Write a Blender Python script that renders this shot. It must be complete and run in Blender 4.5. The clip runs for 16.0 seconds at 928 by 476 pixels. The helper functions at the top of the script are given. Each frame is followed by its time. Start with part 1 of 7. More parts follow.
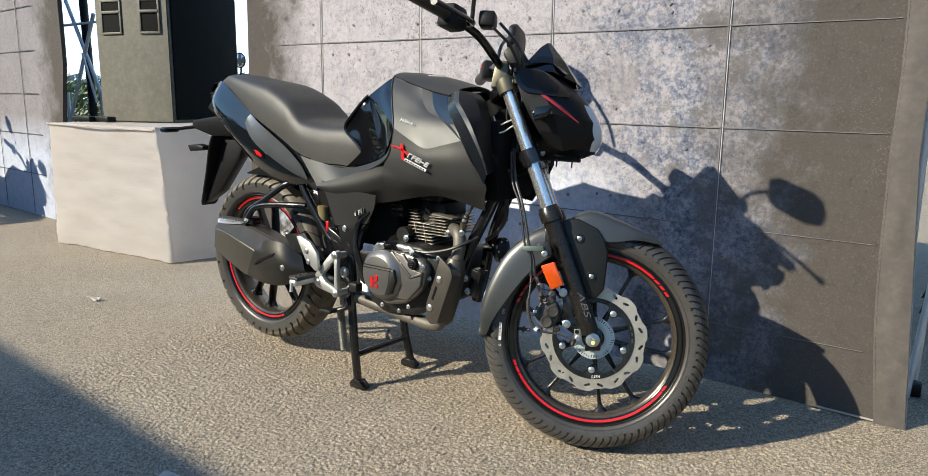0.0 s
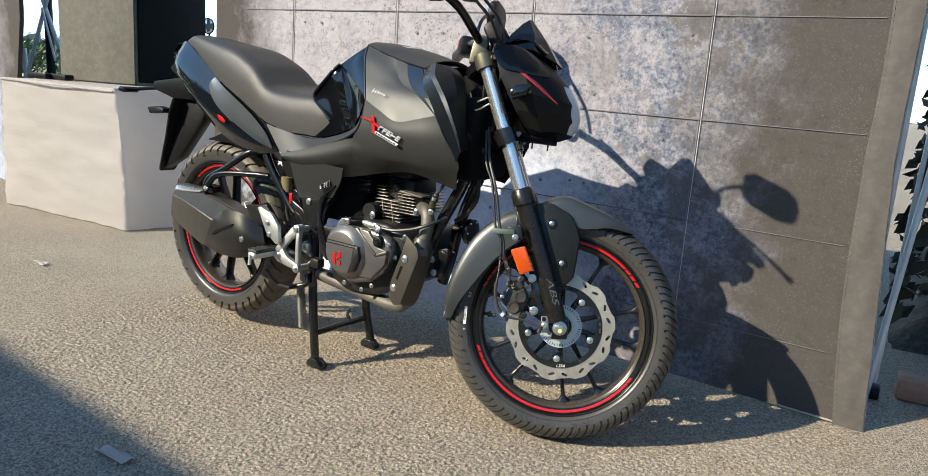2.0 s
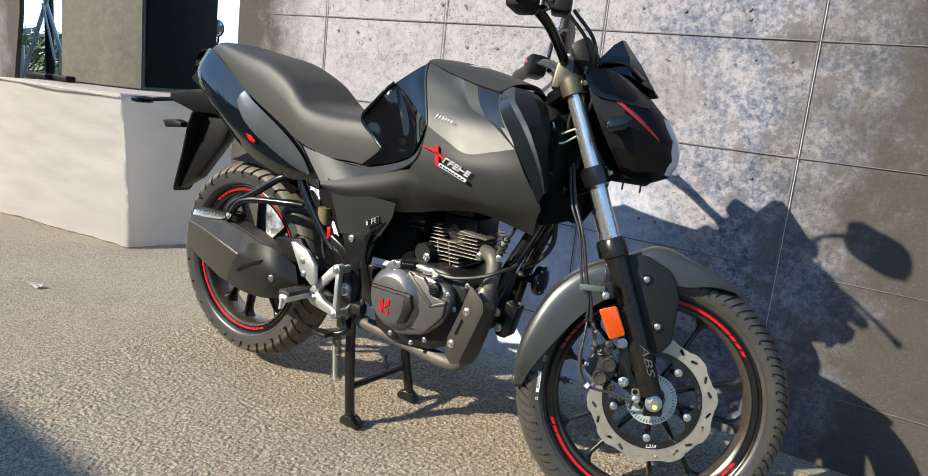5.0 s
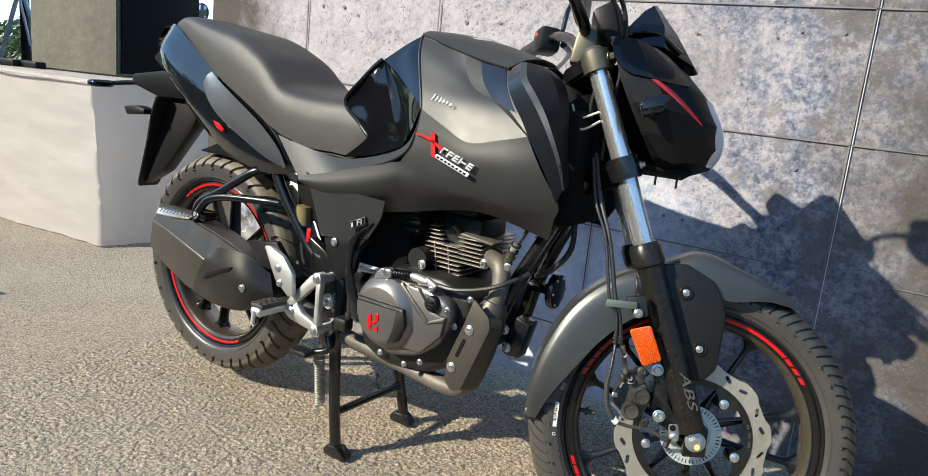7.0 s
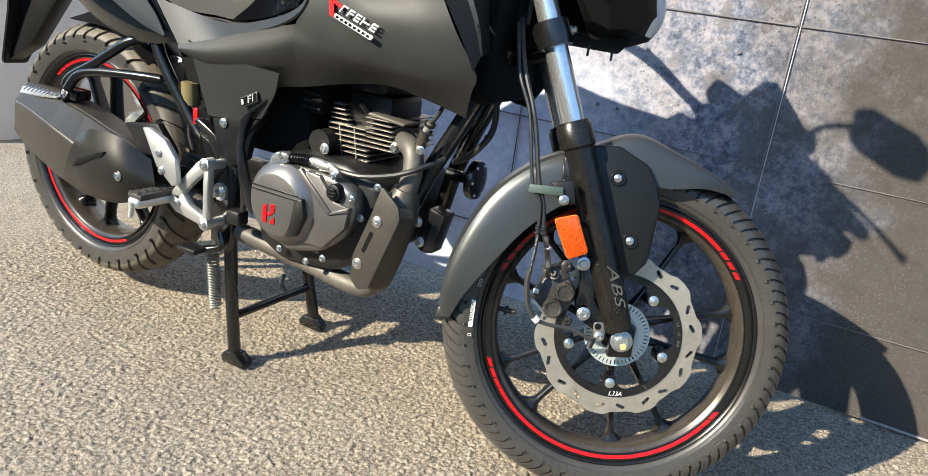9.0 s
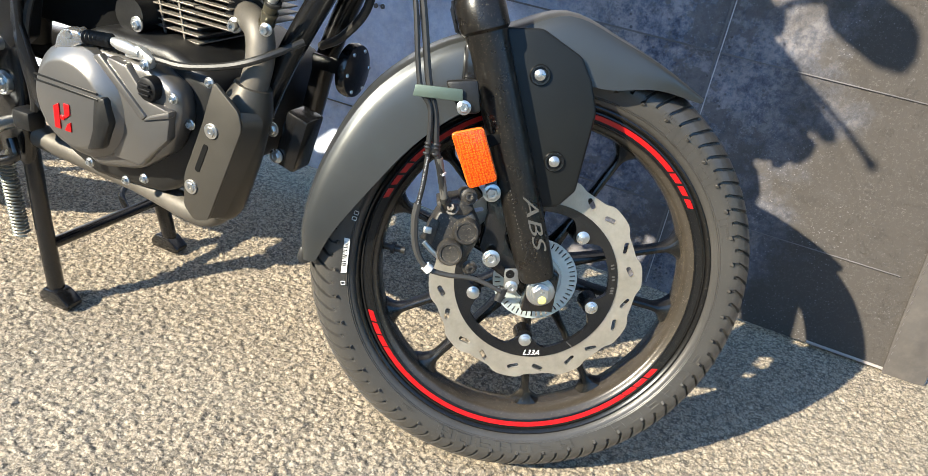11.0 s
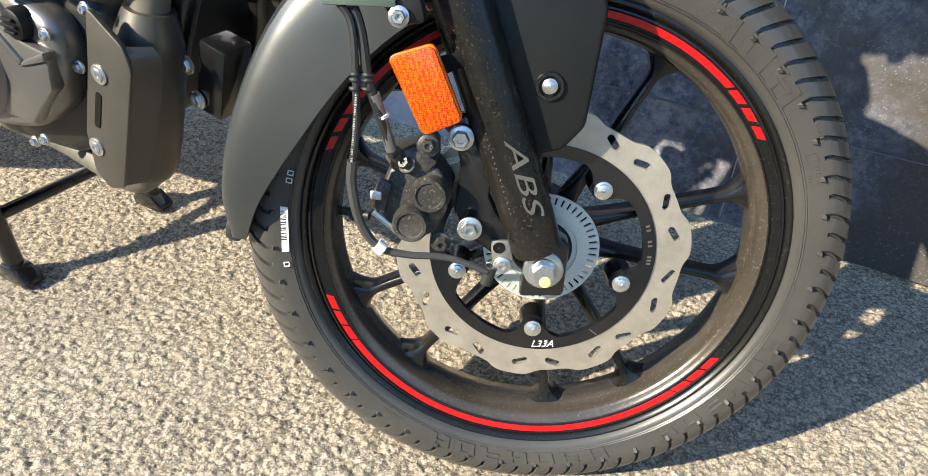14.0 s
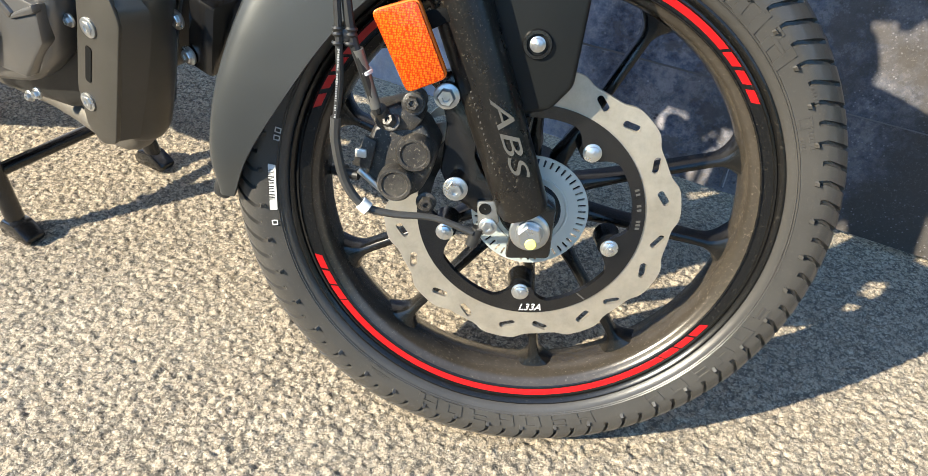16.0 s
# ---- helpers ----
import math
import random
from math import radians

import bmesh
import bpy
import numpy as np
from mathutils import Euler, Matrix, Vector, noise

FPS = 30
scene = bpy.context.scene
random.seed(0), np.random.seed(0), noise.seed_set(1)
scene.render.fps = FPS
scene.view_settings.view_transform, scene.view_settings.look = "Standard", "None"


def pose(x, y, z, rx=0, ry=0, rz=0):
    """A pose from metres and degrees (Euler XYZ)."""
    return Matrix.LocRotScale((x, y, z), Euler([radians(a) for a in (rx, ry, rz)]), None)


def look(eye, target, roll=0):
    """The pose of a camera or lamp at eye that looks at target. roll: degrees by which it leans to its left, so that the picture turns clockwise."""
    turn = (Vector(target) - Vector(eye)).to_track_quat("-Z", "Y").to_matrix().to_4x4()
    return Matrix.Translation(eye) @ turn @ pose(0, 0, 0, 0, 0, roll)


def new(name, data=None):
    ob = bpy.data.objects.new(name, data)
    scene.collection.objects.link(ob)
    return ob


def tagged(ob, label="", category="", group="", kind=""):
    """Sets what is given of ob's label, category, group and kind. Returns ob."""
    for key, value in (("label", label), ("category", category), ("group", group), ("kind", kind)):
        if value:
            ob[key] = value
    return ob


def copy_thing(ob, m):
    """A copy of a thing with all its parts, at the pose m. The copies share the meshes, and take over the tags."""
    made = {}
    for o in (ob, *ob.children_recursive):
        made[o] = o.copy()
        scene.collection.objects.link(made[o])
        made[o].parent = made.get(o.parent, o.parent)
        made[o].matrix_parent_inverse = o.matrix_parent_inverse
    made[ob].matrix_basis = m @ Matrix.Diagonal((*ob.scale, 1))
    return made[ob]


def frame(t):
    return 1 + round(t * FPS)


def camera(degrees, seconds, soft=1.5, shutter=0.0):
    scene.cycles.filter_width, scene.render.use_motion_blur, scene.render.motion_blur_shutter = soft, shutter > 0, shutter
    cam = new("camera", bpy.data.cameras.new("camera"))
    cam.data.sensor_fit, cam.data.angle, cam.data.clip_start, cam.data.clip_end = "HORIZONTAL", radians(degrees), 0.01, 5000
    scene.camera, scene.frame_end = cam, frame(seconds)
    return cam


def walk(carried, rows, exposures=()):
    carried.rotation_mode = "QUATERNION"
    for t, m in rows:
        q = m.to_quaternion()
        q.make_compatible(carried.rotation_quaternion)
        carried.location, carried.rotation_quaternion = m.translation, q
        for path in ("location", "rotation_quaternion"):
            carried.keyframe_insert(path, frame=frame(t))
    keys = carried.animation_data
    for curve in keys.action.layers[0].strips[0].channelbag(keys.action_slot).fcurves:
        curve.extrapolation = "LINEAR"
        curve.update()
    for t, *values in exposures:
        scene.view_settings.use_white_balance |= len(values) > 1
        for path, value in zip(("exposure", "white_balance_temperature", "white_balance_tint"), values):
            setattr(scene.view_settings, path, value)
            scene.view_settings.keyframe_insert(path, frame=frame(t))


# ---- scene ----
cam = camera(65.8, 16.0, 0.45)
PATH = [
    (0, (2.022, -1.73, 0.914), (0.965, -0.074, 0.539), 0.7),
    (0.5, (2.019, -1.728, 0.912), (0.986, -0.059, 0.53), 1.2),
    (1, (2.017, -1.72, 0.906), (1.008, -0.037, 0.519), 2.1),
    (1.5, (2.009, -1.705, 0.895), (1.02, -0.011, 0.506), 3.6),
    (2, (1.983, -1.683, 0.886), (1.014, 0.018, 0.477), 4.2),
    (2.5, (1.94, -1.666, 0.876), (0.978, 0.034, 0.446), 4.1),
    (3, (1.878, -1.647, 0.87), (0.919, 0.05, 0.423), 4.0),
    (3.5, (1.813, -1.636, 0.882), (0.861, 0.063, 0.428), 4.7),
    (4, (1.759, -1.616, 0.895), (0.808, 0.088, 0.457), 5.4),
    (4.5, (1.714, -1.584, 0.907), (0.761, 0.127, 0.504), 5.8),
    (4.7, (1.697, -1.567, 0.911), (0.744, 0.149, 0.526), 6.0),
    (6.8, (1.539, -1.325, 0.894), (0.588, 0.387, 0.488), 6.1),
    (7, (1.534, -1.312, 0.888), (0.593, 0.403, 0.476), 5.8),
    (7.5, (1.532, -1.284, 0.872), (0.613, 0.436, 0.427), 5.8),
    (8, (1.529, -1.252, 0.852), (0.648, 0.474, 0.354), 5.4),
    (8.5, (1.53, -1.211, 0.825), (0.709, 0.522, 0.259), 6.3),
    (9, (1.516, -1.156, 0.804), (0.779, 0.595, 0.18), 7.7),
    (9.5, (1.495, -1.08, 0.79), (0.834, 0.683, 0.115), 8.0),
    (10, (1.473, -0.981, 0.776), (0.917, 0.782, 0.014), 10.3),
    (10.2, (1.465, -0.944, 0.779), (0.969, 0.817, -0.029), 11.1),
    (12.3, (1.455, -0.728, 0.735), (0.992, 0.92, -0.299), 9.2),
    (12.5, (1.46, -0.709, 0.728), (0.967, 0.914, -0.331), 8.2),
    (13, (1.471, -0.658, 0.722), (0.91, 0.91, -0.385), 6.0),
    (13.5, (1.481, -0.606, 0.715), (0.879, 0.928, -0.418), 4.3),
    (14, (1.486, -0.57, 0.707), (0.86, 0.939, -0.447), 3.7),
    (14.5, (1.491, -0.55, 0.702), (0.858, 0.939, -0.474), 3.8),
    (15, (1.493, -0.545, 0.7), (0.85, 0.928, -0.491), 3.7),
    (15.5, (1.501, -0.551, 0.7), (0.856, 0.909, -0.506), 3.8),
    (16, (1.51, -0.561, 0.699), (0.873, 0.889, -0.523), 4.1),
]
walk(cam, [(t, look(eye, target, roll)) for t, eye, target, roll in PATH], [(t, stops, kelvin, 6) for t, stops, kelvin in ((0, 0.41, 6050), (4.5, 0.50, 6000), (8, 0.66, 5950), (10, 1.05, 5950), (12.5, 1.13, 6000), (16, 1.19, 6000))])
SUN_DIR = Vector((0.72, 1.0, -0.735)).normalized()
world = bpy.data.worlds.new("sky")
scene.world = world
world.use_nodes = True
wn = world.node_tree.nodes
sky = wn.new("ShaderNodeTexSky")
sky.sky_type, sky.sun_disc = "NISHITA", False
sky.sun_elevation, sky.sun_rotation = radians(30.8), radians(215.8)
sky.air_density, sky.dust_density, sky.ozone_density = 1.0, 0.3, 3.0
tint = wn.new("ShaderNodeMix")
tint.data_type, tint.blend_type = "RGBA", "MULTIPLY"
tint.inputs[0].default_value, tint.inputs[7].default_value = 1.0, (0.92, 1.00, 0.99, 1)
world.node_tree.links.new(sky.outputs["Color"], tint.inputs[6])
world.node_tree.links.new(tint.outputs[2], wn["Background"].inputs["Color"])
wn["Background"].inputs["Strength"].default_value = 0.205
sun = new("sun", bpy.data.lights.new("sun", "SUN"))
sun.data.energy, sun.data.angle, sun.data.color = 7.0, radians(0.6), (1.0, 0.852, 0.64)
sun.matrix_world = look((-5, -8.5, 6), Vector((-5, -8.5, 6)) + SUN_DIR)


# ---- materials ----
class Mat:
    """A node material: a base shader with helpers for noise, ramps and bumps."""

    def __init__(self, name, color, rough=0.5, metal=0.0, coat=0.0, spec=0.5):
        self.m = bpy.data.materials.new(name)
        self.m.use_nodes = True
        self.t = self.m.node_tree
        self.b = self.t.nodes["Principled BSDF"]
        i = self.b.inputs
        i["Base Color"].default_value = (*color, 1)
        i["Roughness"].default_value, i["Metallic"].default_value = rough, metal
        i["Coat Weight"].default_value, i["Specular IOR Level"].default_value = coat, spec
        i["Coat Roughness"].default_value = 0.06
        self.co = self.t.nodes.new("ShaderNodeTexCoord").outputs["Object"]
        self.last = None

    def node(self, kind, **kw):
        n = self.t.nodes.new(kind)
        for k, v in kw.items():
            n.inputs[k].default_value = v
        return n

    def link(self, a, b):
        self.t.links.new(a, b)

    def noise(self, scale, detail=4.0, rough=0.6, stretch=None):
        n = self.node("ShaderNodeTexNoise", Scale=scale, Detail=detail, Roughness=rough)
        if stretch:
            mp = self.node("ShaderNodeMapping")
            mp.inputs["Scale"].default_value = stretch
            self.link(self.co, mp.inputs["Vector"])
            self.link(mp.outputs[0], n.inputs["Vector"])
        else:
            self.link(self.co, n.inputs["Vector"])
        return n.outputs[0]

    def voronoi(self, scale, out="Distance", feature="F1", loose=1.0):
        n = self.node("ShaderNodeTexVoronoi", Scale=scale, Randomness=loose)
        n.feature = feature
        self.link(self.co, n.inputs["Vector"])
        return n.outputs[out]

    def ramp(self, fac, *stops):
        n = self.t.nodes.new("ShaderNodeValToRGB")
        e = n.color_ramp.elements
        while len(e) < len(stops):
            e.new(0.5)
        for el, (p, c) in zip(e, stops):
            el.position = p
            el.color = (*c, 1) if len(c) == 3 else c
        self.link(fac, n.inputs[0])
        return n.outputs[0]

    def val(self, fac, lo, hi, a=0.3, b=0.7):
        n = self.node("ShaderNodeMapRange")
        for k, v in zip(("From Min", "From Max", "To Min", "To Max"), (a, b, lo, hi)):
            n.inputs[k].default_value = v
        self.link(fac, n.inputs["Value"])
        return n.outputs[0]

    def mix(self, fac, a, b, mode="MIX"):
        n = self.t.nodes.new("ShaderNodeMix")
        n.data_type, n.blend_type = "RGBA", mode
        for sock, v in ((n.inputs[0], fac), (n.inputs[6], a), (n.inputs[7], b)):
            if isinstance(v, (int, float)):
                sock.default_value = v
            elif isinstance(v, tuple):
                sock.default_value = (*v, 1)
            else:
                self.link(v, sock)
        return n.outputs[2]

    def math(self, op, a, b=0.0):
        n = self.t.nodes.new("ShaderNodeMath")
        n.operation = op
        for sock, v in zip(n.inputs, (a, b)):
            if isinstance(v, (int, float)):
                sock.default_value = v
            else:
                self.link(v, sock)
        return n.outputs[0]

    def set(self, socket, out):
        self.link(out, self.b.inputs[socket])
        return self

    def bump(self, height, strength=0.3, dist=0.002):
        n = self.node("ShaderNodeBump", Strength=strength, Distance=dist)
        self.link(height, n.inputs["Height"])
        if self.last:
            self.link(self.last, n.inputs["Normal"])
        self.last = n.outputs[0]
        self.link(self.last, self.b.inputs["Normal"])
        return self


def plain(name, color, rough, metal=0.0, coat=0.0, grain=900.0, var=0.12, dust=0.0, bump=0.12, spec=0.5, speck=0.0):
    """A surface with fine grain, uneven gloss and a little dust."""
    q = Mat(name, color, rough, metal, coat, spec)
    big = q.noise(9.0, 5)
    c = q.mix(q.val(big, 0, 1), tuple(v * (1 - var) for v in color), tuple(min(1, v * (1 + var)) for v in color))
    if dust:
        c = q.mix(q.val(q.noise(35.0, 6, 0.7), 0, dust, 0.45, 0.75), c, (0.34, 0.30, 0.24))
    if speck:
        c = q.mix(q.val(q.noise(420.0, 3, 0.7), 0, speck, 0.60, 0.70), c, (0.42, 0.36, 0.27))
        c = q.mix(q.val(q.noise(150.0, 5, 0.75), 0, speck * 0.6, 0.58, 0.72), c, (0.30, 0.25, 0.18))
    q.set("Base Color", c)
    q.set("Roughness", q.val(q.noise(40.0, 4), max(0.02, rough * 0.95), min(1, rough * 1.06)))
    if bump:
        q.bump(q.noise(grain, 2), bump, 0.0006)
    return q.m


M_BODY = plain("matte_grey_paint", (0.060, 0.0605, 0.059), 0.50, 0.80, 0.0, 2500.0, 0.04, 0.0, 0.05)
M_SATIN = plain("satin_black_cowl", (0.006, 0.007, 0.009), 0.24, 0.0, 0.1, 900.0, 0.1, 0.0, 0.0, 0.5)
M_GLOSS = plain("gloss_black_paint", (0.004, 0.005, 0.006), 0.07, 0.0, 0.25, 60.0, 0.1, 0.0, 0.0, 0.4)
M_PLASTIC = plain("black_plastic", (0.0055, 0.0055, 0.006), 0.46, 0.0, 0.0, 1500.0, 0.2, 0.006, 0.25, 0.22)
M_BLACK = plain("black_enamel", (0.005, 0.005, 0.0055), 0.24, 0.0, 0.3, 700.0, 0.2, 0.012, 0.08)
# near-black: the shade inside recesses, gaps and slots is put into this colour
M_DEEP = plain("recess_shade_black", (0.003, 0.003, 0.003), 0.75, 0.0, 0.0, 300.0, 0.3, 0.0, 0.3, 0.15)
M_SEAT = plain("seat_vinyl", (0.027, 0.0255, 0.023), 0.52, 0.0, 0.0, 1800.0, 0.06, 0.02, 0.5)
M_RUBBER = plain("tyre_rubber", (0.043, 0.0405, 0.037), 0.33, 0.0, 0.0, 700.0, 0.15, 0.02, 0.25, 0.45, 0.07)
M_RIM = plain("satin_black_alloy", (0.006, 0.0058, 0.0055), 0.24, 0.0, 0.12, 900.0, 0.1, 0.0, 0.05, 0.38, 0.07)
M_DUSTY = plain("tan_dusted_rubber", (0.085, 0.073, 0.055), 0.6, 0.0, 0.0, 700.0, 0.3, 0.25, 0.25, 0.4, 0.3)
M_WELL = plain("brown_dusted_alloy", (0.048, 0.040, 0.031), 0.24, 0.30, 0.15, 500.0, 0.25, 0.04, 0.2, 0.5, 0.30)
M_RING = plain("zinc_grey_ring", (0.50, 0.545, 0.525), 0.42, 0.5, 0.0, 900.0, 0.06, 0.03, 0.1)
M_YELLOW = plain("yellow_paint", (0.75, 0.68, 0.18), 0.4, 0.0, 0.0, 900.0, 0.1, 0.0, 0.1)
M_AMBER = plain("dark_amber_plastic", (0.75, 0.14, 0.01), 0.2, 0.0, 0.0, 900.0, 0.05, 0.0, 0.0)
M_ENGINE = plain("grey_engine_paint", (0.165, 0.158, 0.15), 0.34, 0.7, 0.0, 900.0, 0.06, 0.02, 0.15)
M_CASE = plain("dark_engine_casting", (0.012, 0.012, 0.012), 0.42, 0.3, 0.0, 500.0, 0.2, 0.03, 0.4)
M_EXH = plain("exhaust_black_paint", (0.070, 0.064, 0.054), 0.44, 0.55, 0.0, 900.0, 0.1, 0.02, 0.15)
M_PIPE = plain("heat_stained_pipe", (0.11, 0.10, 0.085), 0.55, 0.4, 0.0, 700.0, 0.3, 0.15, 0.3)
M_ALU = plain("cast_aluminium", (0.62, 0.62, 0.60), 0.42, 0.85, 0.0, 1200.0, 0.06, 0.05, 0.3)
M_FIN = plain("fin_edge_metal", (0.22, 0.20, 0.17), 0.42, 0.6, 0.0, 900.0, 0.2, 0.05, 0.3)
M_STEEL = plain("zinc_plated_steel", (0.56, 0.56, 0.545), 0.28, 0.9, 0.0, 600.0, 0.1, 0.05, 0.1)
M_CHROME = plain("chrome_tube", (0.72, 0.71, 0.70), 0.22, 0.9, 0.0, 600.0, 0.03, 0.02, 0.0)
M_RED = plain("red_vinyl_stripe", (0.44, 0.003, 0.004), 0.32, 0.0, 0.0, 900.0, 0.04, 0.0, 0.03)
M_REDDIM = plain("dull_red_print", (0.30, 0.010, 0.012), 0.35, 0.0, 0.3, 900.0, 0.08, 0.0, 0.0)
M_WHITE = plain("white_print", (0.62, 0.62, 0.60), 0.5, 0.0, 0.0, 900.0, 0.1, 0.0, 0.05)
M_GREYPRINT = plain("grey_print", (0.30, 0.30, 0.30), 0.5, 0.0, 0.0, 900.0, 0.1, 0.0, 0.05)
M_SILVER = plain("silver_emblem", (0.50, 0.50, 0.51), 0.30, 0.35, 0.0, 900.0, 0.05, 0.0, 0.0)
M_BRASS = plain("worn_olive_metal", (0.125, 0.115, 0.082), 0.45, 0.8, 0.0, 900.0, 0.15, 0.05, 0.2)
M_GREEN = plain("oxidised_green_clip", (0.085, 0.115, 0.095), 0.5, 0.4, 0.0, 900.0, 0.2, 0.05, 0.2)
M_CABLE = plain("cable_rubber", (0.013, 0.013, 0.013), 0.45, 0.0, 0.0, 500.0, 0.2, 0.05, 0.1)
M_WIRE = plain("pale_wire_sleeve", (0.42, 0.42, 0.36), 0.5, 0.0, 0.0, 900.0, 0.2, 0.05, 0.1)
M_SPRING = plain("oily_spring_steel", (0.17, 0.17, 0.14), 0.4, 0.7, 0.0, 900.0, 0.2, 0.1, 0.1)


def disc_material():
    q = Mat("brushed_disc_steel", (0.5, 0.48, 0.44), 0.40, 0.75)
    q.set("Base Color", q.mix(q.val(q.noise(60, 6, 0.7), 0, 1), (0.40, 0.362, 0.30), (0.52, 0.475, 0.395)))
    q.set("Roughness", q.val(q.noise(25, 4), 0.28, 0.48))
    q.bump(q.noise(400, 2), 0.15, 0.0004)
    return q.m


def reflector_material():
    q = Mat("amber_reflector", (0.7, 0.11, 0.006), 0.14)
    v = q.voronoi(560.0, loose=0.45)
    q.set("Base Color", q.mix(q.val(v, 0, 1, 0.30, 0.62), (0.66, 0.100, 0.003), (0.32, 0.028, 0.001)))
    q.bump(v, 0.35, 0.0006)
    return q.m


def asphalt_material():
    q = Mat("coarse_asphalt", (0.3, 0.28, 0.25), 0.9)
    cell = q.node("ShaderNodeTexVoronoi", Scale=150.0)
    wob = q.t.nodes.new("ShaderNodeVectorMath")
    wob.operation = "ADD"
    n = q.node("ShaderNodeTexNoise", Scale=220.0, Detail=2.0)
    q.link(q.co, n.inputs["Vector"])
    half = q.t.nodes.new("ShaderNodeVectorMath")
    half.operation = "SCALE"
    half.inputs["Scale"].default_value = 0.006
    q.link(n.outputs["Color"], half.inputs[0])
    q.link(q.co, wob.inputs[0])
    q.link(half.outputs[0], wob.inputs[1])
    q.link(wob.outputs[0], cell.inputs["Vector"])
    edge = cell.outputs["Distance"]
    tone = q.ramp(cell.outputs["Color"], (0.0, (0.213, 0.171, 0.120)), (0.3, (0.283, 0.230, 0.163)), (0.65, (0.337, 0.278, 0.200)), (1.0, (0.435, 0.363, 0.268)))
    c = q.mix(q.val(edge, 0, 0.80, 0.52, 0.74), tone, (0.06, 0.052, 0.040))
    c = q.mix(q.val(q.noise(85.0, 5, 0.75), 0.0, 0.65, 0.52, 0.62), c, (0.070, 0.058, 0.045))
    c = q.mix(q.val(q.noise(30.0, 5, 0.8), 0.0, 0.40, 0.52, 0.66), c, (0.10, 0.086, 0.066))
    c = q.mix(q.val(q.noise(240.0, 3, 0.6), 0.0, 0.75, 0.52, 0.60), c, (0.060, 0.050, 0.039))
    c = q.mix(q.val(q.noise(300.0, 2, 0.6), 0.0, 0.45, 0.55, 0.63), c, (0.62, 0.54, 0.42))
    c = q.mix(q.val(q.noise(55.0, 4, 0.8), 0.0, 0.30, 0.56, 0.70), c, (0.54, 0.46, 0.35))
    c = q.mix(q.val(q.noise(2.2, 6, 0.65), 0.0, 0.28, 0.45, 0.75), c, (0.15, 0.135, 0.112))
    c = q.mix(q.val(q.noise(0.9, 5, 0.6), 0.0, 0.3, 0.5, 0.8), c, (0.40, 0.365, 0.30))
    q.set("Base Color", c)
    q.bump(q.math("MULTIPLY", edge, -1.0), 0.35, 0.003)
    q.bump(q.noise(85.0, 4, 0.75), 0.8, 0.006)
    q.bump(q.noise(500, 3), 0.2, 0.0012)
    return q.m


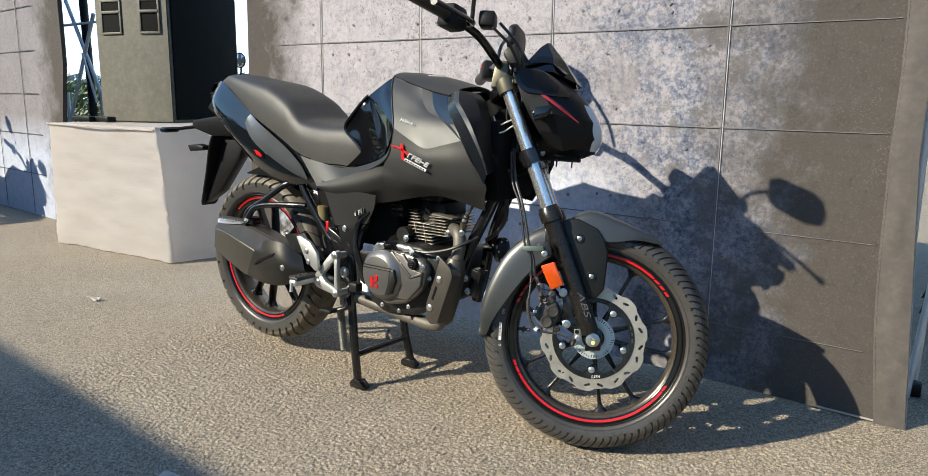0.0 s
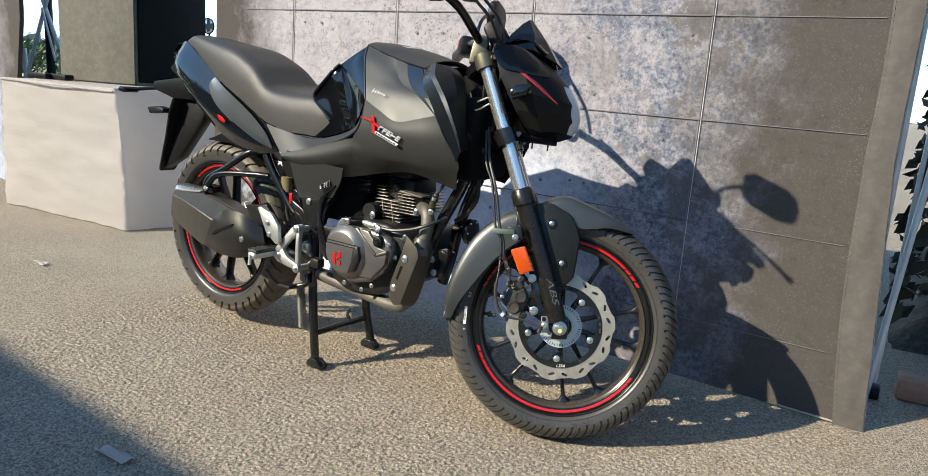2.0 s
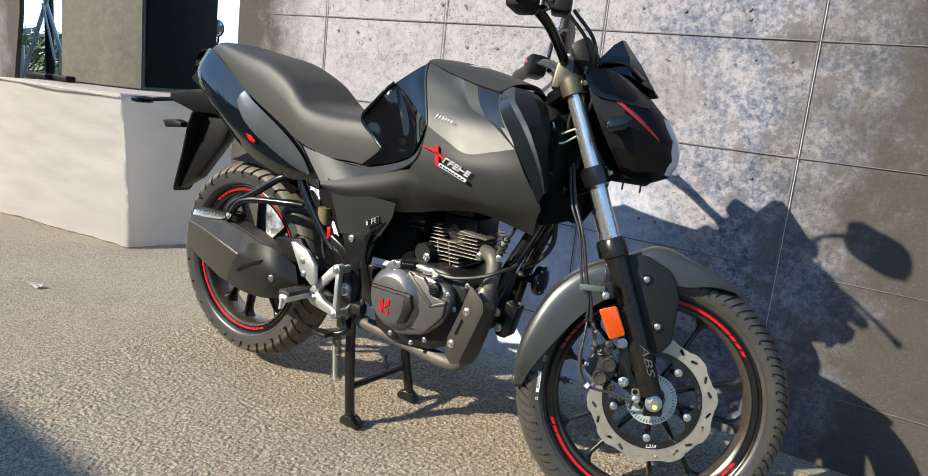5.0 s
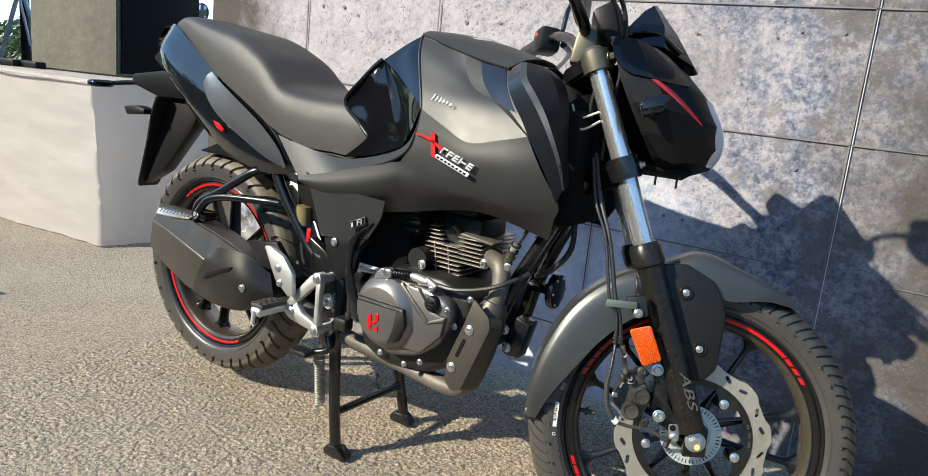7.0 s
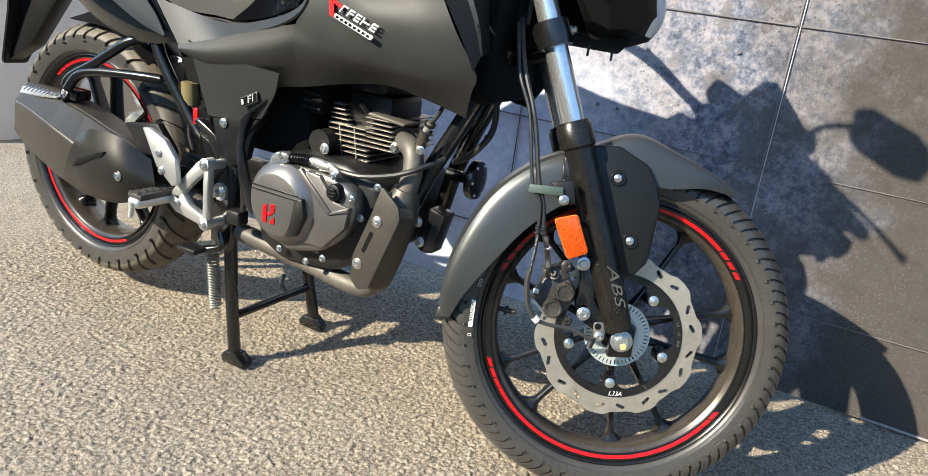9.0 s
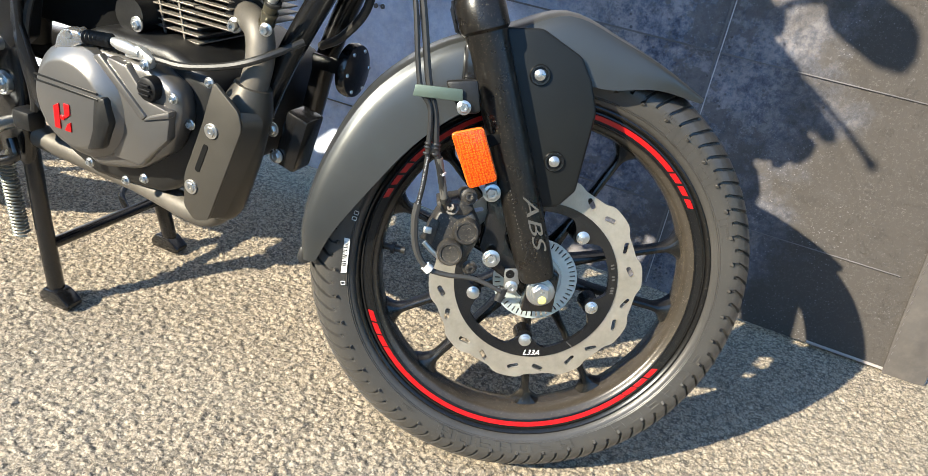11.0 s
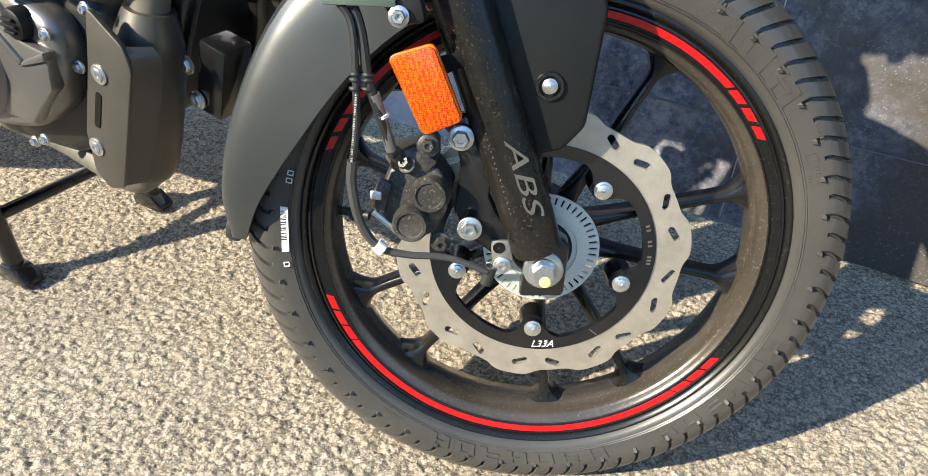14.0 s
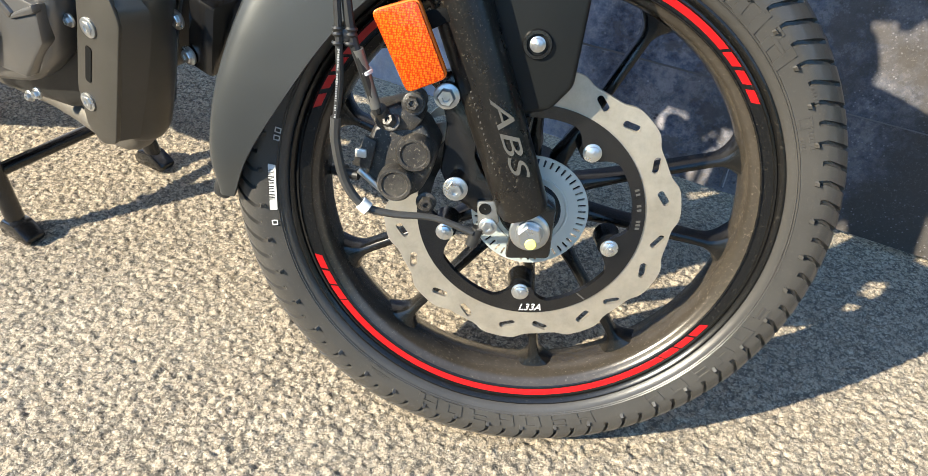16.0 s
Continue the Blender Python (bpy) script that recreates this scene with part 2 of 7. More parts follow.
def canvas_material(name, shift, fades, pale=1.0):
    """Printed concrete on stretched canvas: pale mottled patches, dark smears, pits and scratches.
    fades: where the print fades into flat taupe cloth, as (from x, to x)."""
    q = Mat(name, (0.3, 0.29, 0.29), 0.78, spec=0.12)
    own = q.co
    mp = q.node("ShaderNodeMapping")
    mp.inputs["Location"].default_value = (shift, 0, shift * 0.37)
    q.link(q.co, mp.inputs["Vector"])
    q.co = mp.outputs[0]
    big = q.noise(2.4, 10, 0.66)
    mid = q.noise(11.0, 9, 0.72)
    fine = q.noise(55.0, 7, 0.78)
    grain = q.noise(190.0, 4, 0.8)
    v = q.math("ADD", q.math("MULTIPLY", big, 0.26), q.math("ADD", q.math("MULTIPLY", mid, 0.28), q.math("MULTIPLY", fine, 0.46)))
    sx = q.t.nodes.new("ShaderNodeSeparateXYZ")
    q.link(own, sx.inputs[0])
    v = q.math("ADD", v, q.val(sx.outputs[0], 0.045, -0.045, 0.5, 1.35))
    stops = ((0.37, (0.050, 0.060, 0.090)), (0.435, (0.158, 0.170, 0.218)), (0.475, (0.275, 0.262, 0.283)), (0.53, (0.338, 0.318, 0.338)), (0.62, (0.385, 0.362, 0.380)), (0.74, (0.46, 0.44, 0.47)))
    c = q.ramp(v, *((at, tuple(w * pale for w in tone)) for at, tone in stops))
    c = q.mix(q.val(grain, 0.0, 0.50, 0.50, 0.70), c, (0.12, 0.115, 0.12))
    c = q.mix(q.val(q.noise(38.0, 8, 0.8), 0.0, 0.8, 0.60, 0.66), c, (0.10, 0.095, 0.10))
    c = q.mix(q.val(q.noise(16.0, 9, 0.8, (1.1, 1.0, 0.8)), 0.0, 0.22, 0.56, 0.62), c, (0.42 * pale, 0.405 * pale, 0.43 * pale))
    rim = q.math("ABSOLUTE", q.math("SUBTRACT", q.noise(5.0, 10, 0.78), 0.53))
    c = q.mix(q.math("MULTIPLY", q.val(rim, 1.0, 0.0, 0.003, 0.010), 0.75), c, (0.13, 0.125, 0.135))
    pit = q.voronoi(70.0)
    c = q.mix(q.math("MULTIPLY", q.val(pit, 1.0, 0.0, 0.14, 0.24), q.val(q.noise(9.0, 4, 0.7), 0.0, 0.9, 0.50, 0.56)), c, (0.07, 0.068, 0.075))
    spall = q.math("MULTIPLY", q.val(q.noise(6.5, 9, 0.74), 0.0, 0.75, 0.55, 0.575), q.val(sx.outputs[0], 0.0, 1.0, 0.95, 1.35))
    c = q.mix(spall, c, (0.135 * pale, 0.125 * pale, 0.125 * pale))
    # Paler print low left, made brighter and bluer to stand in for sky-lit shade.
    shade_wash = q.math("MULTIPLY", q.val(sx.outputs[0], 1.0, 0.0, 0.98, 1.26), q.val(sx.outputs[2], 1.0, 0.0, 0.48, 0.78))
    shade_wash = q.math("MULTIPLY", shade_wash, q.val(mid, 0.80, 1.0, 0.40, 0.60))
    c = q.mix(shade_wash, c, q.ramp(fine, (0.40, (0.62 * pale, 0.69 * pale, 0.88 * pale)), (0.60, (0.76 * pale, 0.82 * pale, 0.97 * pale))))
    chip = q.voronoi(60.0)
    c = q.mix(q.math("MULTIPLY", q.val(chip, 1.0, 0.0, 0.06, 0.14), q.val(q.noise(7.0, 4, 0.7), 0.0, 0.8, 0.52, 0.58)), c, (0.46, 0.45, 0.49))
    sep = q.t.nodes.new("ShaderNodeSeparateXYZ")
    q.link(own, sep.inputs[0])
    x = q.math("ADD", sep.outputs[0], q.math("MULTIPLY", q.math("SUBTRACT", q.noise(5.0, 6, 0.7), 0.5), 0.8))
    cloth = q.mix(q.val(q.noise(210, 5, 0.8), 0, 0.45, 0.55, 0.68), (0.066, 0.059, 0.053), (0.17, 0.158, 0.150))
    for a, b in fades:
        f = q.val(x, 0.0, 1.0, a, b) if a < b else q.val(x, 1.0, 0.0, b, a)
        c = q.mix(f, c, cloth)
    fleck = q.voronoi(150.0)
    near = q.math("MULTIPLY", q.val(x, 0.0, 1.0, 1.0, 1.5), q.val(q.noise(4.0, 5, 0.75), 0.0, 1.0, 0.47, 0.60))
    c = q.mix(q.math("MULTIPLY", q.val(fleck, 0.4, 0.0, 0.10, 0.24), near), c, (0.36 * pale, 0.35 * pale, 0.36 * pale))
    q.set("Base Color", c)
    q.bump(q.noise(90.0, 6, 0.8), 0.5, 0.004)
    q.bump(q.val(q.noise(24.0, 8, 0.8), 0, 1, 0.55, 0.60), 0.4, 0.004)
    q.bump(grain, 0.25, 0.002)
    q.bump(q.noise(1.8, 2), 0.25, 0.02)
    return q.m


def cloth_material():
    q = Mat("white_cotton", (0.78, 0.75, 0.73), 0.85)
    q.set("Base Color", q.mix(q.val(q.noise(4, 5), 0, 1), (0.47, 0.435, 0.41), (0.52, 0.485, 0.46)))
    q.bump(q.noise(9.0, 8, 0.62, (1.0, 1.0, 2.6)), 0.45, 0.007)
    q.bump(q.val(q.noise(4.0, 6, 0.7, (0.8, 0.8, 3.5)), 0, 1, 0.47, 0.53), 0.25, 0.004)
    q.bump(q.noise(500, 2), 0.2, 0.001)
    tr = q.node("ShaderNodeBsdfTranslucent", Color=(0.80, 0.76, 0.72, 1))
    both = q.node("ShaderNodeMixShader", Fac=0.5)
    q.link(q.b.outputs[0], both.inputs[1])
    q.link(tr.outputs[0], both.inputs[2])
    q.link(both.outputs[0], q.t.nodes["Material Output"].inputs["Surface"])
    return q.m


M_DISC, M_REFL, M_ASPHALT = disc_material(), reflector_material(), asphalt_material()
# second canvas: same print at 0.55 tone, its dimmer light put into the colour
M_CANVAS, M_CANVAS_DIM, M_CLOTH = canvas_material("concrete_print_canvas", 0.0, ((1.35, 1.75), (-0.25, -0.5))), canvas_material("concrete_print_canvas_dim", 7.3, ((-3.5, -3.2),), 0.55), cloth_material()
M_HEM = plain("taupe_canvas_hem", (0.068, 0.060, 0.054), 0.75, 0.0, 0.0, 700.0, 0.12, 0.1, 0.3)
M_SEAM = plain("printed_joint", (0.13, 0.12, 0.12), 0.7, 0.0, 0.0, 300.0, 0.2, 0.0, 0.1)
M_SEAMLITE = plain("printed_joint_light", (0.40, 0.385, 0.39), 0.7, 0.0, 0.0, 300.0, 0.2, 0.0, 0.1)
M_SPK = plain("worn_cabinet_paint", (0.080, 0.075, 0.056), 0.6, 0.0, 0.0, 60.0, 0.18, 0.15, 0.3)
M_GRILLE = plain("black_speaker_grille", (0.004, 0.0045, 0.0045), 0.75, 0.0, 0.0, 250.0, 0.3, 0.0, 0.8, 0.1)
M_GALV = plain("galvanised_tube", (0.55, 0.57, 0.58), 0.45, 0.35, 0.0, 300.0, 0.12, 0.05, 0.1)
M_LEAF = plain("hedge_leaf", (0.045, 0.085, 0.025), 0.5, 0.0, 0.0, 90.0, 0.5, 0.0, 0.1)
# far leaves: distance haze is mixed into their pale grey colour
M_FARLEAF = plain("hazed_tree_leaf", (0.17, 0.20, 0.19), 0.8, 0.0, 0.0, 90.0, 0.3, 0.0, 0.0)
M_WOOD = plain("weathered_wood", (0.28, 0.17, 0.09), 0.65, 0.0, 0.0, 120.0, 0.25, 0.1, 0.4)
M_HAZE = Mat("pale_horizon_haze", (0.7, 0.75, 0.8), 1.0)
M_HAZE.set("Emission Color", M_HAZE.ramp(M_HAZE.noise(0.02, 3), (0.3, (0.70, 0.80, 0.90)), (0.7, (0.80, 0.87, 0.92))))
M_HAZE.b.inputs["Emission Strength"].default_value = 0.85
M_HAZE = M_HAZE.m
M_BRICK = plain("dusty_red_brick", (0.25, 0.13, 0.085), 0.9, 0.0, 0.0, 120.0, 0.25, 0.4, 0.6)
M_SHRUB = plain("dark_shrub_leaf", (0.018, 0.026, 0.012), 0.6, 0.0, 0.0, 90.0, 0.5, 0.0, 0.1)
M_MUD = plain("dark_earth", (0.03, 0.027, 0.022), 0.95, 0.0, 0.0, 80.0, 0.4, 0.3, 0.8)
M_MIRROR = plain("mirror_glass", (0.85, 0.88, 0.92), 0.03, 1.0, 0.0, 300.0, 0.01, 0.0, 0.0)


# ---- shape helpers ----
def finish(bm, mat, sharp=38):
    me = bpy.data.meshes.new("m")
    bmesh.ops.recalc_face_normals(bm, faces=bm.faces)
    lim = radians(sharp)
    for f in bm.faces:
        f.smooth = True
    for e in bm.edges:
        if len(e.link_faces) == 2 and e.calc_face_angle(0) > lim:
            e.smooth = False
    bm.to_mesh(me)
    bm.free()
    me.materials.append(mat)
    return me


def part(name, bm, mat, parent=None, label="", sharp=38):
    """Links a bmesh as one mesh object under a thing or a part."""
    ob = new(name, finish(bm, mat, sharp))
    if parent:
        ob.parent = parent
    if label:
        tagged(ob, label)
    return ob


def thing(name, label, category, m=None, group="", kind=""):
    ob = new(name)
    ob.empty_display_size = 0.1
    if m:
        ob.matrix_world = m
    return tagged(ob, label, category, group, kind)


def spline(pts, n):
    """A Catmull-Rom curve through the points, n steps a span."""
    p = [Vector(q) for q in pts]
    if len(p) < 3 or n < 2:
        return p
    p = [p[0] * 2 - p[1]] + p + [p[-1] * 2 - p[-2]]
    out = []
    for i in range(1, len(p) - 2):
        a, b, c, d = p[i - 1:i + 3]
        for k in range(n):
            t = k / n
            out.append(0.5 * (2 * b + (c - a) * t + (2 * a - 5 * b + 4 * c - d) * t * t + (3 * b - a - 3 * c + d) * t ** 3))
    out.append(p[-2])
    return out


def rings(bm, loops, caps=True, closed=True):
    """Joins loops of points into a skin."""
    vs = [[bm.verts.new(q) for q in lp] for lp in loops]
    n = len(vs[0])
    for a, b in zip(vs, vs[1:]):
        for i in range(n if closed else n - 1):
            j = (i + 1) % n
            bm.faces.new((a[i], a[j], b[j], b[i]))
    if caps:
        bm.faces.new(list(reversed(vs[0])))
        bm.faces.new(vs[-1])
    return bm


def tube(pts, r, seg=10, n=5, bm=None, caps=True):
    bm = bm or bmesh.new()
    p = spline(pts, n)
    rs = r if isinstance(r, (list, tuple)) else [r]
    loops, up = [], None
    for i, q in enumerate(p):
        d = (p[min(i + 1, len(p) - 1)] - p[max(i - 1, 0)]).normalized()
        if up is None:
            up = d.orthogonal().normalized()
        up = (up - d * up.dot(d)).normalized()
        w = d.cross(up)
        f = i / max(1, len(p) - 1) * (len(rs) - 1)
        k = min(int(f), max(0, len(rs) - 2))
        rad = rs[0] if len(rs) == 1 else rs[k] + (rs[k + 1] - rs[k]) * (f - k)
        loops.append([q + rad * (up * math.cos(2 * math.pi * s / seg) + w * math.sin(2 * math.pi * s / seg)) for s in range(seg)])
    return rings(bm, loops, caps)


def rod(a, b, r, seg=12, bm=None):
    return tube([a, b], r, seg, 1, bm)


def lathe(profile, seg=48, m=None, bm=None, caps=True, a0=0.0, a1=360.0):
    """Turns a profile of (radius, offset) round the y axis."""
    bm = bm or bmesh.new()
    m = m or Matrix()
    full = a1 - a0 >= 359.9
    k = seg if full else seg + 1
    loops = []
    for r, y in profile:
        loops.append([m @ Vector((r * math.cos(radians(a0 + (a1 - a0) * i / seg)), y, r * math.sin(radians(a0 + (a1 - a0) * i / seg)))) for i in range(k)])
    return rings(bm, loops, caps and full, full)


def prism(outline, y0, y1, bevel=0.0, bm=None, segs=2):
    """An outline of (x, z) made thick from y0 to y1, with rounded edges."""
    b = bmesh.new()
    lo = [b.verts.new((x, y0, z)) for x, z in outline]
    hi = [b.verts.new((x, y1, z)) for x, z in outline]
    n = len(lo)
    b.faces.new(lo)
    b.faces.new(list(reversed(hi)))
    for i in range(n):
        b.faces.new((lo[i], hi[i], hi[(i + 1) % n], lo[(i + 1) % n]))
    bmesh.ops.recalc_face_normals(b, faces=b.faces)
    if bevel:
        bmesh.ops.bevel(b, geom=b.edges[:], offset=bevel, segments=segs, profile=0.5, affect="EDGES", clamp_overlap=True)
    return merge(b, bm)


def merge(b, bm=None, m=None):
    if m is not None:
        b.transform(m)
    if bm is None:
        return b
    me = bpy.data.meshes.new("t")
    b.to_mesh(me)
    b.free()
    bm.from_mesh(me)
    bpy.data.meshes.remove(me)
    return bm


def box(c, s, bevel=0.0, m=None, bm=None, segs=2):
    b = bmesh.new()
    bmesh.ops.create_cube(b, size=1.0)
    b.transform(Matrix.Translation(c) @ Matrix.Diagonal((*s, 1)))
    if bevel:
        bmesh.ops.bevel(b, geom=b.edges[:], offset=bevel, segments=segs, profile=0.5, affect="EDGES", clamp_overlap=True)
    return merge(b, bm, m)


def net(ctrl, nu=6, nv=6, thick=0.004, bm=None, mirror=False, crease=False):
    """A smooth sheet through a net of control points (rows of equal length), with thickness."""
    b = bm or bmesh.new()
    if mirror:
        ctrl = [[(x, -y, z) for x, y, z in row] for row in ctrl]
    rows = [spline(r, nu) for r in ctrl]
    cols = [([Vector(q) for q in c] if crease else spline(c, nv)) for c in zip(*rows)]
    g = [list(r) for r in zip(*cols)]
    nr, nc = len(g), len(g[0])
    nor = [[None] * nc for _ in range(nr)]
    for i in range(nr):
        for j in range(nc):
            du = g[i][min(j + 1, nc - 1)] - g[i][max(j - 1, 0)]
            dv = g[min(i + 1, nr - 1)][j] - g[max(i - 1, 0)][j]
            k = du.cross(dv)
            nor[i][j] = k.normalized() if k.length > 1e-9 else Vector((0, 1, 0))
    mid = g[nr // 2][nc // 2]
    sgn = 1.0 if nor[nr // 2][nc // 2].dot(Vector((0, mid.y, 0))) <= 0 else -1.0
    f = [[b.verts.new(q) for q in r] for r in g]
    k = [[b.verts.new(g[i][j] + nor[i][j] * thick * sgn) for j in range(nc)] for i in range(nr)]
    for i in range(nr - 1):
        for j in range(nc - 1):
            b.faces.new((f[i][j], f[i][j + 1], f[i + 1][j + 1], f[i + 1][j]))
            b.faces.new((k[i][j], k[i + 1][j], k[i + 1][j + 1], k[i][j + 1]))
    for j in range(nc - 1):
        b.faces.new((f[0][j], k[0][j], k[0][j + 1], f[0][j + 1]))
        b.faces.new((f[-1][j], f[-1][j + 1], k[-1][j + 1], k[-1][j]))
    for i in range(nr - 1):
        b.faces.new((f[i][0], f[i + 1][0], k[i + 1][0], k[i][0]))
        b.faces.new((f[i][-1], k[i][-1], k[i + 1][-1], f[i + 1][-1]))
    bmesh.ops.remove_doubles(b, verts=b.verts, dist=1e-5)
    return b


def bolt(p, r=0.006, axis=(0, -1, 0), h=0.006, washer=True):
    """A flanged hexagon bolt head."""
    b = bmesh.new()
    lathe([(0.0005, 0), (r * 1.45, 0), (r * 1.45, -0.0018), (r * 1.3, -0.0024), (0.0005, -0.0024)] if washer else [(0.0005, 0), (r, 0), (r, -0.001), (0.0005, -0.001)], 20, None, b, False)
    lathe([(r, -0.002), (r, -h * 0.85), (r * 0.86, -h), (r * 0.45, -h), (r * 0.40, -h * 0.75), (0.0005, -h * 0.75)], 6, None, b, False)
    q = Vector((0, -1, 0)).rotation_difference(Vector(axis)).to_matrix().to_4x4()
    b.transform(Matrix.Translation(p) @ q)
    return b


def text_mesh(s, size, depth=0.0006, shear=0.0):
    """Letters as a mesh in the xz plane, facing -y, centred."""
    cu = bpy.data.curves.new("t", "FONT")
    cu.body, cu.size, cu.extrude, cu.shear = s, size, depth, shear
    cu.align_x, cu.align_y = "CENTER", "CENTER"
    ob = new("t", cu)
    me = bpy.data.meshes.new_from_object(ob)
    b = bmesh.new()
    b.from_mesh(me)
    bpy.data.objects.remove(ob)
    bpy.data.curves.remove(cu)
    bpy.data.meshes.remove(me)
    b.transform(pose(0, 0, 0, 90, 0, 0))
    return b


# ---- setting ----
def ground():
    """One sheet to the horizon; near the motorcycle its stones are real relief."""
    def axis(a, b, step):
        inner = np.arange(a, b + step / 2, step)
        grow = np.array([0.02, 0.05, 0.12, 0.3, 0.7, 1.6, 4, 10, 28, 80, 300])
        return np.concatenate((a - grow[::-1], inner, inner[-1] + grow))

    x0, x1, y0, y1, step = -0.45, 2.10, -1.02, 0.62, 0.0030
    xs, ys = axis(x0, x1, step), axis(y0, y1, step)
    gx, gy = np.meshgrid(xs, ys)
    rng = np.random.RandomState(7)
    lump = np.zeros_like(gx)
    for cell, tall, reach in ((0.0095, 0.0060, 0.66), (0.0054, 0.0042, 0.66)):
        jx, jy, jh = rng.rand(512, 512), rng.rand(512, 512), rng.rand(512, 512)
        cx, cy = np.floor(gx / cell).astype(int), np.floor(gy / cell).astype(int)
        for dx in (-1, 0, 1):
            for dy in (-1, 0, 1):
                a, b = (cx + dx) % 512, (cy + dy) % 512
                px, py = (cx + dx + jx[b, a]) * cell, (cy + dy + jy[b, a]) * cell
                d = np.hypot((gx - px) * (0.8 + 0.5 * jy[b, a]), (gy - py) * (0.8 + 0.5 * jx[b, a])) / (cell * reach)
                lump = np.maximum(lump, tall * (0.35 + 0.65 * jh[b, a]) * np.sqrt(np.clip(1 - d ** 2.4, 0, 1)))
    edge = np.minimum(np.minimum(gx - x0, x1 - gx), np.minimum(gy - y0, y1 - gy))
    fade = np.clip(edge / 0.15, 0, 1)
    z = (lump - 0.0050) * fade - 0.0008 * (1 - fade)
    n, k = len(xs), len(ys)
    me = bpy.data.meshes.new("ground")
    me.vertices.add(n * k)
    me.vertices.foreach_set("co", np.stack((gx, gy, z), -1).astype(np.float32).ravel())
    i = (np.arange(k - 1)[:, None] * n + np.arange(n - 1)[None, :]).ravel()
    quads = np.stack((i, i + 1, i + n + 1, i + n), -1)
    me.loops.add(quads.size)
    me.loops.foreach_set("vertex_index", quads.ravel().astype(np.int32))
    me.polygons.add(len(quads))
    me.polygons.foreach_set("loop_start", np.arange(0, quads.size, 4, dtype=np.int32))
    me.update(calc_edges=True)
    me.polygons.foreach_set("use_smooth", np.ones(len(quads), dtype=bool))
    me.materials.append(M_ASPHALT)
    tagged(new("ground", me), "coarse grey-tan asphalt in low sun", "ground", kind="structure")


def canvas_wall(name, label, mat, quad, y_of, cols=40, rows=30):
    """A sheet of stretched canvas: quad gives the left and right edge at a height."""
    bm = bmesh.new()
    grid = []
    for back in (0, 1):
        g = []
        for i in range(rows + 1):
            row = []
            for j in range(cols + 1):
                u, v = j / cols, i / rows
                x, z = quad(u, v)
                w = 0.004 * noise.noise((x * 1.7, z * 1.3, 3.1)) * (1 if back == 0 else 0)
                row.append(bm.verts.new((x, y_of(x, z) + w + 0.03 * back, z)))
            g.append(row)
        grid.append(g)
    f, k = grid
    for i in range(rows):
        for j in range(cols):
            bm.faces.new((f[i][j], f[i][j + 1], f[i + 1][j + 1], f[i + 1][j]))
            bm.faces.new((k[i][j], k[i + 1][j], k[i + 1][j + 1], k[i][j + 1]))
    rim = [(0, j) for j in range(cols + 1)] + [(i, cols) for i in range(1, rows + 1)] + [(rows, j) for j in range(cols - 1, -1, -1)] + [(i, 0) for i in range(rows - 1, 0, -1)]
    for (a, b), (c, d) in zip(rim, rim[1:] + rim[:1]):
        bm.faces.new((f[a][b], k[a][b], k[c][d], f[c][d]))
    ob = part(name, bm, mat, sharp=60)
    return tagged(ob, label, "backdrop wall", kind="structure")


WALL_Y, WALL_TOP = 0.584, 2.5


def wall_bottom(x):
    return max(0.0, 0.047 * (2.056 - x))


def wall_quad(u, v):
    x0 = -0.66 + 0.055 * v
    x1 = 2.056 - 0.05 * min(1, v * 3.2) + 0.03 * max(0, v - 0.33)
    x = x0 + (x1 - x0) * u
    b = wall_bottom(x)
    return x, b + (WALL_TOP - b) * v


def strip(bm, a, b, w, y):
    """A thin flat bar between two points (x, z) that stands proud of the wall."""
    a, b = Vector((a[0], 0, a[1])), Vector((b[0], 0, b[1]))
    d = (b - a).normalized() * w / 2
    s = Vector((-d.z, 0, d.x))
    q = [a - s, b - s, b + s, a + s]
    lo = [bm.verts.new((p.x, y, p.z)) for p in q]
    hi = [bm.verts.new((p.x, y - 0.0012, p.z)) for p in q]
    bm.faces.new(hi)
    for i in range(4):
        bm.faces.new((lo[i], lo[(i + 1) % 4], hi[(i + 1) % 4], hi[i]))


def seam_z(z, x):
    """Height of a printed joint along the wall: level high up, sinking to the right lower down."""
    return z + (1.147 - z) / 1.147 * 0.047 * (1.483 - x) * 0.75


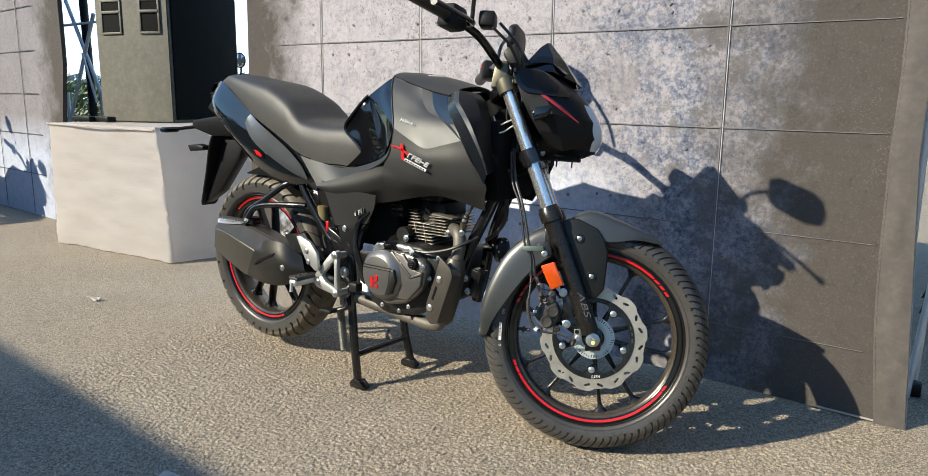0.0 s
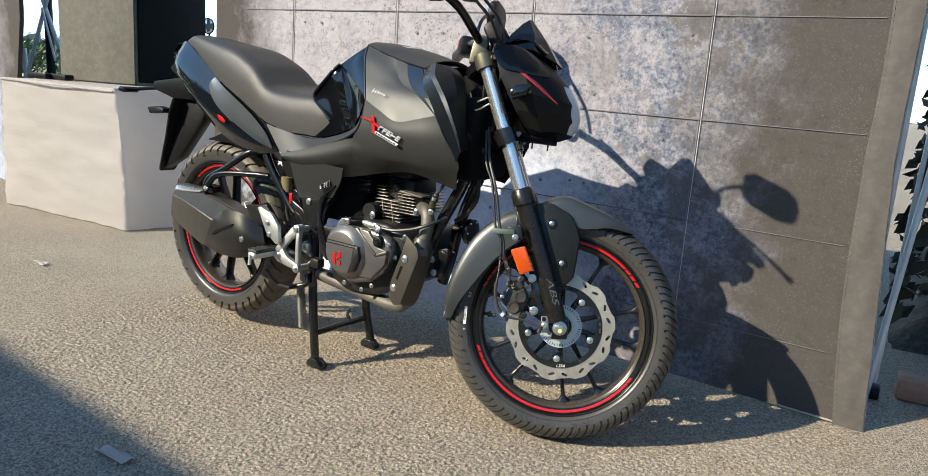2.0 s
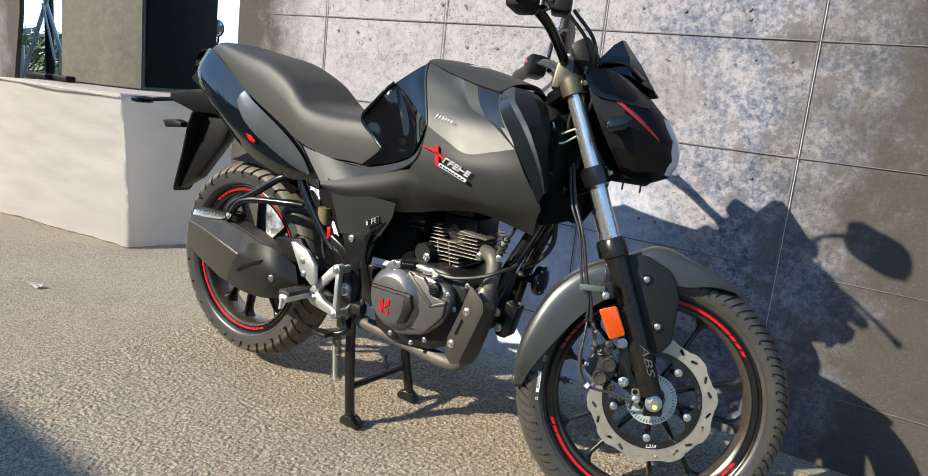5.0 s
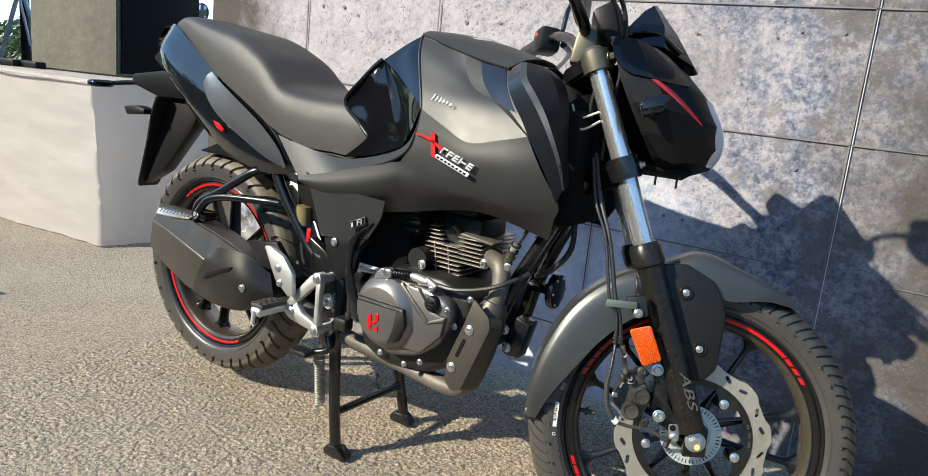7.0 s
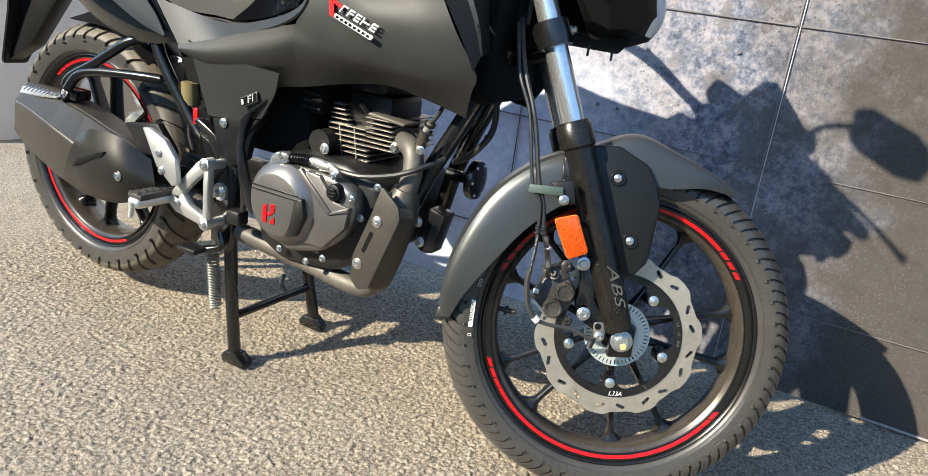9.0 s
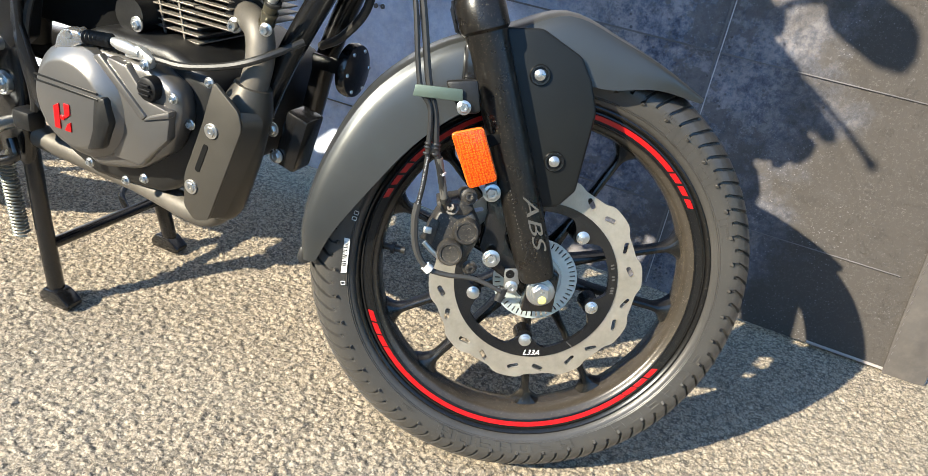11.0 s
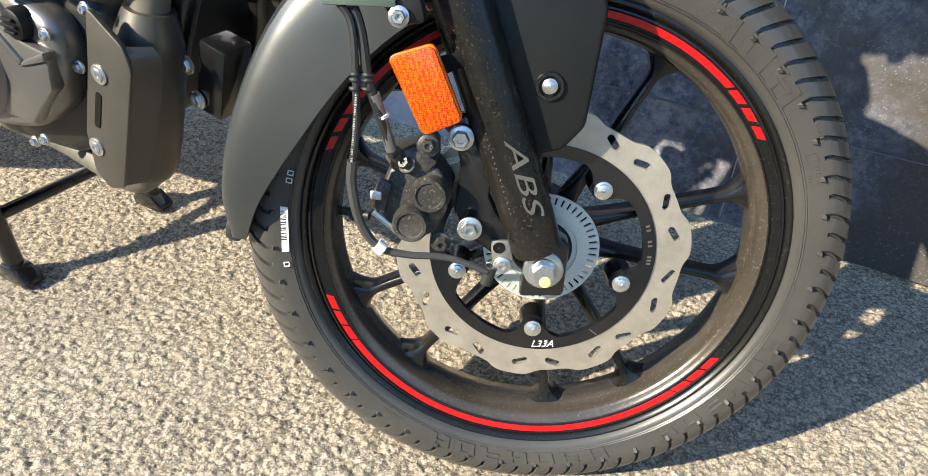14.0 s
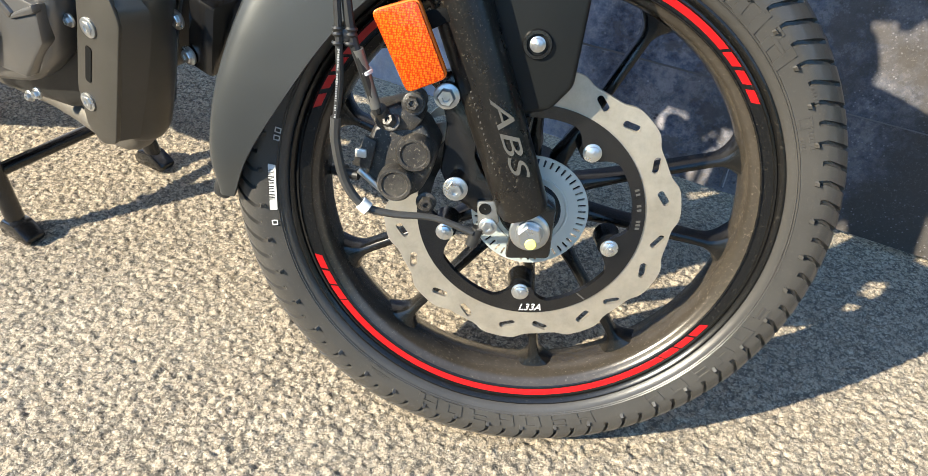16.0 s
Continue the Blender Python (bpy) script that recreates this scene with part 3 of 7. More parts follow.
def backdrop():
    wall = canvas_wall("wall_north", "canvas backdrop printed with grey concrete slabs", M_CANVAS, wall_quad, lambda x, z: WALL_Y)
    y = WALL_Y - 0.0035
    for z in (0.222, 0.535, 0.843, 1.147, 1.455, 1.76, 2.07):
        bm = bmesh.new()
        xs = [-0.45 + 0.22 * i for i in range(12)]
        for a, b in zip(xs, xs[1:]):
            w = 0.0032 if b < 1.6 else 0.0018
            strip(bm, (a, seam_z(z, a)), (min(b, 1.93), seam_z(z, min(b, 1.93))), w, y)
        part("joint", bm, M_SEAM, wall)
    for x in (-0.18, 0.335, 0.895, 1.483):
        bm = bmesh.new()
        strip(bm, (x, wall_bottom(x) + 0.01), (x - 0.004, 2.49), 0.0034, y)
        part("joint", bm, M_SEAM, wall)
        bm = bmesh.new()
        strip(bm, (x + 0.0055, wall_bottom(x) + 0.01), (x + 0.0015, 2.49), 0.002, y)
        part("joint", bm, M_SEAMLITE, wall)
    # formwork pits of the print
    rnd = random.Random(5)
    bm = bmesh.new()
    for cx in (-0.45, 0.08, 0.61, 1.19):
        for z in (0.06, 0.38, 0.69, 0.995, 1.30, 1.61):
            for k in range(5):
                px, pz = cx + rnd.choice((-0.21, 0.21, -0.08, 0.12)) + rnd.uniform(-0.03, 0.03), z + rnd.choice((-0.09, 0.09)) + rnd.uniform(-0.015, 0.015)
                if -0.4 < px < 1.7 and pz > 0.15:
                    r = rnd.uniform(0.003, 0.0062)
                    lathe([(0.0003, y - 0.0008), (r, y - 0.0008), (r, y)], 9, Matrix.Translation((px, 0, pz)), bm, False)
    part("print_pits", bm, M_SEAM, wall)
    # hem of taupe cloth with stitches and a pale piping at the free edge
    bm = bmesh.new()
    rows = 26
    edge = [wall_quad(1.0, i / rows) for i in range(rows + 1)]
    rnd = random.Random(8)
    ctrl = []
    for x, z in edge:
        wob = rnd.uniform(-0.002, 0.003)
        ctrl.append([(x - 0.075 - 0.01 * math.sin(z * 5), y, z), (x - 0.045, y - 0.003 - wob, z), (x - 0.02, y - 0.0035 + wob, z), (x + 0.003, y - 0.001, z)])
    net(ctrl, 3, 3, 0.003, bm)
    part("hem", bm, M_HEM, wall, "taupe stitched canvas hem")
    bm = bmesh.new()
    for i in range(150):
        z = 0.03 + i * 0.0165
        x = 2.056 - 0.05 * min(1, z / 2.5 * 3.2) + 0.03 * max(0, z / 2.5 - 0.33) - 0.071 - 0.01 * math.sin(z * 5)
        strip(bm, (x, z), (x + 0.0005, z + 0.007), 0.0009, y - 0.0045)
    part("stitching", bm, M_SEAM, wall)
    part("piping", tube([(x + 0.004, y + 0.004, z) for x, z in edge], 0.0035, 6, 2), M_CLOTH, wall, "pale piping along the free edge")
    low = [wall_quad(1 - i / 60, 0.0) for i in range(6)]
    part("bottom_piping", tube([(x, y + 0.003, z + 0.003) for x, z in low], 0.0032, 6, 1), M_CLOTH, wall, "pale piping along the bottom")

    def left_quad(u, v):
        return -7.5 + (4.22 - 0.0 + 0.25 * min(1, v * 2.2)) * u, 0.004 + 2.5 * v

    lw = canvas_wall("wall_west", "second canvas backdrop of printed concrete slabs", M_CANVAS_DIM, left_quad, lambda x, z: 1.08 - 0.131 * (x + 3.33), 30, 20)
    for z in (0.33, 0.63, 0.93, 1.24, 1.55, 1.86):
        bm = bmesh.new()
        for i in range(10):
            a, b = -7.4 + 0.39 * i, -7.4 + 0.39 * (i + 1)
            p = [bm.verts.new((x, 1.08 - 0.131 * (x + 3.33) - o, z + dz)) for x, dz, o in ((a, -0.003, 0.006), (b, -0.003, 0.006), (b, 0.003, 0.006), (a, 0.003, 0.006))]
            bm.faces.new(p)
        bmesh.ops.solidify(bm, geom=bm.faces[:], thickness=0.002)
        part("joint", bm, M_SEAM, lw)
    for x in (-3.78, -4.36, -4.94, -5.5):
        yy = 1.08 - 0.131 * (x + 3.33)
        part("joint", box((x, yy - 0.006, 1.25), (0.005, 0.003, 2.45)), M_SEAM, lw)
    # unseen screen added behind the walk; its top edge throws the shade on the ground
    bm = box((0, 0, 1.312), (11.5, 0.06, 2.624), 0.004, pose(-5.30, -3.855, 0, 0, 0, -7.0))
    tagged(part("shade_screen", bm, M_HEM), "unseen plain screen added to cast the ground shade", "screen wall", kind="structure")


def table():
    t = thing("draped_table", "table under a floor-length white cotton cloth", "table")
    zt = 0.745
    top = [(-2.63, 0.70), (-1.60, 0.735), (-1.44, 1.42), (-2.60, 1.42)]
    foot = [(-2.53, 0.64), (-1.435, 0.685), (-1.26, 1.45), (-2.55, 1.47)]
    n = 60
    loops = []
    rnd = random.Random(3)
    for k in range(33):
        f = k / 32
        ring = []
        for s in range(4):
            a0, a1 = Vector(top[s]), Vector(top[(s + 1) % 4])
            b0, b1 = Vector(foot[s]), Vector(foot[(s + 1) % 4])
            for i in range(n):
                u = i / n
                p = (a0.lerp(a1, u)).lerp(b0.lerp(b1, u), f ** 0.8)
                nrm = Vector((a1.y - a0.y, a0.x - a1.x)).normalized()
                wv = 0.006 * f * math.sin(u * 13 + s * 2 + f * 2) + 0.007 * noise.noise((u * 5 + s * 9, f * 7, 1.5)) + 0.006 * noise.noise((u * 5 + f * 3 + s * 4, f * 26 - u * 5, 4.5)) * min(1, 6 * f) - 0.02 * math.sin(f * math.pi) * (1 - abs(2 * u - 1))
                q = p + nrm * wv
                z = zt - 0.012 * (k == 0) * 0 - f * zt + 0.004
                if k == 32:
                    z = 0.006 + 0.01 * abs(noise.noise((u * 9, s * 4.0, 0.3)))
                ring.append(Vector((q.x, q.y, z)))
        loops.append(ring)
    bm = bmesh.new()
    rings(bm, list(reversed(loops)), False)
    topv = [v for v in bm.verts if v.co.z > zt - 0.002]
    part("skirt", bm, M_CLOTH, t, sharp=75)
    bm = prism([(x, y) for x, y in top], 0, 0.02)
    bm.transform(Matrix(((1, 0, 0, 0), (0, 0, 1, 0), (0, -1, 0, zt + 0.006), (0, 0, 0, 1))))
    bmesh.ops.bevel(bm, geom=bm.edges[:], offset=0.006, segments=2, affect="EDGES")
    part("top_cloth", bm, M_CLOTH, t)
    bm = tube([(-2.64, 0.69, zt), (-2.1, 0.69, zt - 0.006), (-1.6, 0.725, zt - 0.012)], 0.006, 6, 5)
    part("edge_fold", bm, M_CLOTH, t)
    return t


def speakers():
    """A tall PA cabinet: two painted flanks and a black grille."""
    base = 0.753
    pts = [(-2.60, 1.04), (-2.26, 1.10), (-2.05, 1.185), (-2.22, 1.86), (-2.75, 1.75)]
    s = thing("loudspeaker", "tall worn grey-brown loudspeaker cabinet with black grille", "loudspeaker")
    bm = bmesh.new()
    lo = [bm.verts.new((x, y, base)) for x, y in pts]
    hi = [bm.verts.new((x, y, base + 1.3)) for x, y in pts]
    bm.faces.new(lo)
    bm.faces.new(hi)
    for i in range(5):
        bm.faces.new((lo[i], lo[(i + 1) % 5], hi[(i + 1) % 5], hi[i]))
    bmesh.ops.recalc_face_normals(bm, faces=bm.faces)
    bmesh.ops.bevel(bm, geom=bm.edges[:], offset=0.008, segments=2, affect="EDGES")
    part("cabinet", bm, M_SPK, s)

    def on_face(i, u, z, out):
        a, b = Vector(pts[i]), Vector(pts[i + 1])
        nrm = Vector((b.y - a.y, a.x - b.x)).normalized()
        q = a.lerp(b, u) + nrm * out
        return Vector((q.x, q.y, z)), (b - a).normalized(), nrm

    # grille, slightly proud of its face, with punched rows
    bm = bmesh.new()
    q0, d, nrm = on_face(2, 0.5, 0, 0.006)
    ang = math.degrees(math.atan2(d.y, d.x))
    m = Matrix.Translation((q0.x, q0.y, base + 0.65)) @ pose(0, 0, 0, 0, 0, ang)
    part("grille", box((0, 0, 0), (0.655, 0.012, 1.26), 0.004, m), M_GRILLE, s, "black perforated grille")
    for face, u, w in ((0, 0.42, 0.16), (1, 0.45, 0.13)):
        c, d, nrm = on_face(face, u, base + 0.66, 0.004)
        mm = Matrix.Translation(c) @ pose(0, 0, 0, 0, 0, math.degrees(math.atan2(d.y, d.x)))
        bm = bmesh.new()
        for dx, dz, sx, sz in ((-w / 2, 0, 0.014, 0.20), (w / 2, 0, 0.014, 0.20), (0, 0.1, w + 0.014, 0.014), (0, -0.1, w + 0.014, 0.014)):
            box((dx, 0, dz), (sx, 0.012, sz), 0.003, mm, bm)
        h = part("handle_cup", bm, M_SPK, s, "recessed steel handle cup")
        part("cup_back", box((0, 0.003, 0), (w - 0.01, 0.006, 0.19), 0.0, mm), M_GRILLE, h)
        part("grip", box((0, -0.004, 0.03), (w, 0.012, 0.018), 0.004, mm), M_SPK, h)
    for i, (x, y, sx) in enumerate(((-2.66, 0.95, 0.20), (-2.5, 0.99, 0.16))):
        b = part("power_strip", box((x, y, base + 0.018), (sx, 0.06, 0.034), 0.006, pose(0, 0, 0)), M_PLASTIC)
        tagged(b, "low dark-grey plastic box lying on the white tabletop", "power strip")


def behind_gap():
    """Scaffold tubes, hedge, shelf, far trees and haze behind the gap between the two backdrops."""
    s = thing("scaffold", "galvanised scaffold tubes braced crosswise behind the backdrops", "scaffold")
    for a, b, r in (((-4.24, 1.95, 0.0), (-4.30, 1.95, 2.6), 0.035), ((-4.53, 1.9, 1.86), (-4.02, 1.9, 0.92), 0.016), ((-4.02, 1.88, 1.60), (-4.56, 1.88, 0.62), 0.016), ((-4.7, 1.92, 1.53), (-3.4, 1.92, 1.55), 0.011), ((-4.20, 1.86, 1.28), (-4.04, 1.86, 0.86), 0.010)):
        part("tube", rod(a, b, r), M_GALV if r < 0.02 else M_PLASTIC, s)
    for x in (-4.56, -4.02):
        part("foot_post", rod((x, 1.9, 0), (x, 1.9, 0.95), 0.018), M_GALV, s)
    rnd = random.Random(11)
    bm = bmesh.new()
    for i in range(9000):
        x, y, z = rnd.uniform(-13, -4.5), rnd.uniform(4.2, 5.2), rnd.uniform(0, 1) ** 0.6
        h = 1.12 + 0.14 * noise.noise((x * 1.5, y, 0)) + 0.05 * noise.noise((x * 6, y * 3, 2))
        leaf(bm, Vector((x, y, z * h)), rnd.uniform(0.03, 0.06), rnd)
    tagged(part("hedge", bm, M_LEAF), "dense dark green clipped hedge", "hedge", kind="stuff")
    bm = bmesh.new()
    for i in range(5000):
        x = rnd.uniform(-130, -40)
        y = rnd.uniform(70, 85)
        h = 3.2 + 2.5 * noise.noise((x * 0.09, 0, 0)) + 1.2 * noise.noise((x * 0.4, 1, 0))
        leaf(bm, Vector((x, y, rnd.uniform(0, 1) ** 0.7 * h)), rnd.uniform(0.6, 1.3), rnd)
    tagged(part("far_trees", bm, M_FARLEAF), "hazy line of far trees", "trees", kind="stuff")
    bm = bmesh.new()
    for i in range(9000):
        a = radians(rnd.uniform(184, 395))
        d = rnd.uniform(26, 34)
        h = 7.5 + 4 * noise.noise((a * 4, 0, 0)) + 2 * noise.noise((a * 17, 1, 0))
        leaf(bm, Vector((d * math.cos(a), d * math.sin(a), rnd.uniform(0, 1) ** 0.8 * h)), rnd.uniform(0.4, 0.9), rnd)
    tagged(part("tree_belt", bm, M_LEAF), "dark belt of trees round the yard", "trees", kind="stuff")
    bm = bmesh.new()
    lathe([(190, -5.0), (190, 75.0), (191, 75.0), (191, -5.0)], 24, pose(0, 0, 0, 90, 0, 0), bm, False, 185, 265)
    tagged(part("backdrop", bm, M_HAZE), "pale haze of the low sky", "sky", kind="structure")
    t = thing("rear_view_mirror", "round blue-tinted mirror on a thin bent stem", "mirror")
    aim = pose(-2.95, 2.5, 1.23, 0, 0, 40)
    part("glass", lathe([(.0005, -.006), (.046, -.006), (.050, -.003), (.050, .004), (.0005, .008)], 28, aim @ Matrix.Diagonal((.85, 1, 1.15, 1)), None, False), M_MIRROR, t)
    part("rim", lathe([(.050, -.007), (.056, -.005), (.056, .006), (.050, .008)], 28, aim @ Matrix.Diagonal((.85, 1, 1.15, 1)), None, False), M_PLASTIC, t)
    part("stem", tube([(-2.95, 2.51, 1.19), (-2.97, 2.52, 1.12), (-3.03, 2.52, 1.05), (-3.05, 2.52, .6), (-3.05, 2.52, 0)], .008, 8, 5), M_PLASTIC, t)
    t = thing("wooden_rack", "small weathered wooden rack with slats", "rack")
    for x in (-4.36, -4.06):
        part("upright", box((x, 2.1, 0.5), (0.025, 0.03, 1.0), 0.003), M_WOOD, t)
    for z in (0.66, 0.73, 0.80, 0.87, 0.94):
        part("slat", box((-4.21, 2.085, z), (0.30, 0.018, 0.04), 0.003), M_WOOD, t)


def leaf(bm, c, s, rnd):
    d = Vector((rnd.gauss(0, 1), rnd.gauss(0, 1), rnd.gauss(0, 1))).normalized()
    e = d.orthogonal().normalized() * s
    f = d.cross(e).normalized() * s * 0.6
    bm.faces.new([bm.verts.new(c + q) for q in (-e, -f * 0.8, e, f * 0.8)])


def behind_right():
    """Props of the backdrop, an earth bank, a brick and planks beyond its free edge."""
    p = thing("prop_frame", "galvanised steel props leaning behind the backdrop", "prop")
    part("prop", rod((2.055, 0.86, 0.0), (2.12, 0.95, 0.82), 0.011), M_GALV, p)
    part("prop", rod((2.075, 0.93, 0.0), (2.115, 1.0, 1.9), 0.008), M_GALV, p)
    part("upright", rod((2.02, 0.66, 0.0), (2.01, 0.66, 2.48), 0.012), M_GALV, p)
    part("foot_clamp", box((2.075, 0.90, 0.02), (0.04, 0.06, 0.04), 0.006), M_PLASTIC, p)
    bm = bmesh.new()
    bmesh.ops.create_grid(bm, x_segments=40, y_segments=24, size=0.5, matrix=Matrix.Translation((4.1, 2.6, 0)) @ Matrix.Diagonal((4.0, 2.2, 1, 1)))
    for v in bm.verts:
        e = min(1, (v.co.x - 2.1) * 2.2, (v.co.y - 1.5) * 1.6)
        v.co.z = -0.02 + max(0, e) * (0.40 + 0.22 * noise.noise(v.co * 1.7) + 0.06 * noise.noise(v.co * 9))
    tagged(part("earth_bank", bm, M_MUD, sharp=80), "dark earth bank with rubble behind the backdrop", "earth bank", kind="structure")
    b = part("brick", box((2.25, 0.98, 0.036), (0.22, 0.105, 0.07), 0.008, None, None, 2), M_BRICK)
    tagged(b, "dusty red brick lying on the asphalt", "brick")
    b = part("brick", box((2.33, 0.80, 0.021), (0.2, 0.09, 0.04), 0.008), M_WOOD)
    tagged(b, "pale offcut of wood lying on the asphalt", "wood block")
    rnd = random.Random(4)
    bm = bmesh.new()
    for i in range(22000):
        x, y = rnd.uniform(2.10, 4.6), rnd.uniform(1.02, 2.4)
        h = 3.1 + 0.5 * noise.noise((x * 2, y * 2, 0))
        leaf(bm, Vector((x, y, rnd.uniform(0.02, 1) ** 0.8 * h)), rnd.uniform(0.025, 0.06), rnd)
    tagged(part("shrub", bm, M_SHRUB), "dark shrub behind the backdrop", "shrub", kind="stuff")


def litter():
    rnd = random.Random(2)
    for name, lab, x, y, s in (("paper_scrap", "crumpled white paper scrap on the asphalt", -1.10, 0.025, 0.035), ("plastic_strip", "clear plastic strip lying on the asphalt", 0.58, -0.76, 0.05)):
        ctrl = []
        for i in range(4):
            ctrl.append([(x + s * (j / 1.5 - 1) , y + s * 0.35 * (i / 1.5 - 1), 0.006 + rnd.uniform(0, 0.012)) for j in range(4)])
        tagged(part(name, net(ctrl, 3, 3, 0.0008, None), M_CLOTH), lab, "litter")


ground()
backdrop()
table()
speakers()
behind_gap()
behind_right()
litter()


# ---- motorcycle ----
# local axes: x ahead from the rear axle, y to its left, z up from the asphalt
BIKE = thing("motorcycle", "matte grey and black naked motorcycle on its centre stand", "motorcycle", pose(0.03, 0.093, 0, 0, 0, -4))
RAKE, LOCK = radians(25.5), radians(27)
AX = Vector((-math.sin(RAKE), 0, math.cos(RAKE)))
HEAD = Vector((1.273, 0, 0.287))
STEER = Matrix.Translation(HEAD) @ Matrix.Rotation(LOCK, 4, AX) @ Matrix.Translation(-HEAD)
FAX, RAX = Vector((1.30, 0, 0.2995)), Vector((0.0, 0, 0.342))


def fpart(name, bm, mat, parent=None, label="", sharp=38):
    """A part of the steered front end."""
    bm.transform(STEER)
    return part(name, bm, mat, parent or BIKE, label, sharp)


def surf(profile, s):
    """The point (r, y) at the share s of a profile's length."""
    p = [Vector(q) for q in profile]
    ls = [(b - a).length for a, b in zip(p, p[1:])]
    d = s * sum(ls)
    for a, b, l in zip(p, p[1:], ls):
        if d <= l or b is p[-1]:
            return a.lerp(b, d / l)
        d -= l


def polar_ring(r0, r1, y0, y1, nt, nr, hole, rwave=None):
    """A flat ring with real slots: cells for which hole(i, j) holds are left out."""
    bm = bmesh.new()
    lay = []
    for y in (y0, y1):
        g = []
        for j in range(nr + 1):
            row = []
            for i in range(nt):
                a = 2 * math.pi * i / nt
                o = rwave(a) if rwave else r1
                r = r0 + (o - r0) * j / nr
                row.append(bm.verts.new((r * math.cos(a), y, r * math.sin(a))))
            g.append(row)
        lay.append(g)
    f, k = lay
    keep = [[not hole(i, j) for i in range(nt)] for j in range(nr)]
    for j in range(nr):
        for i in range(nt):
            if not keep[j][i]:
                continue
            n = (i + 1) % nt
            bm.faces.new((f[j][i], f[j][n], f[j + 1][n], f[j + 1][i]))
            bm.faces.new((k[j][i], k[j + 1][i], k[j + 1][n], k[j][n]))
            if j == 0 or not keep[j - 1][i]:
                bm.faces.new((f[j][i], k[j][i], k[j][n], f[j][n]))
            if j == nr - 1 or not keep[j + 1][i]:
                bm.faces.new((f[j + 1][i], f[j + 1][n], k[j + 1][n], k[j + 1][i]))
            if not keep[j][(i - 1) % nt]:
                bm.faces.new((f[j][i], f[j + 1][i], k[j + 1][i], k[j][i]))
            if not keep[j][n]:
                bm.faces.new((f[j][n], k[j][n], k[j + 1][n], f[j + 1][n]))
    bmesh.ops.delete(bm, geom=[v for v in bm.verts if not v.link_faces], context="VERTS")
    return bm


def tyre_skin(m, prof, count, skew):
    """A tyre turned from its profile, with curved grooves sunk into the tread."""
    bm = bmesh.new()
    rows, R = [], 68
    for i in range(R + 1):
        s = i / R
        q, a, b = surf(prof, s), surf(prof, max(0, s - .01)), surf(prof, min(1, s + .01))
        t = (b - a).normalized()
        u = abs(2 * s - 1)
        rows.append((q, Vector((t.y, -t.x)), u))
    cols = []
    for k in range(count):
        for off, deep in ((0, 0), (.04, 1), (.215, 1), (.26, 0), (.62, 0)):
            cols.append((360.0 / count * (k + off), deep, k % 2))
    grid = []
    for q, n, u in rows:
        line = []
        for a, deep, short in cols:
            cut = deep and ((.28 < u < .62) if short else (.08 < u < .70))
            r = q - n * ((.0065 if count < 60 else .0040) if cut else 0) * (1 if n.x > 0 else -1)
            th = radians(a + skew * min(1.0, u / .6) ** 1.3)
            line.append(bm.verts.new(m @ Vector((r.x * math.cos(th), r.y, r.x * math.sin(th)))))
        grid.append(line)
    n = len(cols)
    for a, b in zip(grid, grid[1:]):
        for i in range(n):
            bm.faces.new((a[i], a[(i + 1) % n], b[(i + 1) % n], b[i]))
    return bm


def polar_quad(bm, m, pts, y_of, lift):
    """A raised four-cornered bar on a tyre wall; pts are (degrees, radius)."""
    P = lambda a, r, o: m @ Vector((r * math.cos(radians(a)), y_of(r) - o, r * math.sin(radians(a))))
    lo, hi = [bm.verts.new(P(a, r, -.0004)) for a, r in pts], [bm.verts.new(P(a, r, lift)) for a, r in pts]
    bm.faces.new(hi)
    for i in range(4):
        bm.faces.new((lo[i], lo[(i + 1) % 4], hi[(i + 1) % 4], hi[i]))


def frame_block(bm, m, a0, a1, r0, r1, y_of, lift=.0007, w=.0014, mid=False):
    """An outlined oblong, as bold moulded characters look from afar."""
    wa = math.degrees(w / r0)
    for q in ([(a0, r0), (a1, r0), (a1, r0 + w), (a0, r0 + w)], [(a0, r1 - w), (a1, r1 - w), (a1, r1), (a0, r1)], [(a0, r0), (a0 + wa, r0), (a0 + wa, r1), (a0, r1)], [(a1 - wa, r0), (a1, r0), (a1, r1), (a1 - wa, r1)]):
        polar_quad(bm, m, q, y_of, lift)
    if mid:
        c = (a0 + a1) / 2
        polar_quad(bm, m, [(c - wa, r0 + 3 * w), (c + wa, r0 + 3 * w), (c + wa, r1 - 3 * w), (c - wa, r1 - 3 * w)], y_of, lift)


def stroke_block(bm, m, a0, a1, r0, r1, y_of, kind):
    """A bold moulded character reduced to bars: two uprights and one or two bridges."""
    w, lift = .30 * (a1 - a0), .0011
    lean = .12 * (a1 - a0)
    bars = [[(a0, r0), (a0 + w, r0), (a0 + w + lean, r1), (a0 + lean, r1)]]
    if kind % 3 != 2:
        bars.append([(a1 - w, r0), (a1, r0), (a1 + lean, r1), (a1 - w + lean, r1)])
    for k in ((.5,), (0.0, .84), (.42, .84))[kind % 3]:
        q0, q1 = r0 + (r1 - r0) * k, r0 + (r1 - r0) * (k + .16)
        bars.append([(a0 + w, q0), (a1, q0), (a1, q1), (a0 + w, q1)])
    for q in bars:
        polar_quad(bm, m, q, y_of, lift)


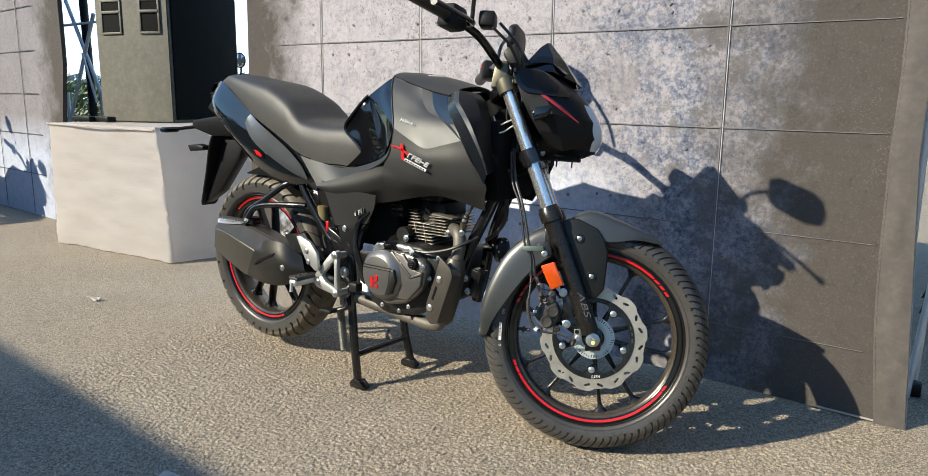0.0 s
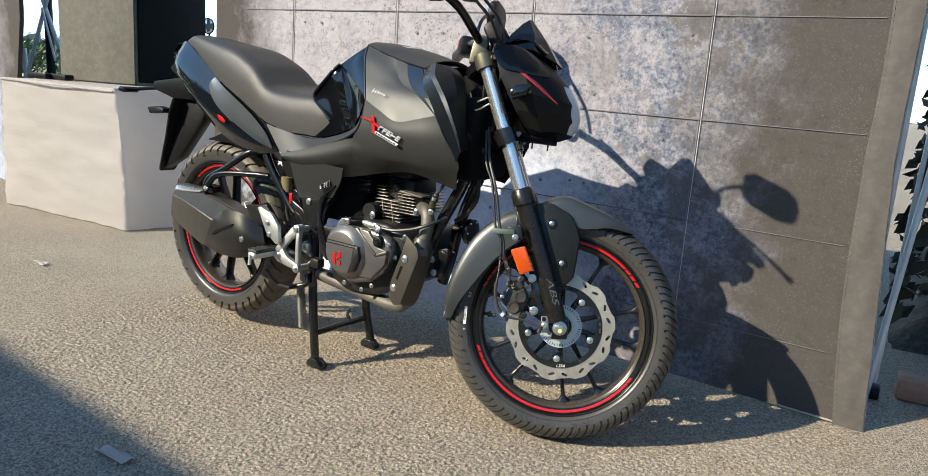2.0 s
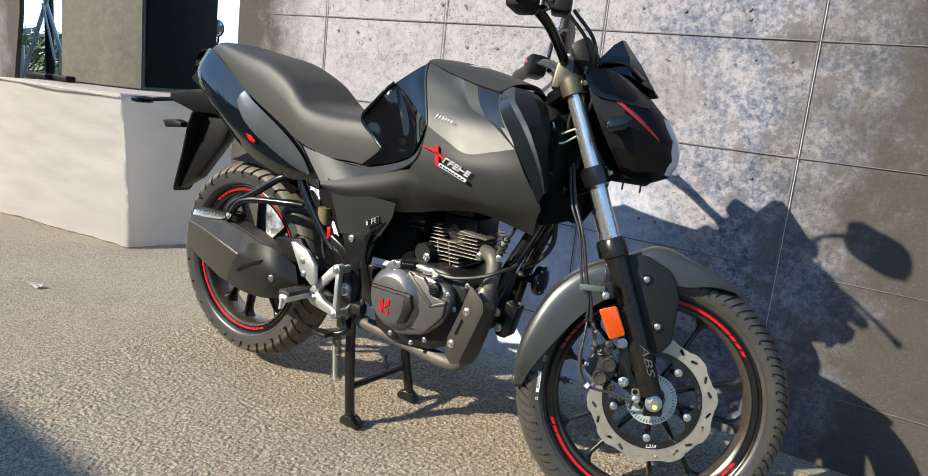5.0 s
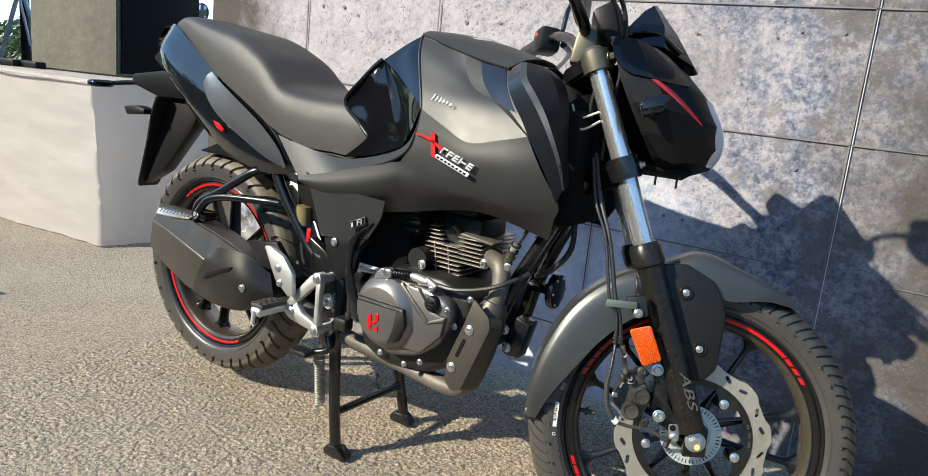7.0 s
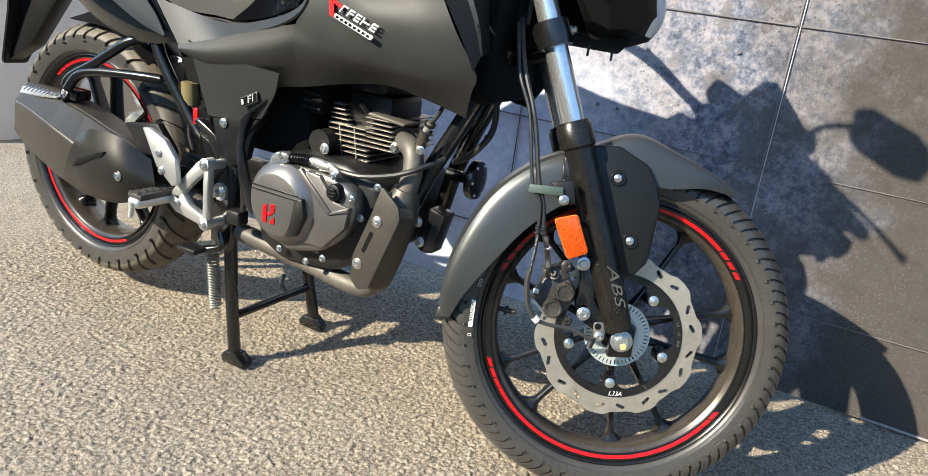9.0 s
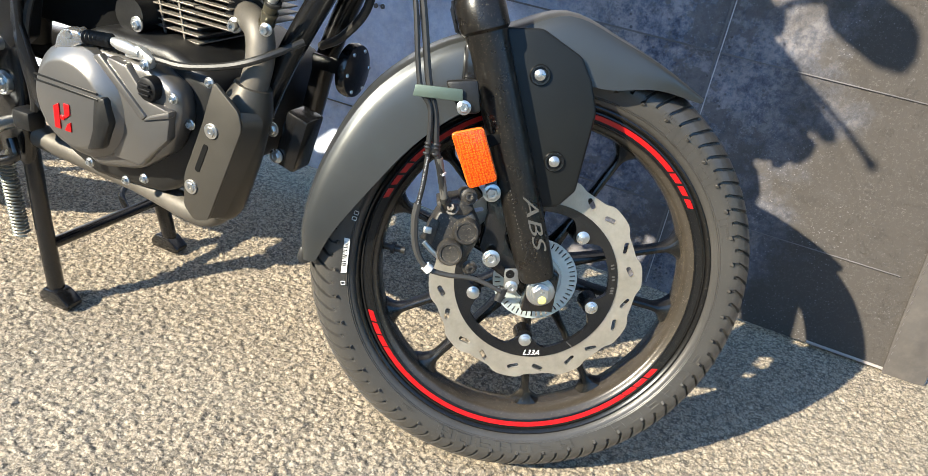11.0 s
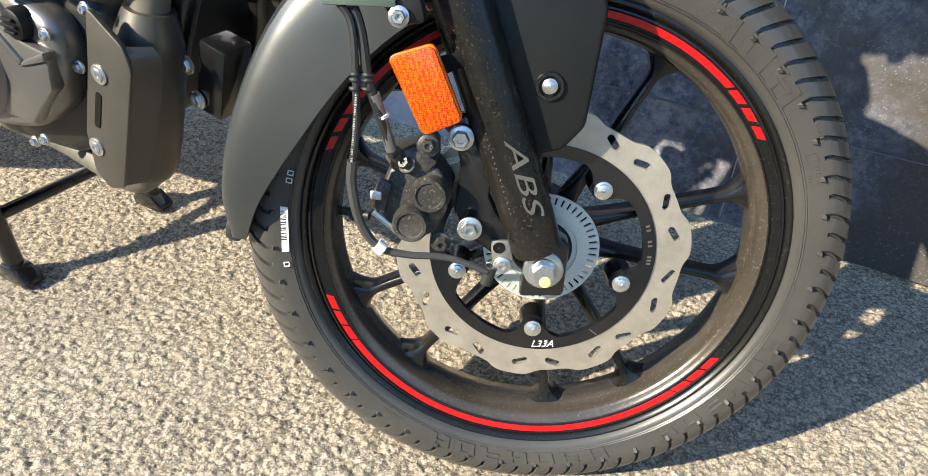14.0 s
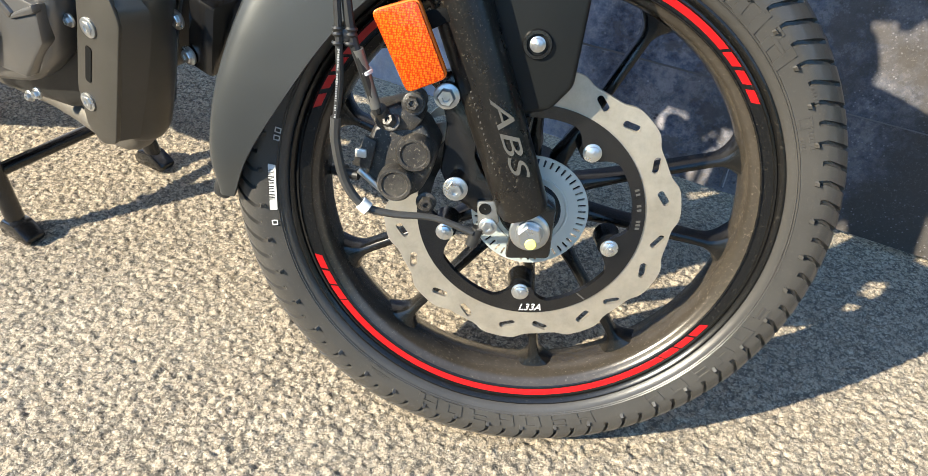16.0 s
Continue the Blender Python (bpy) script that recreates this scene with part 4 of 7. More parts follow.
def wheel(name, label, m, R, half, spokes0, arcs, count, skew, rubber):
    """Cast wheel with tyre, tread, spokes and red rim stripes; m sets it upright on its axle."""
    k = half / 0.05
    y = lambda v: v * k
    lip = [(.207, y(-.0335)), (.2085, y(-.0338)), (.2108, y(-.0345)), (.2123, y(-.0384)), (.2135, y(-.0392)), (.2145, y(-.0368)), (.2235, y(-.0388)), (.2245, y(-.0405)), (.2262, y(-.0400)), (.2275, y(-.0385)), (.2290, y(-.0415)), (.2315, y(-.0432)), (.2335, y(-.0425)), (.2338, y(-.0395)), (.228, y(-.034))]
    ends = lip + [(.212, y(-.02)), (.218, y(.02)), (.226, y(.034))] + [(r, -v) for r, v in reversed(lip[6:])] + [(.2175, y(.0345))]
    rim = part(name, lathe(ends, 120, m, None, False), M_RIM, BIKE, label, 30)
    well = [(.2122, y(-.0387)), (.2102, y(-.0360)), (.2075, y(-.0350)), (.2040, y(-.031)), (.2015, y(-.020)), (.2005, y(-.006)), (.2030, y(.006)), (.2080, y(.018)), (.2130, y(.029)), (.2150, y(.0350)), (.2160, y(.0360))]
    part("rim_well", lathe(well, 96, m, None, False), M_WELL, rim, "brown dusty inside of the rim", 50)
    d = R - 0.296
    side = [(.231, y(-.036)), (.2330, y(-.0408)), (.2352, y(-.0432)), (.2362, y(-.0458)), (.2395, y(-.0465)), (.2405, y(-.0478)), (.249, y(-.0500)), (.258 + d * .5, y(-.0518)), (.267 + d, y(-.0516)), (.2755 + d, y(-.0480)), (.2835 + d, y(-.0408)), (.2905 + d, y(-.0298)), (.2955 + d, y(-.0155)), (.2985 + d, 0)]
    full = side + [(r, -v) for r, v in reversed(side[:-1])]
    tyre = part("tyre", tyre_skin(m, full, count, skew), rubber, rim, "dusty black road tyre with curved tread grooves", 40)
    tyre.data.materials.append(M_DUSTY)
    if half > .06:
        back = m.inverted()
        for f in tyre.data.polygons:
            q = back @ f.center
            f.material_index = 1 if math.hypot(q.x, q.z) > R - .030 else 0

    def y_of(r):
        for (r0, y0), (r1, y1) in zip(side, side[1:]):
            if r <= r1:
                return y0 + (y1 - y0) * (r - r0) / (r1 - r0)
        return side[-1][1]

    # bars where the maker's moulded words stand, rows of small bars, fine rings and mould ticks
    bm = bmesh.new()
    for a0, n, step, r0, r1 in () if half > .06 else ((41, 3, 9.0, .243, .262), (307, 6, 6.6, .244, .257), (250, 7, 6.6, .244, .257), (120, 3, 9.0, .243, .262)):
        for i in range(n):
            stroke_block(bm, m, a0 + i * step, a0 + (i + .74) * step, r0 + d * .4, r1 + d * .4, y_of, i)
    if half < .06:
        tagged(part("moulded_lettering", bm, M_RUBBER, tyre), kind="stuff")
    else:
        bm.free()
    bm = bmesh.new()
    for a0, n, rr, h in ((22, 7, .252, .004), (22, 5, .2455, .003), (31, 6, .262, .003), (233, 10, .2425, .003), (236, 8, .2475, .004), (350, 12, .2425, .003), (62, 6, .262, .003)):
        for i in range(n):
            a = a0 + i * .72
            polar_quad(bm, m, [(a, rr + d * .4), (a + .45, rr + d * .4), (a + .45, rr + h + d * .4), (a, rr + h + d * .4)], y_of, .0005)
    frame_block(bm, m, 27.3, 29.6, .246 + d * .4, .257 + d * .4, y_of, .0006, .0012)
    for i in range(40):
        a = i * 9.0 + (3 if i % 2 else 0)
        polar_quad(bm, m, [(a, .2395), (a + .25, .2395), (a + .25, .2425), (a, .2425)], y_of, .0006)
    tagged(part("moulded_print", bm, M_RUBBER, tyre), kind="stuff")
    for rr in (.2435, .2415):
        part("sidewall_bead", lathe([(rr - .0007, y_of(rr)), (rr, y_of(rr) - .0008), (rr + .0007, y_of(rr))], 120, m, None, False), M_RUBBER, tyre)
    for c in range(5):
        for e in (-1, 1):
            a = radians(spokes0 + 72 * c)
            b = a + e * radians(13.5)
            u0, u1 = Vector((math.cos(a), 0, math.sin(a))), Vector((math.cos(b), 0, math.sin(b)))
            t = Vector((-math.sin(a), 0, math.cos(a))) * e
            s0 = u0 * .036 + t * .012
            p = [s0.lerp(u1 * .203, f) for f in (0, .2, .45, .7, .85, 1)]
            loops = []
            pp = spline(p, 5)
            for i, q in enumerate(pp):
                f = i / (len(pp) - 1)
                dd = (pp[min(i + 1, len(pp) - 1)] - pp[max(i - 1, 0)]).normalized()
                w = Vector((0, 1, 0)).cross(dd).normalized()
                sw = .0052 + .004 * max(0, .3 - f) / .3 + .017 * (max(0, f - .82) / .18) ** 2.0
                sh = y(.016 - .005 * f + .006 * (max(0, f - .7) / .3) ** 2)
                loops.append([m @ (q + w * x * sw + Vector((0, yy * sh, 0))) for x, yy in ((-1, -.5), (-.72, -.9), (-.35, -1), (.35, -1), (.72, -.9), (1, -.5), (1, .5), (.72, .9), (.35, 1), (-.35, 1), (-.72, .9), (-1, .5))])
            part("spoke", rings(bmesh.new(), loops), M_RIM, rim)
    part("hub", lathe([(.012, -.052), (.026, -.051), (.032, -.044), (.032, -.03), (.044, -.022), (.044, .022), (.034, .03), (.036, .044), (.030, .056), (.012, .058)], 40, m), M_RIM, rim)
    r0, r1 = .2170, .2230
    on = lambda r: y(-.0368) + (y(-.0388) - y(-.0368)) * (r - .2145) / .009
    for a0, a1, gap in arcs:
        bm = bmesh.new()
        sl = 1.2

        def seg(b0, b1, e0=0.0, e1=0.0):
            n = max(2, int((b1 - b0) / 2.5))
            for i in range(n):
                f0, f1 = b0 + (b1 - b0) * i / n, b0 + (b1 - b0) * (i + 1) / n
                s0, s1 = (e0 if i == 0 else 0), (e1 if i == n - 1 else 0)
                polar_quad(bm, m, [(f0 + s0, r0), (f1 + s1, r0), (f1, r1), (f0, r1)], on, .0005)

        seg(a0 + 15, a1 - 15, sl, -sl)
        for i in range(3):
            seg(a0 + 5 * i, a0 + 5 * i + 5 - gap * (1 + .3 * (2 - i)), sl, sl)
            seg(a1 - 5 * i - 5 + gap * (1 + .3 * (2 - i)), a1 - 5 * i, -sl, -sl)
        part("rim_stripe", bm, M_RED, rim, "red reflective rim stripe")
    return rim


def front_wheel():
    m = STEER @ Matrix.Translation(FAX)
    w = wheel("front_wheel", "satin black ten-spoke alloy wheel with red stripes", m, 0.296, 0.050, 6, ((202, 333, .45), (35, 162, .9)), 88, 6.5, M_RUBBER)
    v = part("valve", rod(m @ Vector((-.2, -.004, -.004)), m @ Vector((-.172, -.010, -.004)), .0048, 12), M_CABLE, w)
    part("valve_cap", rod(m @ Vector((-.190, -.006, -.004)), m @ Vector((-.186, -.0068, -.004)), .0085, 12), M_CABLE, v)
    # barcode sticker and chalk marks on the tyre wall
    wall = lambda r: -.0516
    bm = bmesh.new()
    polar_quad(bm, m, [(177.2, .2438), (188.0, .2438), (188.0, .2510), (177.2, .2510)], wall, .0003)
    s = part("barcode_sticker", bm, M_WHITE, w, "white barcode sticker on the tyre wall")
    rnd = random.Random(4)
    bm, a = bmesh.new(), 178.3
    while a < 185.6:
        b = a + rnd.choice((.12, .2, .34))
        polar_quad(bm, m, [(a, .2446), (b, .2446), (b, .2502), (a, .2502)], wall, .0005)
        a = b + rnd.choice((.14, .22))
    part("barcode_bars", bm, M_CABLE, s)
    bm = bmesh.new()
    for a0, r0, tall in ((168.4, .2425, .006), (170.2, .2425, .006), (190.6, .2455, .006)):
        frame_block(bm, m, a0, a0 + 1.2, r0, r0 + tall, wall, .0004, .0009)
    tagged(part("chalk_scrawl", bm, M_WHITE, w, "small white marks on the tyre wall"), kind="stuff")
    return w


def brake_disc(m):
    m = m @ Matrix.Translation((0, .008, 0)) @ pose(0, 0, 0, 0, 1.5, 0)
    bm = bmesh.new()

    def loop(pts):
        vs = [bm.verts.new((x, 0, z)) for x, z in pts]
        for a, b in zip(vs, vs[1:] + vs[:1]):
            bm.edges.new((a, b))

    ring = []
    for i in range(300):
        a = 2 * math.pi * i / 300
        r = .1352 + .0034 * math.tanh(2.2 * math.sin(10 * a - 1.0))
        ring.append((r * math.cos(a), r * math.sin(a)))
    loop(ring)
    loop([(.1045 * math.cos(2 * math.pi * i / 120), .1045 * math.sin(2 * math.pi * i / 120)) for i in range(120)])
    for n in range(20):
        a = radians(18.0 * n + (34.6 - 36) + (1.3 if n % 2 else -1.3))
        turn = radians(22 if n % 2 else -30)
        c = Vector((.1228 * math.cos(a), .1228 * math.sin(a)))
        t = Vector((-math.sin(a + turn), math.cos(a + turn)))
        o = Vector((t.y, -t.x))
        pts = []
        for i in range(16):
            q = 2 * math.pi * i / 16 + .01
            pts.append(c + t * (.0048 * (1 if math.cos(q) > 0 else -1) + .0033 * math.cos(q)) + o * .0033 * math.sin(q))
        loop(pts)
    bmesh.ops.triangle_fill(bm, use_beauty=True, edges=bm.edges[:])
    g = bmesh.ops.extrude_face_region(bm, geom=bm.faces[:])
    for v in g["geom"]:
        if isinstance(v, bmesh.types.BMVert):
            v.co.y = .0045
    bm.transform(m @ Matrix.Translation((0, -.0640, 0)))
    d = part("brake_disc", bm, M_DISC, BIKE, "petal-edged slotted steel brake disc")
    bm = bmesh.new()
    n = 120
    out, inn = [], []
    for i in range(n):
        a = 2 * math.pi * i / n
        lug = max(0, math.cos(5 * (a - radians(-86)))) ** 2.2
        rin = .0945 - .021 * lug
        out.append((.1062 * math.cos(a), .1062 * math.sin(a)))
        inn.append((rin * math.cos(a), rin * math.sin(a)))
    loops = [[m @ Vector((x, yy, z)) for x, z in ring] for ring, yy in ((out, -.0585), (out, -.0652), (inn, -.0652), (inn, -.0585), (out, -.0585))]
    part("carrier", rings(bm, loops, False), M_BLACK, d, "black slotted disc carrier")
    for k in range(5):
        a = radians(-86 + 72 * k)
        p = Vector((.0825 * math.cos(a), -.0652, .0825 * math.sin(a)))
        part("disc_bolt", _moved(screw_head(p, .0068), m), M_STEEL, d, "zinc button screw")
        part("disc_boss", _moved(lathe([(.0005, -.058), (.011, -.058), (.013, -.035), (.0005, -.030)], 16, Matrix.Translation((.0825 * math.cos(a), 0, .0825 * math.sin(a))), None, False), m), M_RIM, d)
    b = polar_ring(.026, .0552, -.0550, -.0530, 144, 12, lambda i, j: (i % 3 == 0) and 8 <= j <= 10)
    part("sensor_ring", _moved(b, m), M_RING, d, "pale grey slotted sensor ring")
    part("ring_step", _moved(lathe([(.036, -.0550), (.0355, -.0562), (.034, -.0562), (.0335, -.0550)], 60, None, None, False), m), M_RING, d)
    bm = text_mesh("L33A", .0105, .0003, .35)
    part("chalk_mark", _moved(bm, m @ Matrix.Translation((.018, -.0657, -.0985)) @ pose(0, 0, 0, 0, -10, 0)), M_WHITE, d, "handwritten white letters")
    bm = bmesh.new()
    polar_quad(bm, m, [(309, .0955), (309.8, .0955), (311.5, .105), (310.7, .105)], lambda r: -.0652, .0003)
    for i, a in enumerate((24, 21.5, 15, 12.5, 6, 4, 2)):
        polar_quad(bm, m, [(a, .0985), (a + 1.2, .0985), (a + 1.4, .1025), (a + .2, .1025)], lambda r: -.0652, .0003)
    tagged(part("paint_print", bm, M_ABS, d), kind="stuff")


def screw_head(p, r):
    """A domed screw head with a slotted cross."""
    b = lathe([(r * 1.25, 0), (r * 1.25, -.0012), (r, -.0018), (r * .94, -.0036), (r * .6, -.0046), (.0004, -.005)], 24, Matrix.Translation(p), None, False)
    for t in (20, 110):
        box((0, -.0047, 0), (r * 1.1, .0012, r * .22), .0002, Matrix.Translation(p) @ pose(0, 0, 0, 0, t, 0), b, 1)
    return b


def _moved(b, m):
    b.transform(m)
    return b


def fork():
    rake = radians(24.0)
    axis = Vector((-math.sin(rake), 0, math.cos(rake)))
    for sgn, nm in ((-1, "right"), (1, "left")):
        yy = .088 * sgn
        ax = FAX + Vector((0, yy, 0))
        P = lambda s, o=0.0: ax + axis * s + Vector((o * math.cos(rake), 0, o * math.sin(rake)))
        sl = bmesh.new()
        rs = ((.016, .012), (.018, .0205), (.024, .0228), (.06, .0235), (.12, .0238), (.30, .0245), (.318, .0252), (.322, .0290), (.352, .0290), (.356, .0262), (.362, .0252), (.362, .0188))
        q = Vector((0, 1, 0)).rotation_difference(axis).to_matrix().to_4x4()
        lathe([(r, s) for s, r in rs], 32, Matrix.Translation(ax) @ q, sl)
        s = fpart("fork_slider", sl, M_FORK, None, "dusty black fork lower leg")
        fpart("stanchion", rod(P(.33), P(.715), .0186, 28), M_CHROME, s, "chrome fork tube")
        if sgn < 0:
            b = prism([(1.282, .268), (1.322, .274), (1.320, .325), (1.285, .345)], yy + .022, yy - .004, .004)
            fpart("axle_lug", b, M_BLACK, s)
            n = fpart("axle_nut", lathe([(.0178, -.0915), (.0180, -.0945), (.0166, -.0960), (.0128, -.0965), (.0122, -.0985), (.0005, -.0985)], 32, Matrix.Translation(FAX), None, False), M_STEEL, s, "bright zinc axle nut")
            fpart("nut_hex", lathe([(.0110, -.098), (.0110, -.1045), (.0096, -.106), (.0005, -.106)], 6, Matrix.Translation(FAX) @ pose(0, 0, 0, 0, 12, 0), None, False), M_STEEL, n)
            fpart("paint_dab", lathe([(.0055, -.1058), (.0046, -.1070), (.0005, -.1073)], 12, Matrix.Translation(FAX + Vector((.002, 0, -.006))), None, False), M_YELLOW, n, "yellow paint dab")
            t = text_mesh("ABS", .0215, .0003, .3)
            t.transform(Matrix.Translation(P(.100, .0) + Vector((.0090, -.0242, 0))) @ pose(0, 0, 0, 0, 66, 0) @ Matrix.Diagonal((1.85, 1, 1.0, 1)))
            fpart("abs_letters", t, M_ABS, s, "grey ABS lettering")
            bm = bmesh.new()
            for k2 in range(15):
                box(tuple(P(.066 + k2 * .0052, -.011) + Vector((0, -.0216, 0))), (.0010, .0006, .0014), 0, None, bm)
            fpart("small_print", bm, M_ABS, s)
        # clamps
        for sc, h, r in ((.500, .040, .0275), (.700, .036, .0265)):
            bm = bmesh.new()
            lathe([(.0188, sc - h / 2), (r, sc - h / 2), (r + .001, sc), (r, sc + h / 2), (.0188, sc + h / 2)], 28, Matrix.Translation(ax) @ q, bm, False)
            fpart("clamp_ring", bm, M_BLACK if sc < .6 else M_BRASS, s, "")
        fpart("pinch_bolt", bolt(P(.500, .030) + Vector((0, -.004 * sgn, 0)), .005, (.9, sgn * .3, .3), .008), M_STEEL, s)
        fpart("clamp_bolt", bolt(P(.700, .022) + Vector((0, .014 * sgn, 0)), .0065, (.9, sgn * .5, .2), .012), M_BRASS, s)
        fpart("fork_cap", lathe([(.0005, .728), (.012, .728), (.0175, .722), (.0175, .708), (.0005, .708)], 24, Matrix.Translation(ax) @ q, None, False), M_BRASS, s)
    # yokes
    for sc, h, back in ((.500, .036, .055), (.700, .030, .05)):
        c = FAX + axis * sc
        b = bmesh.new()
        out = [(-.02, -.10), (.02, -.10), (.028, -.06), (.02, 0), (.028, .06), (.02, .10), (-.02, .10), (-back - .01, .03), (-back - .01, -.03)]
        f = Vector((math.cos(rake), 0, math.sin(rake)))
        loops = [[c + f * x + Vector((0, yv, 0)) + axis * o for x, yv in out] for o in (-h / 2, h / 2)]
        rings(b, loops)
        bmesh.ops.bevel(b, geom=b.edges[:], offset=.005, segments=2, affect="EDGES", clamp_overlap=True)
        fpart("yoke", b, M_BLACK, None, "black fork yoke")
    fpart("steering_stem", rod(FAX + axis * .49 - Vector((.045, 0, .02)), FAX + axis * .70 - Vector((.045, 0, .02)), .026, 20), M_DEEP)
    fpart("axle", rod(FAX + Vector((0, -.10, 0)), FAX + Vector((0, .12, 0)), .008, 14), M_STEEL)


def fender():
    cx, cz = FAX.x, FAX.z
    prof = ((185, .302, .056, .22), (175, .309, .069, .52), (160, .313, .076, .82), (142, .322, .078, 1), (125, .324, .079, 1), (108, .322, .079, .95), (96, .3365, .076, .95), (84, .319, .074, .75), (72, .309, .066, .36), (59.5, .309, .040, .10))
    def row(a, r, w, k, section):
        t = radians(a)
        return [(cx + (r - drop * k) * math.cos(t), w * c, cz + (r - drop * k) * math.sin(t)) for c, drop in section]

    crown = ((-.84, .008), (-.68, .003), (-.38, .0007), (0, 0), (.38, .0007), (.68, .003), (.84, .008))
    f = fpart("front_mudguard", net([row(*q, crown) for q in prof], 3, 5, .004), M_GUARD, None, "matte grey front mudguard with a peaked tip", 50)
    for sgn in (-1, 1):
        flank = ((.84 * sgn, .008), (.925 * sgn, .019), (.975 * sgn, .042), (1.0 * sgn, .084))
        fpart("guard_flank", net([row(*q, flank) for q in prof], 3, 5, .004), M_GUARD, f, "", 50)
    # dark side plates with two screws each, and rubber lip at the tail
    for sgn in (-1, 1):
        o = [(1.190, .600), (1.235, .607), (1.286, .585), (1.304, .560), (1.318, .525), (1.316, .430), (1.300, .408), (1.268, .398), (1.235, .48)]
        b = prism(o, .071 * sgn, .0835 * sgn, .0045, None, 3)
        p = fpart("side_plate", b, M_SIDE, f, "dark grey side plate")
        for x, z in ((1.242, .556), (1.281, .461)):
            b = lathe([(.0125, -.0005), (.0115, -.003), (.009, -.003), (.0085, .001)], 24, Matrix.Translation((x, -.0835, z)) if sgn < 0 else Matrix.Translation((x, .0835, z)) @ Matrix.Diagonal((1, -1, 1, 1)), None, False)
            fpart("screw_well", b, M_BLACK, p)
            fpart("screw", _moved(screw_head(Vector((0, 0, 0)), .0052), Matrix.Translation((x, .0838 * sgn, z)) @ Matrix.Diagonal((1, -sgn, 1, 1))), M_STEEL, p)
    b = prism([(.992, .268), (1.008, .264), (1.016, .290), (1.006, .296), (.994, .288)], -.048, .048, .006)
    fpart("tail_lip", b, M_CABLE, f)
    b = prism([(1.150, .575), (1.19, .59), (1.215, .54), (1.18, .505), (1.155, .53)], -.098, -.078, .006, None, 2)
    fpart("stay", b, M_BLACK, f)


def caliper():
    b = prism([(1.146, .350), (1.156, .380), (1.176, .390), (1.198, .386), (1.212, .366), (1.208, .345), (1.200, .326), (1.184, .315), (1.166, .318), (1.154, .332)], -.101, -.056, .005, None, 3)
    c = fpart("brake_caliper", b, M_CAL, None, "dusty black two-piston brake caliper")
    for x, z in ((1.193, .363), (1.179, .334)):
        fpart("piston_cap", lathe([(.0005, -.111), (.0105, -.111), (.0115, -.1125), (.0140, -.1125), (.0160, -.109), (.0165, -.098)], 28, Matrix.Translation((x, 0, z)), None, False), M_CAL, c)
    fpart("slider_boss", rod((1.188, -.105, .405), (1.186, -.065, .398), .010, 14), M_CAL, c)
    fpart("slider_bolt", bolt((1.188, -.106, .406), .006, (0, -1, .1), .008), M_CAL, c)
    fpart("bleed_nut", bolt((1.206, -.100, .318), .0062, (.1, -1, 0), .009), M_CAL, c)
    fpart("banjo", rod((1.161, -.108, .397), (1.172, -.090, .374), .0062, 12), M_CAL, c)
    fpart("banjo_bolt", bolt((1.172, -.104, .386), .0055, (-.4, -.8, .5), .009), M_CAL, c)
    fpart("bridge", prism([(1.150, .392), (1.178, .402), (1.198, .392), (1.190, .380), (1.16, .378)], -.104, -.060, .004), M_CAL, c)
    fpart("pad_pin", rod((1.146, -.103, .34), (1.175, -.103, .318), .003, 10), M_STEEL, c)
    fpart("pad_spring", prism([(1.140, .345), (1.150, .372), (1.160, .368), (1.156, .342)], -.106, -.101, .001), M_CAL, c)
    fpart("clip", box((1.1475, -.106, .3565), (.010, .004, .008), .0015), M_ALU, c)
    b = prism([(1.203, .428), (1.236, .436), (1.250, .395), (1.243, .362), (1.252, .346), (1.290, .322), (1.262, .302), (1.226, .322), (1.214, .345), (1.216, .385)], -.090, -.074, .003)
    m = fpart("caliper_bracket", b, M_BLACK, None, "black caliper bracket")
    for x, z, r in ((1.214, .413, .0075), (1.230, .333, .0075)):
        fpart("bracket_bolt", bolt((x, -.098, z), r, (0, -1, 0), .009), M_STEEL, m)
    b = prism([(1.250, .322), (1.266, .324), (1.272, .306), (1.266, .292), (1.254, .296)], -.094, -.090, .0012)
    s = fpart("sensor_tab", b, M_TAB, m)
    fpart("sensor_bolt", bolt((1.2625, -.0945, .300), .0055, (0, -1, 0), .006), M_STEEL, s)
    fpart("tab_eye", lathe([(.0005, 0), (.0045, 0), (.0050, -.0006), (.0055, 0)], 16, Matrix.Translation((1.258, -.0943, .316)), None, False), M_DEEP, s)
    fpart("sensor_plug", rod((1.254, -.096, .298), (1.250, -.096, .280), .0055, 10), M_CABLE, s)


def rounded(o, r, n=4):
    """An outline with its corners rounded."""
    out, k = [], len(o)
    for i in range(k):
        a, b, c = (Vector(o[(i + s) % k]) for s in (-1, 0, 1))
        p, q = b + (a - b).normalized() * r, b + (c - b).normalized() * r
        for j in range(n + 1):
            t = j / n
            v = p * (1 - t) ** 2 + b * 2 * t * (1 - t) + q * t * t
            out.append((v.x, v.y))
    return out


